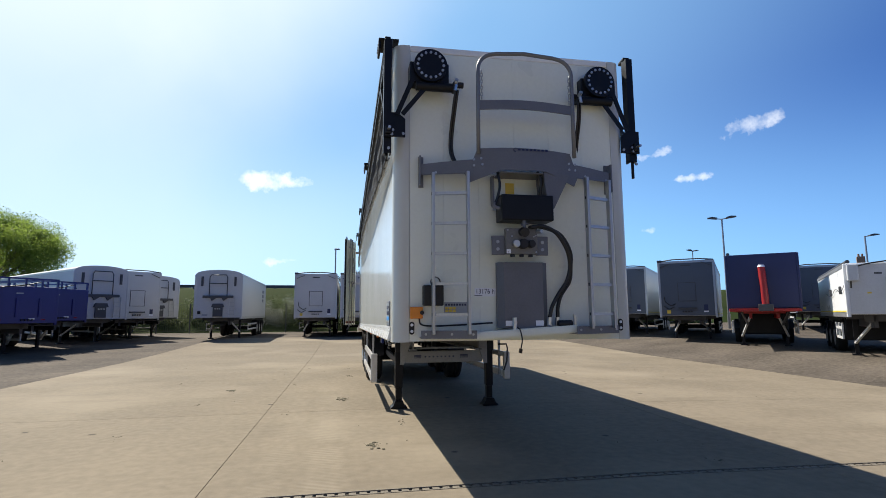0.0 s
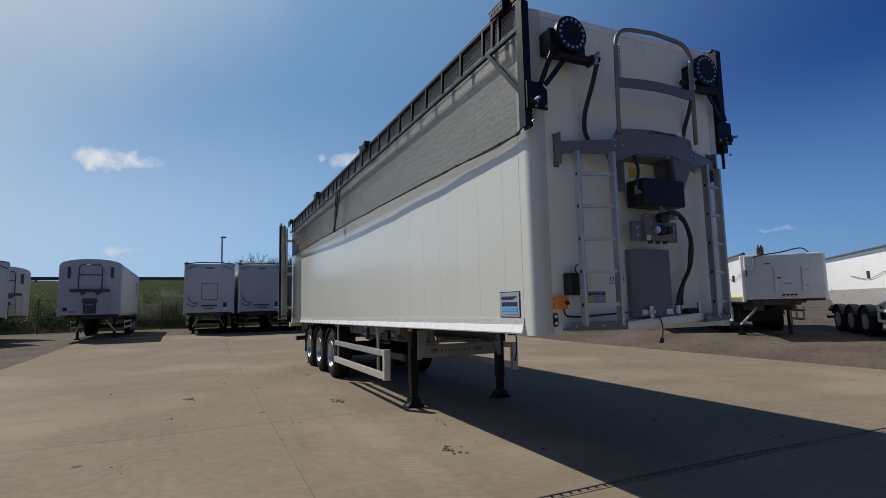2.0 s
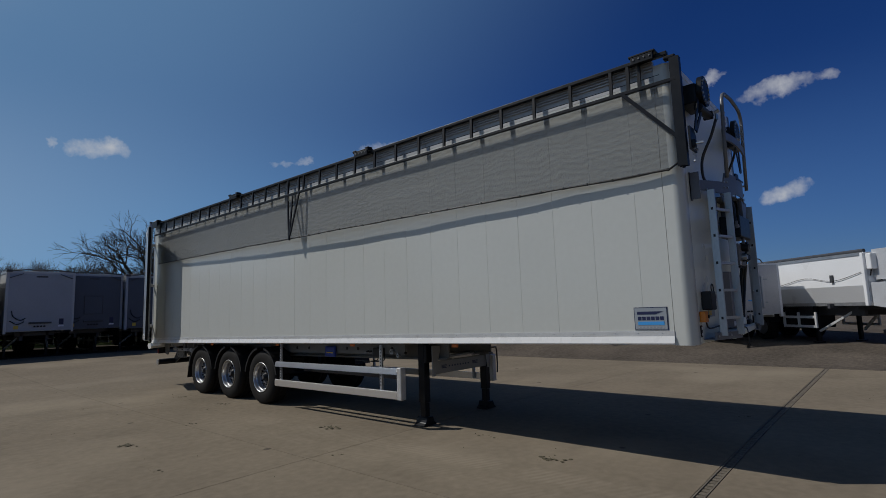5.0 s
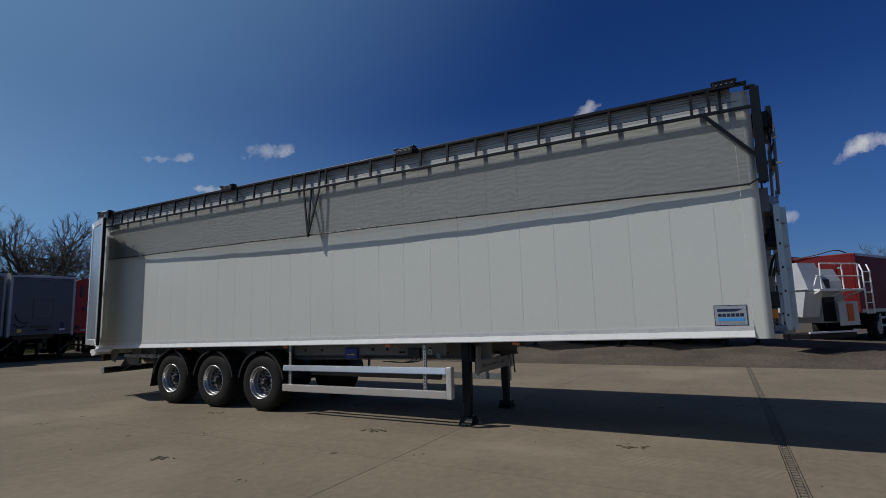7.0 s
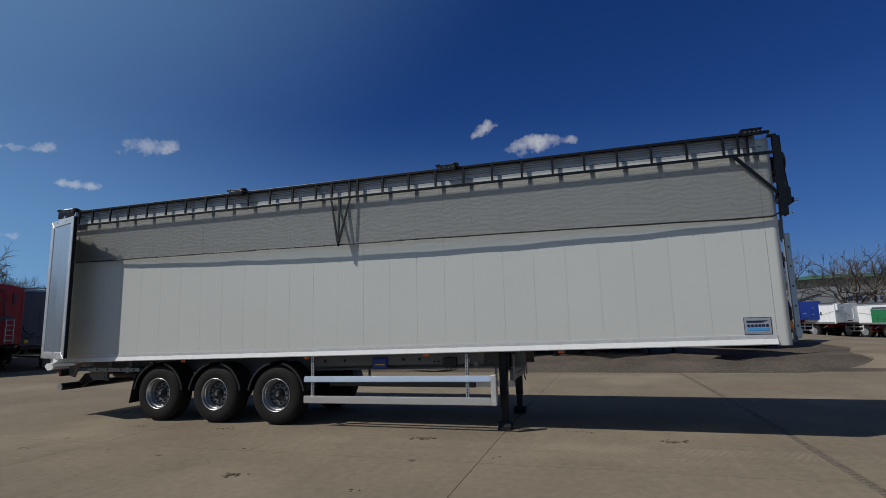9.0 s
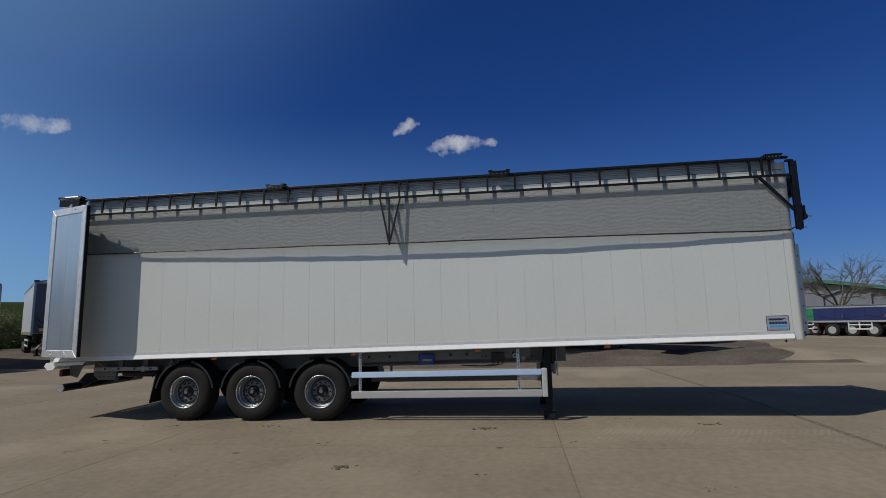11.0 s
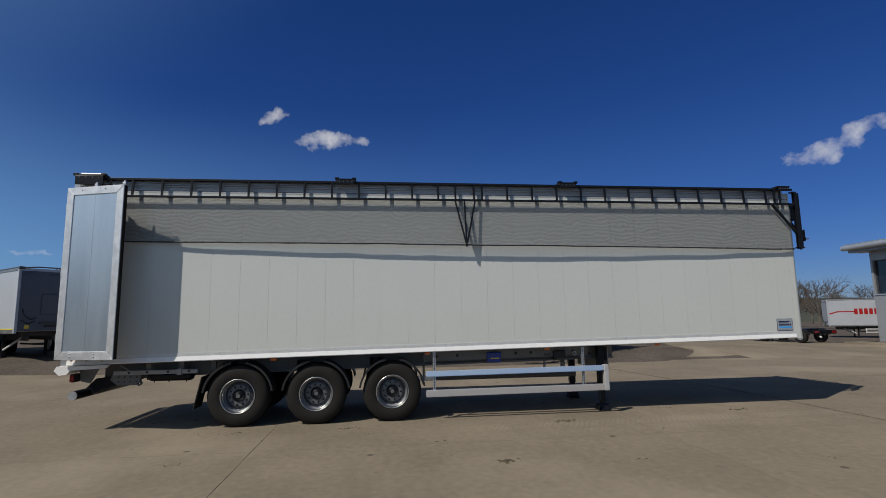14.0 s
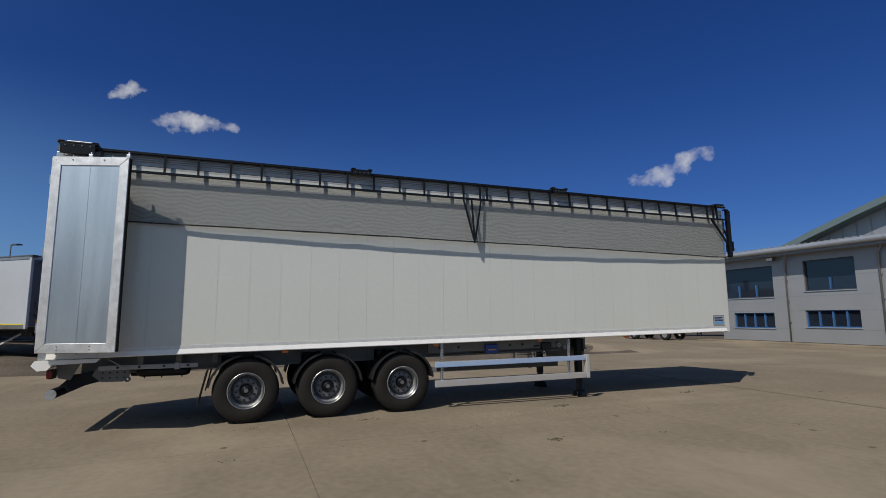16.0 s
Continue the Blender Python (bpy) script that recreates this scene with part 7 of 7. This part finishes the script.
# ---- lorry, curtain trailer, lamps ----
def build_tractor():
    t = thing("tractor_unit", "white lorry tractor unit with open roof fairing, side on", "lorry")
    for x in (-0.5, 0.35):
        part("chassis_beam", box(B(), x, x + 0.15, 0.4, 5.9, 0.75, 1.0), BLACK, t)
    cab = part("cab", prism(B(), [(0.05, 0.55), (0.0, 1.3), (0.12, 2.1), (0.32, 2.85), (1.62, 2.85), (1.66, 0.95), (1.5, 0.95), (1.45, 0.6)], "x", -1.2, 1.2), TIPPER_WHITE, t)
    part("windscreen", prism(B(), [(0.10, 1.95), (0.36, 2.75), (0.33, 2.77), (0.07, 1.97)], "x", -1.08, 1.08), GLASS, cab)
    for s in (-1, 1):
        part("side_window", prism(B(), [(0.30, 1.85), (0.50, 2.65), (1.15, 2.65), (1.15, 1.8)], "x", s * 1.2, s * 1.206), GLASS, cab)
        part("mirror", box(B(), s * 1.28 - 0.05, s * 1.28 + 0.05, -0.02, 0.12, 1.9, 2.5, 0.03), PLASTIC, cab)
        part("step", box(B(), s * 1.15 - 0.05, s * 1.15 + 0.05, 0.25, 0.8, 0.45, 0.85, 0.02), PLASTIC, cab)
        part("fairing_side", prism(B(), [(0.42, 2.86), (0.62, 3.3), (1.0, 3.62), (1.85, 3.7), (1.95, 3.3), (1.6, 2.86)], "x", s * 1.05 - 0.03, s * 1.05 + 0.03), TIPPER_WHITE, cab)
        part("tank", box(B(), s * 1.0 - 0.22, s * 1.0 + 0.22, 2.3, 3.7, 0.5, 1.05, 0.06), GALV, t)
    part("fairing_top", prism(B(), [(0.42, 2.88), (0.62, 3.32), (1.0, 3.64), (1.4, 3.69), (1.4, 3.63), (1.04, 3.57), (0.7, 3.26), (0.52, 2.86)], "x", -1.02, 1.02), TIPPER_WHITE, cab)
    part("rear_window", box(B(), -0.7, 0.7, 1.62, 1.668, 2.0, 2.6), GLASS, cab)
    part("snorkel", box(B(), 0.75, 1.1, 1.72, 2.0, 1.1, 2.9, 0.05), PLASTIC, cab)
    part("catwalk", box(B(), -0.5, 0.5, 2.2, 3.4, 1.02, 1.08, 0.01), DARK_GREY, t)
    part("rear_light_beam", box(B(), -1.15, 1.15, 5.82, 5.9, 0.72, 1.0, 0.02), BLACK, t)
    part("bumper", box(B(), -1.2, 1.2, -0.05, 0.12, 0.35, 0.7, 0.04), TIPPER_WHITE, cab)
    part("fifth_wheel", box(B(), -0.45, 0.45, 4.2, 5.0, 1.02, 1.12, 0.03), BLACK, t)
    add_wheels(t, 2.45, [1.3, 4.7], 0.52)
    for s in (-1, 1):
        arc = [radians(10 + 160 * i / 8) for i in range(9)]
        out = [(4.7 + 0.62 * math.cos(a), 0.52 + 0.62 * math.sin(a)) for a in arc] + [(4.7 + 0.59 * math.cos(a), 0.52 + 0.59 * math.sin(a)) for a in reversed(arc)]
        part("mudguard", prism(B(), out, "x", s * 1.0 - 0.2, s * 1.0 + 0.2), PLASTIC, t)
        part("tail_lamp", box(B(), s * 0.9 - 0.2, s * 0.9 + 0.2, 5.9, 5.96, 0.8, 0.95), RED_LENS, t)
        part("air_coil", tube(B(), curve_points([(s * 0.3, 2.06, 2.0), (s * 0.35, 2.3, 1.5), (s * 0.2, 2.5, 1.3), (s * 0.25, 2.8, 1.2)], 5), 0.03, 6), HOSE, t)
    return t


tractor = build_tractor()
tractor.matrix_basis = pose(26.95, -14.95, ground_z(24, -14.6), 0, 0, 99)
tractor.scale = (0.86, 0.86, 0.86)


def grit_bin(x, y):
    """A yellow plastic bin with a sloping lid."""
    z = ground_z(x, y)
    t = thing("grit_bin", "bright yellow plastic grit bin on the apron", "bin")
    part("body", box(B(), -0.28, 0.28, -0.22, 0.22, 0.0, 0.46, 0.03), BIN_YELLOW, t)
    part("lid", prism(B(), [(-0.25, 0.462), (0.25, 0.462), (0.25, 0.60), (-0.25, 0.53)], "x", -0.30, 0.30), BIN_YELLOW, t)
    t.matrix_basis = pose(x, y, z, 0, 0, 30)


BIN_YELLOW = mat("yellow plastic", (0.72, 0.55, 0.02), 0.45, vary=0.06, scale=6)
grit_bin(31.0, -17.6)

curtain = flat_trailer("curtain_trailer", "silver curtain-sided trailer with red lettering bars", SILVER, length=12.5, hatch=False)
for k in range(9):
    part("red_bar", box(B(), 1.252, 1.256, 2.3 + 0.42 * k, 2.6 + 0.42 * k, 2.4, 3.0), RED, curtain)
    if k < 6:
        part("grey_bar", box(B(), 1.252, 1.256, 4.3 + 0.3 * k, 4.52 + 0.3 * k, 2.12, 2.26), DARK_GREY, curtain)
part("red_line", prism(B(), [(0.15, 2.40), (0.9, 2.64), (2.4, 2.64), (2.4, 2.75), (0.85, 2.75), (0.15, 2.52)], "x", 1.252, 1.256), RED, curtain)
curtain.matrix_basis = pose(34.4, -27.6, ground_z(30, -32), 0, 0, 147)
curtain.scale = (0.86, 0.86, 0.86)


def street_lamp(heads, height):
    lamp = thing("street_lamp", "grey steel yard lamp post with flat lamp heads" if heads == 2 else "grey steel yard lamp post with one lamp head", "street lamp", "yard lamps")
    part("pole", rod(B(), (0, 0, 0), (0, 0, height), 0.09, 12, 0.055), LAMP_STEEL, lamp)
    part("base", rod(B(), (0, 0, 0), (0, 0, 1.1), 0.11, 12), LAMP_STEEL, lamp)
    for s in ((-1, 1) if heads == 2 else (1,)):
        arm = part("arm", rod(B(), (0, 0, height - 0.05), (s * 0.35, 0, height + 0.02), 0.035, 8), LAMP_STEEL, lamp)
        bm = prism(B(), [(s * 0.30, height - 0.03), (s * 0.95, height + 0.06), (s * 0.95, height + 0.12), (s * 0.6, height + 0.16), (s * 0.30, height + 0.08)], "y", -0.17, 0.17)
        head = part("lamp_head", bm, DARK_GREY, arm)
    return lamp


twin = street_lamp(2, 8.1)
twin.matrix_basis = pose(26.7, 33.5, 0.4, 0, 0, -35)
for x, y, yaw in ((26.7, -2.85, 140), (57.5, -38.8, 40), (39.06, 53.7, 20)):
    copy_thing(twin, pose(x, y, ground_z(x, y), 0, 0, yaw))
single = street_lamp(1, 7.0)
single.matrix_basis = pose(-1.5, 45.0, 0.15, 0, 0, 80)
copy_thing(single, pose(39.0, 33.3, 0.45, 0, 0, -20))

# ---- houses beyond the tippers ----
BRICK = mat("brown brick", (0.24, 0.15, 0.10), 0.8, vary=0.15, scale=2, fine=12)
TILE = mat("roof tile", (0.13, 0.10, 0.085), 0.7, vary=0.15, scale=2, fine=8)


def house(x, y, yaw):
    h = thing("house", "brown brick house with chimneys beyond the yard", "house")
    part("wall", box(B(), -6, 6, -4, 4, 0, 5.2), BRICK, h)
    part("roof", prism(B(), [(-4.4, 5.1), (4.4, 5.1), (0, 7.9)], "x", -6.2, 6.2), TILE, h)
    for cx in (-4.5, 4.2):
        c = part("chimney", box(B(), cx, cx + 0.9, -0.4, 0.4, 7.2, 9.6, 0.02), BRICK, h)
        for k in range(2):
            part("chimney_pot", rod(B(), (cx + 0.25 + 0.4 * k, 0, 9.6), (cx + 0.25 + 0.4 * k, 0, 10.0), 0.12, 10), BRICK, c)
    for cx in (-4, 0, 3):
        w = part("window", box(B(), cx, cx + 1.1, -4.02, -3.98, 3.2, 4.5), GLASS, h)
        part("sill", box(B(), cx - 0.1, cx + 1.2, -4.1, -3.98, 3.1, 3.19), CLAD, w)
    h.matrix_basis = pose(x, y, -0.5, 0, 0, yaw)


house(71.3, 55.9, -45)

# ---- planting ----
def leafy(m, amount):
    """Lets light shine through the leaves."""
    nt = m.node_tree
    N, L = nt.nodes.new, nt.links.new
    thin, mix, p = N("ShaderNodeBsdfTranslucent"), N("ShaderNodeMixShader"), nt.nodes["Principled BSDF"]
    L(p.inputs["Base Color"].links[0].from_socket, thin.inputs["Color"])
    mix.inputs[0].default_value = amount
    L(p.outputs[0], mix.inputs[1])
    L(thin.outputs[0], mix.inputs[2])
    L(mix.outputs[0], nt.nodes["Material Output"].inputs["Surface"])
    return m


LEAF = mat("spring leaves", (0.30, 0.38, 0.075), 0.6, vary=0.3, scale=0.8, fine=20, tint=(0.12, 0.19, 0.03))
HEDGE = mat("hedge leaves", (0.13, 0.155, 0.06), 0.65, vary=0.3, scale=0.8, fine=12, tint=(0.065, 0.085, 0.032))
leafy(LEAF, 0.55)
leafy(HEDGE, 0.35)
BLOSSOM = mat("white blossom", (0.50, 0.50, 0.40), 0.7, vary=0.15, scale=2)
BARK = mat("grey bark", (0.13, 0.105, 0.085), 0.85, vary=0.2, scale=5, fine=40)
TWIG = mat("bare twigs", (0.10, 0.082, 0.066), 0.85, vary=0.2, scale=5)
FIELD = mat("rough grass", (0.026, 0.042, 0.013), 0.95, vary=0.35, scale=0.4, fine=3.5, tint=(0.038, 0.046, 0.016), spec=0.04)
HILL = mat("far wooded slope", (0.034, 0.038, 0.028), 0.85, vary=0.3, scale=0.05, fine=0.6, tint=(0.036, 0.038, 0.03))


def leaf_cloud(spots, count, size, rng):
    """Many small leaf quads strewn in round clumps (x, y, z, radius)."""
    spots = np.array(spots)
    share = spots[:, 3] ** 2
    pick = spots[rng.choice(len(spots), count, p=share / share.sum())]

    def ways():
        d = rng.normal(size=(count, 3))
        return d / np.linalg.norm(d, axis=1)[:, None]

    c = pick[:, :3] + ways() * (pick[:, 3] * rng.random(count) ** 0.45)[:, None]
    u = ways()
    v = np.cross(u, ways())
    v /= np.maximum(1e-6, np.linalg.norm(v, axis=1))[:, None]
    s = (size * (0.6 + 0.8 * rng.random(count)))[:, None]
    pos = np.stack((c - u * s, c - v * s * 0.6, c + u * s, c + v * s * 0.6), 1).reshape(-1, 3)
    data = bpy.data.meshes.new("leaves")
    data.from_pydata(pos.tolist(), [], np.arange(count * 4).reshape(-1, 4).tolist())
    return data


def branches(out, start, way, length, r, depth, rng, tips):
    """Tapered limbs that fork into twigs; out holds the corners and faces."""
    end = start + way * length
    mid = start + way * length * 0.5 + Vector(rng.normal(size=3)) * length * 0.06
    sides = 5 if depth > 2 else 3
    for a, b, ra, rb in ((start, mid, r, r * 0.82), (mid, end, r * 0.82, r * 0.64)):
        d = (b - a).normalized()
        u = d.orthogonal().normalized()
        v = d.cross(u)
        base = len(out[0])
        for c, rr in ((a, ra), (b, rb)):
            out[0].extend((c + (u * math.cos(k * math.tau / sides) + v * math.sin(k * math.tau / sides)) * rr)[:] for k in range(sides))
        out[1].extend((base + k, base + (k + 1) % sides, base + sides + (k + 1) % sides, base + sides + k) for k in range(sides))
    if depth == 0:
        tips.append(end)
        return
    for k in range(3 if depth > 1 else 4):
        d = (way + Vector(rng.normal(size=3)) * 0.50 + Vector((0, 0, 0.12))).normalized()
        branches(out, start + way * length * (0.5 + 0.5 * rng.random()), d, length * (0.60 + 0.2 * rng.random()), r * 0.60, depth - 1, rng, tips)


def limb_mesh(out, material, high=0.0):
    """The limbs as one mesh; high: the height that the topmost twig shall reach."""
    pts = np.array(out[0])
    if high:
        pts *= high / pts[:, 2].max()
    data = bpy.data.meshes.new("limbs")
    data.from_pydata(pts.tolist(), [], out[1])
    data.materials.append(material)
    return data


def bare_tree(seed, height, forks=5):
    rng = np.random.default_rng(seed)
    t = thing("bare_tree", "bare grey tree with fine twigs", "tree", "bare trees")
    tips = []
    bm = B()
    rod(bm, (0, 0, 0), (0, 0, height * 0.22), height * 0.022, 8, height * 0.018)
    part("trunk", bm, BARK, t)
    out = ([], [])
    for k in range(6):
        d = Vector((math.cos(k * 1.05 + seed), math.sin(k * 1.05 + seed), 0.75 + 0.7 * rng.random())).normalized()
        branches(out, Vector((0, 0, height * (0.15 + 0.05 * k / 5))), d, height * 0.28, height * 0.011, forks, rng, tips)
    crown = new("crown", limb_mesh(out, TWIG, height))
    crown.parent = t
    return t


def green_tree(x, y, height):
    rng = np.random.default_rng(5)
    t = thing("leafy_tree", "broad tree in fresh spring leaf", "tree")
    tips = []
    bm = B()
    rod(bm, (0, 0, 0), (0, 0, height * 0.25), 0.35, 10, 0.27)
    part("trunk", bm, BARK, t)
    out = ([], [])
    for k in range(7):
        d = Vector((math.cos(k * 0.9), math.sin(k * 0.9), 0.8 + 0.5 * rng.random())).normalized()
        branches(out, Vector((0, 0, height * (0.2 + 0.02 * k))), d, height * 0.29, 0.13, 3, rng, tips)
    limbs = new("limbs", limb_mesh(out, BARK))
    limbs.parent = t
    spots = [(p.x, p.y, p.z, 0.7 + 0.7 * rng.random()) for p in tips]
    data = leaf_cloud(spots, 150000, 0.068, rng)
    data.materials.append(LEAF)
    crown = new("crown", data)
    crown.parent = t
    t.matrix_basis = pose(x, y, 0.1)


green_tree(-29.5, 47.0, 12.0)
trees = [bare_tree(k, 10.0, 4 if k == 1 else 5) for k in range(3)]
spots = [(15.1, 59.4, 1.2), (21.5, 64.0, 0.85), (25.0, 60.0, 0.75), (6.0, 72.0, 0.85), (9.5, 74.0, 0.9), (13.0, 71.0, 0.85), (1.5, 76.0, 0.8), (29.0, 62.0, 0.8),
         (58.0, -38.0, 0.68), (64.0, -41.0, 0.75), (57.0, -48.0, 0.72), (66.0, -55.0, 0.75), (54.0, -54.0, 0.6), (50.0, -38.0, 0.45), (52.0, -44.0, 0.5), (62.0, -20.0, 0.9), (66.0, -24.0, 1.0), (70.0, -14.0, 1.0), (60.0, -29.0, 0.9), (56.0, 20.0, 0.8),
         (3.2, 69.0, 0.82), (5.0, 70.5, 0.86), (7.2, 68.5, 0.82), (9.0, 70.0, 0.88), (11.2, 69.0, 0.85), (13.4, 68.0, 0.84), (15.2, 66.0, 0.8), (17.0, 58.5, 1.12), (18.6, 60.0, 1.0)]
for k, (x, y, s) in enumerate(spots):
    m = pose(x, y, 0.0, 0, 0, 47 * k) @ Matrix.Diagonal((s, s, s, 1))
    if k < 3:
        trees[k].matrix_basis = m
    else:
        made = copy_thing(trees[1 if y < 0 else k % 3], pose(x, y, 0.0, 0, 0, 47 * k))
        made.scale = (s, s, s)


def build_bank():
    """Grass bank with a hedge behind the parked row."""
    bm = B()
    xs = [-60 + 3 * i for i in range(45)]
    rows = []
    for x in xs:
        rows.append([bm.verts.new((x, y + 0.6 * noise.noise((x * 0.2, y, 1)), z + (0.25 * noise.noise((x * 0.3, y, 5)) if z > 0.3 else 0))) for y, z in ((46, -0.1), (48, 0.5), (51, 2.0), (55, 4.1), (58, 4.5), (66, 4.5), (80, 2.0), (100, -0.3))])
    for a, b in zip(rows, rows[1:]):
        for i in range(6):
            bm.faces.new([a[i], b[i], b[i + 1], a[i + 1]]).smooth = True
    solid("bank", bm, FIELD, "grassy bank behind the parked trailers", "bank", kind="structure")
    rng = np.random.default_rng(11)
    spots = []
    for k in range(150):
        x = -58 + 0.62 * k + rng.random()
        for j in range(2):
            spots.append((x, 48.0 + 2.2 * rng.random(), 0.9 + j * 1.0 + 0.6 * rng.random(), 0.75 + 0.45 * rng.random()))
    data = leaf_cloud(spots, 170000, 0.060, rng)
    data.materials.append(HEDGE)
    tagged(new("hedge", data), "dense green hedge along the yard's edge", "hedge", kind="stuff")
    spots = [(-9.5 + 7.5 * rng.random(), 47.5 + 1.5 * rng.random(), 1.0 + 2.0 * rng.random(), 0.5 + 0.4 * rng.random()) for _ in range(26)]
    data = leaf_cloud(spots, 9000, 0.035, rng)
    data.materials.append(BLOSSOM)
    tagged(new("blossom_bush", data), "bush covered in white spring blossom", "bush", kind="stuff")
    # roadside barrier along the top of the bank
    barrier = thing("crash_barrier", "dark steel roadside barrier along the bank's top", "barrier")
    rail = mesh_of("barrier_rail", prism(B(), [(57.0, 0.0), (57.06, 0.05), (57.02, 0.15), (57.06, 0.25), (57.0, 0.30), (56.96, 0.30), (56.96, 0.0)], "x", 0, 4.0), DARK_GREY)
    stake = mesh_of("barrier_post", box(B(), -0.06, 0.06, 57.0, 57.1, -0.9, 0.30), DARK_GREY)
    for k in range(18):
        x = -62 + 4.0 * k
        piece("barrier_rail", rail, barrier, Matrix.Translation((x, 0, 4.42)))
        piece("barrier_post", stake, barrier, Matrix.Translation((x + 2, 0, 4.42)))
    # mesh fence in front of it
    fence = thing("fence", "dark green wire fence with steel posts", "fence")
    post = mesh_of("post", box(B(), -0.04, 0.04, -0.04, 0.04, 0, 2.4), DARK_GREY)
    wire = mesh_of("rail", box(B(), 0, 2.5, -0.012, 0.012, -0.012, 0.012), DARK_GREY)
    upright = mesh_of("picket", box(B(), -0.006, 0.006, -0.006, 0.006, 0.1, 2.3), DARK_GREY)
    for k in range(26):
        x = -38 + 2.5 * k
        piece("post", post, fence, Matrix.Translation((x, 45.6, 0.15)))
        for z in (0.2, 1.2, 2.3):
            piece("rail", wire, fence, Matrix.Translation((x, 45.6, z + 0.15)))
    for k in range(280):
        piece("picket", upright, fence, Matrix.Translation((-26 + 0.16 * k, 45.6, 0.15)))
    # far slopes
    for x0, y0, x1, y1, h in ((60, -140, 190, -40, 8), (120, -60, 230, 60, 8), (60, 120, 220, 70, 7), (-120, 160, 80, 170, 8)):
        bm = B()
        rows = []
        for k in range(41):
            t = k / 40
            x, y = x0 + (x1 - x0) * t, y0 + (y1 - y0) * t
            n = Vector((y1 - y0, x0 - x1, 0)).normalized()
            if n.dot(Vector((x, y, 0))) < 0:
                n = -n
            zz = h * (0.75 + 0.4 * noise.noise((x * 0.03, y * 0.03, 2))) + 0.8 * noise.noise((x * 0.3, y * 0.3, 7))
            rows.append([bm.verts.new((x + n.x * d, y + n.y * d, z)) for d, z in ((0, -0.5), (8, zz * 0.55), (30, zz), (90, zz * 1.1), (160, -1.0))])
        for a, b in zip(rows, rows[1:]):
            for i in range(4):
                bm.faces.new([a[i], b[i], b[i + 1], a[i + 1]]).smooth = True
        solid("backdrop", bm, HILL, "dark wooded slope on the horizon", "hill", kind="structure")


build_bank()
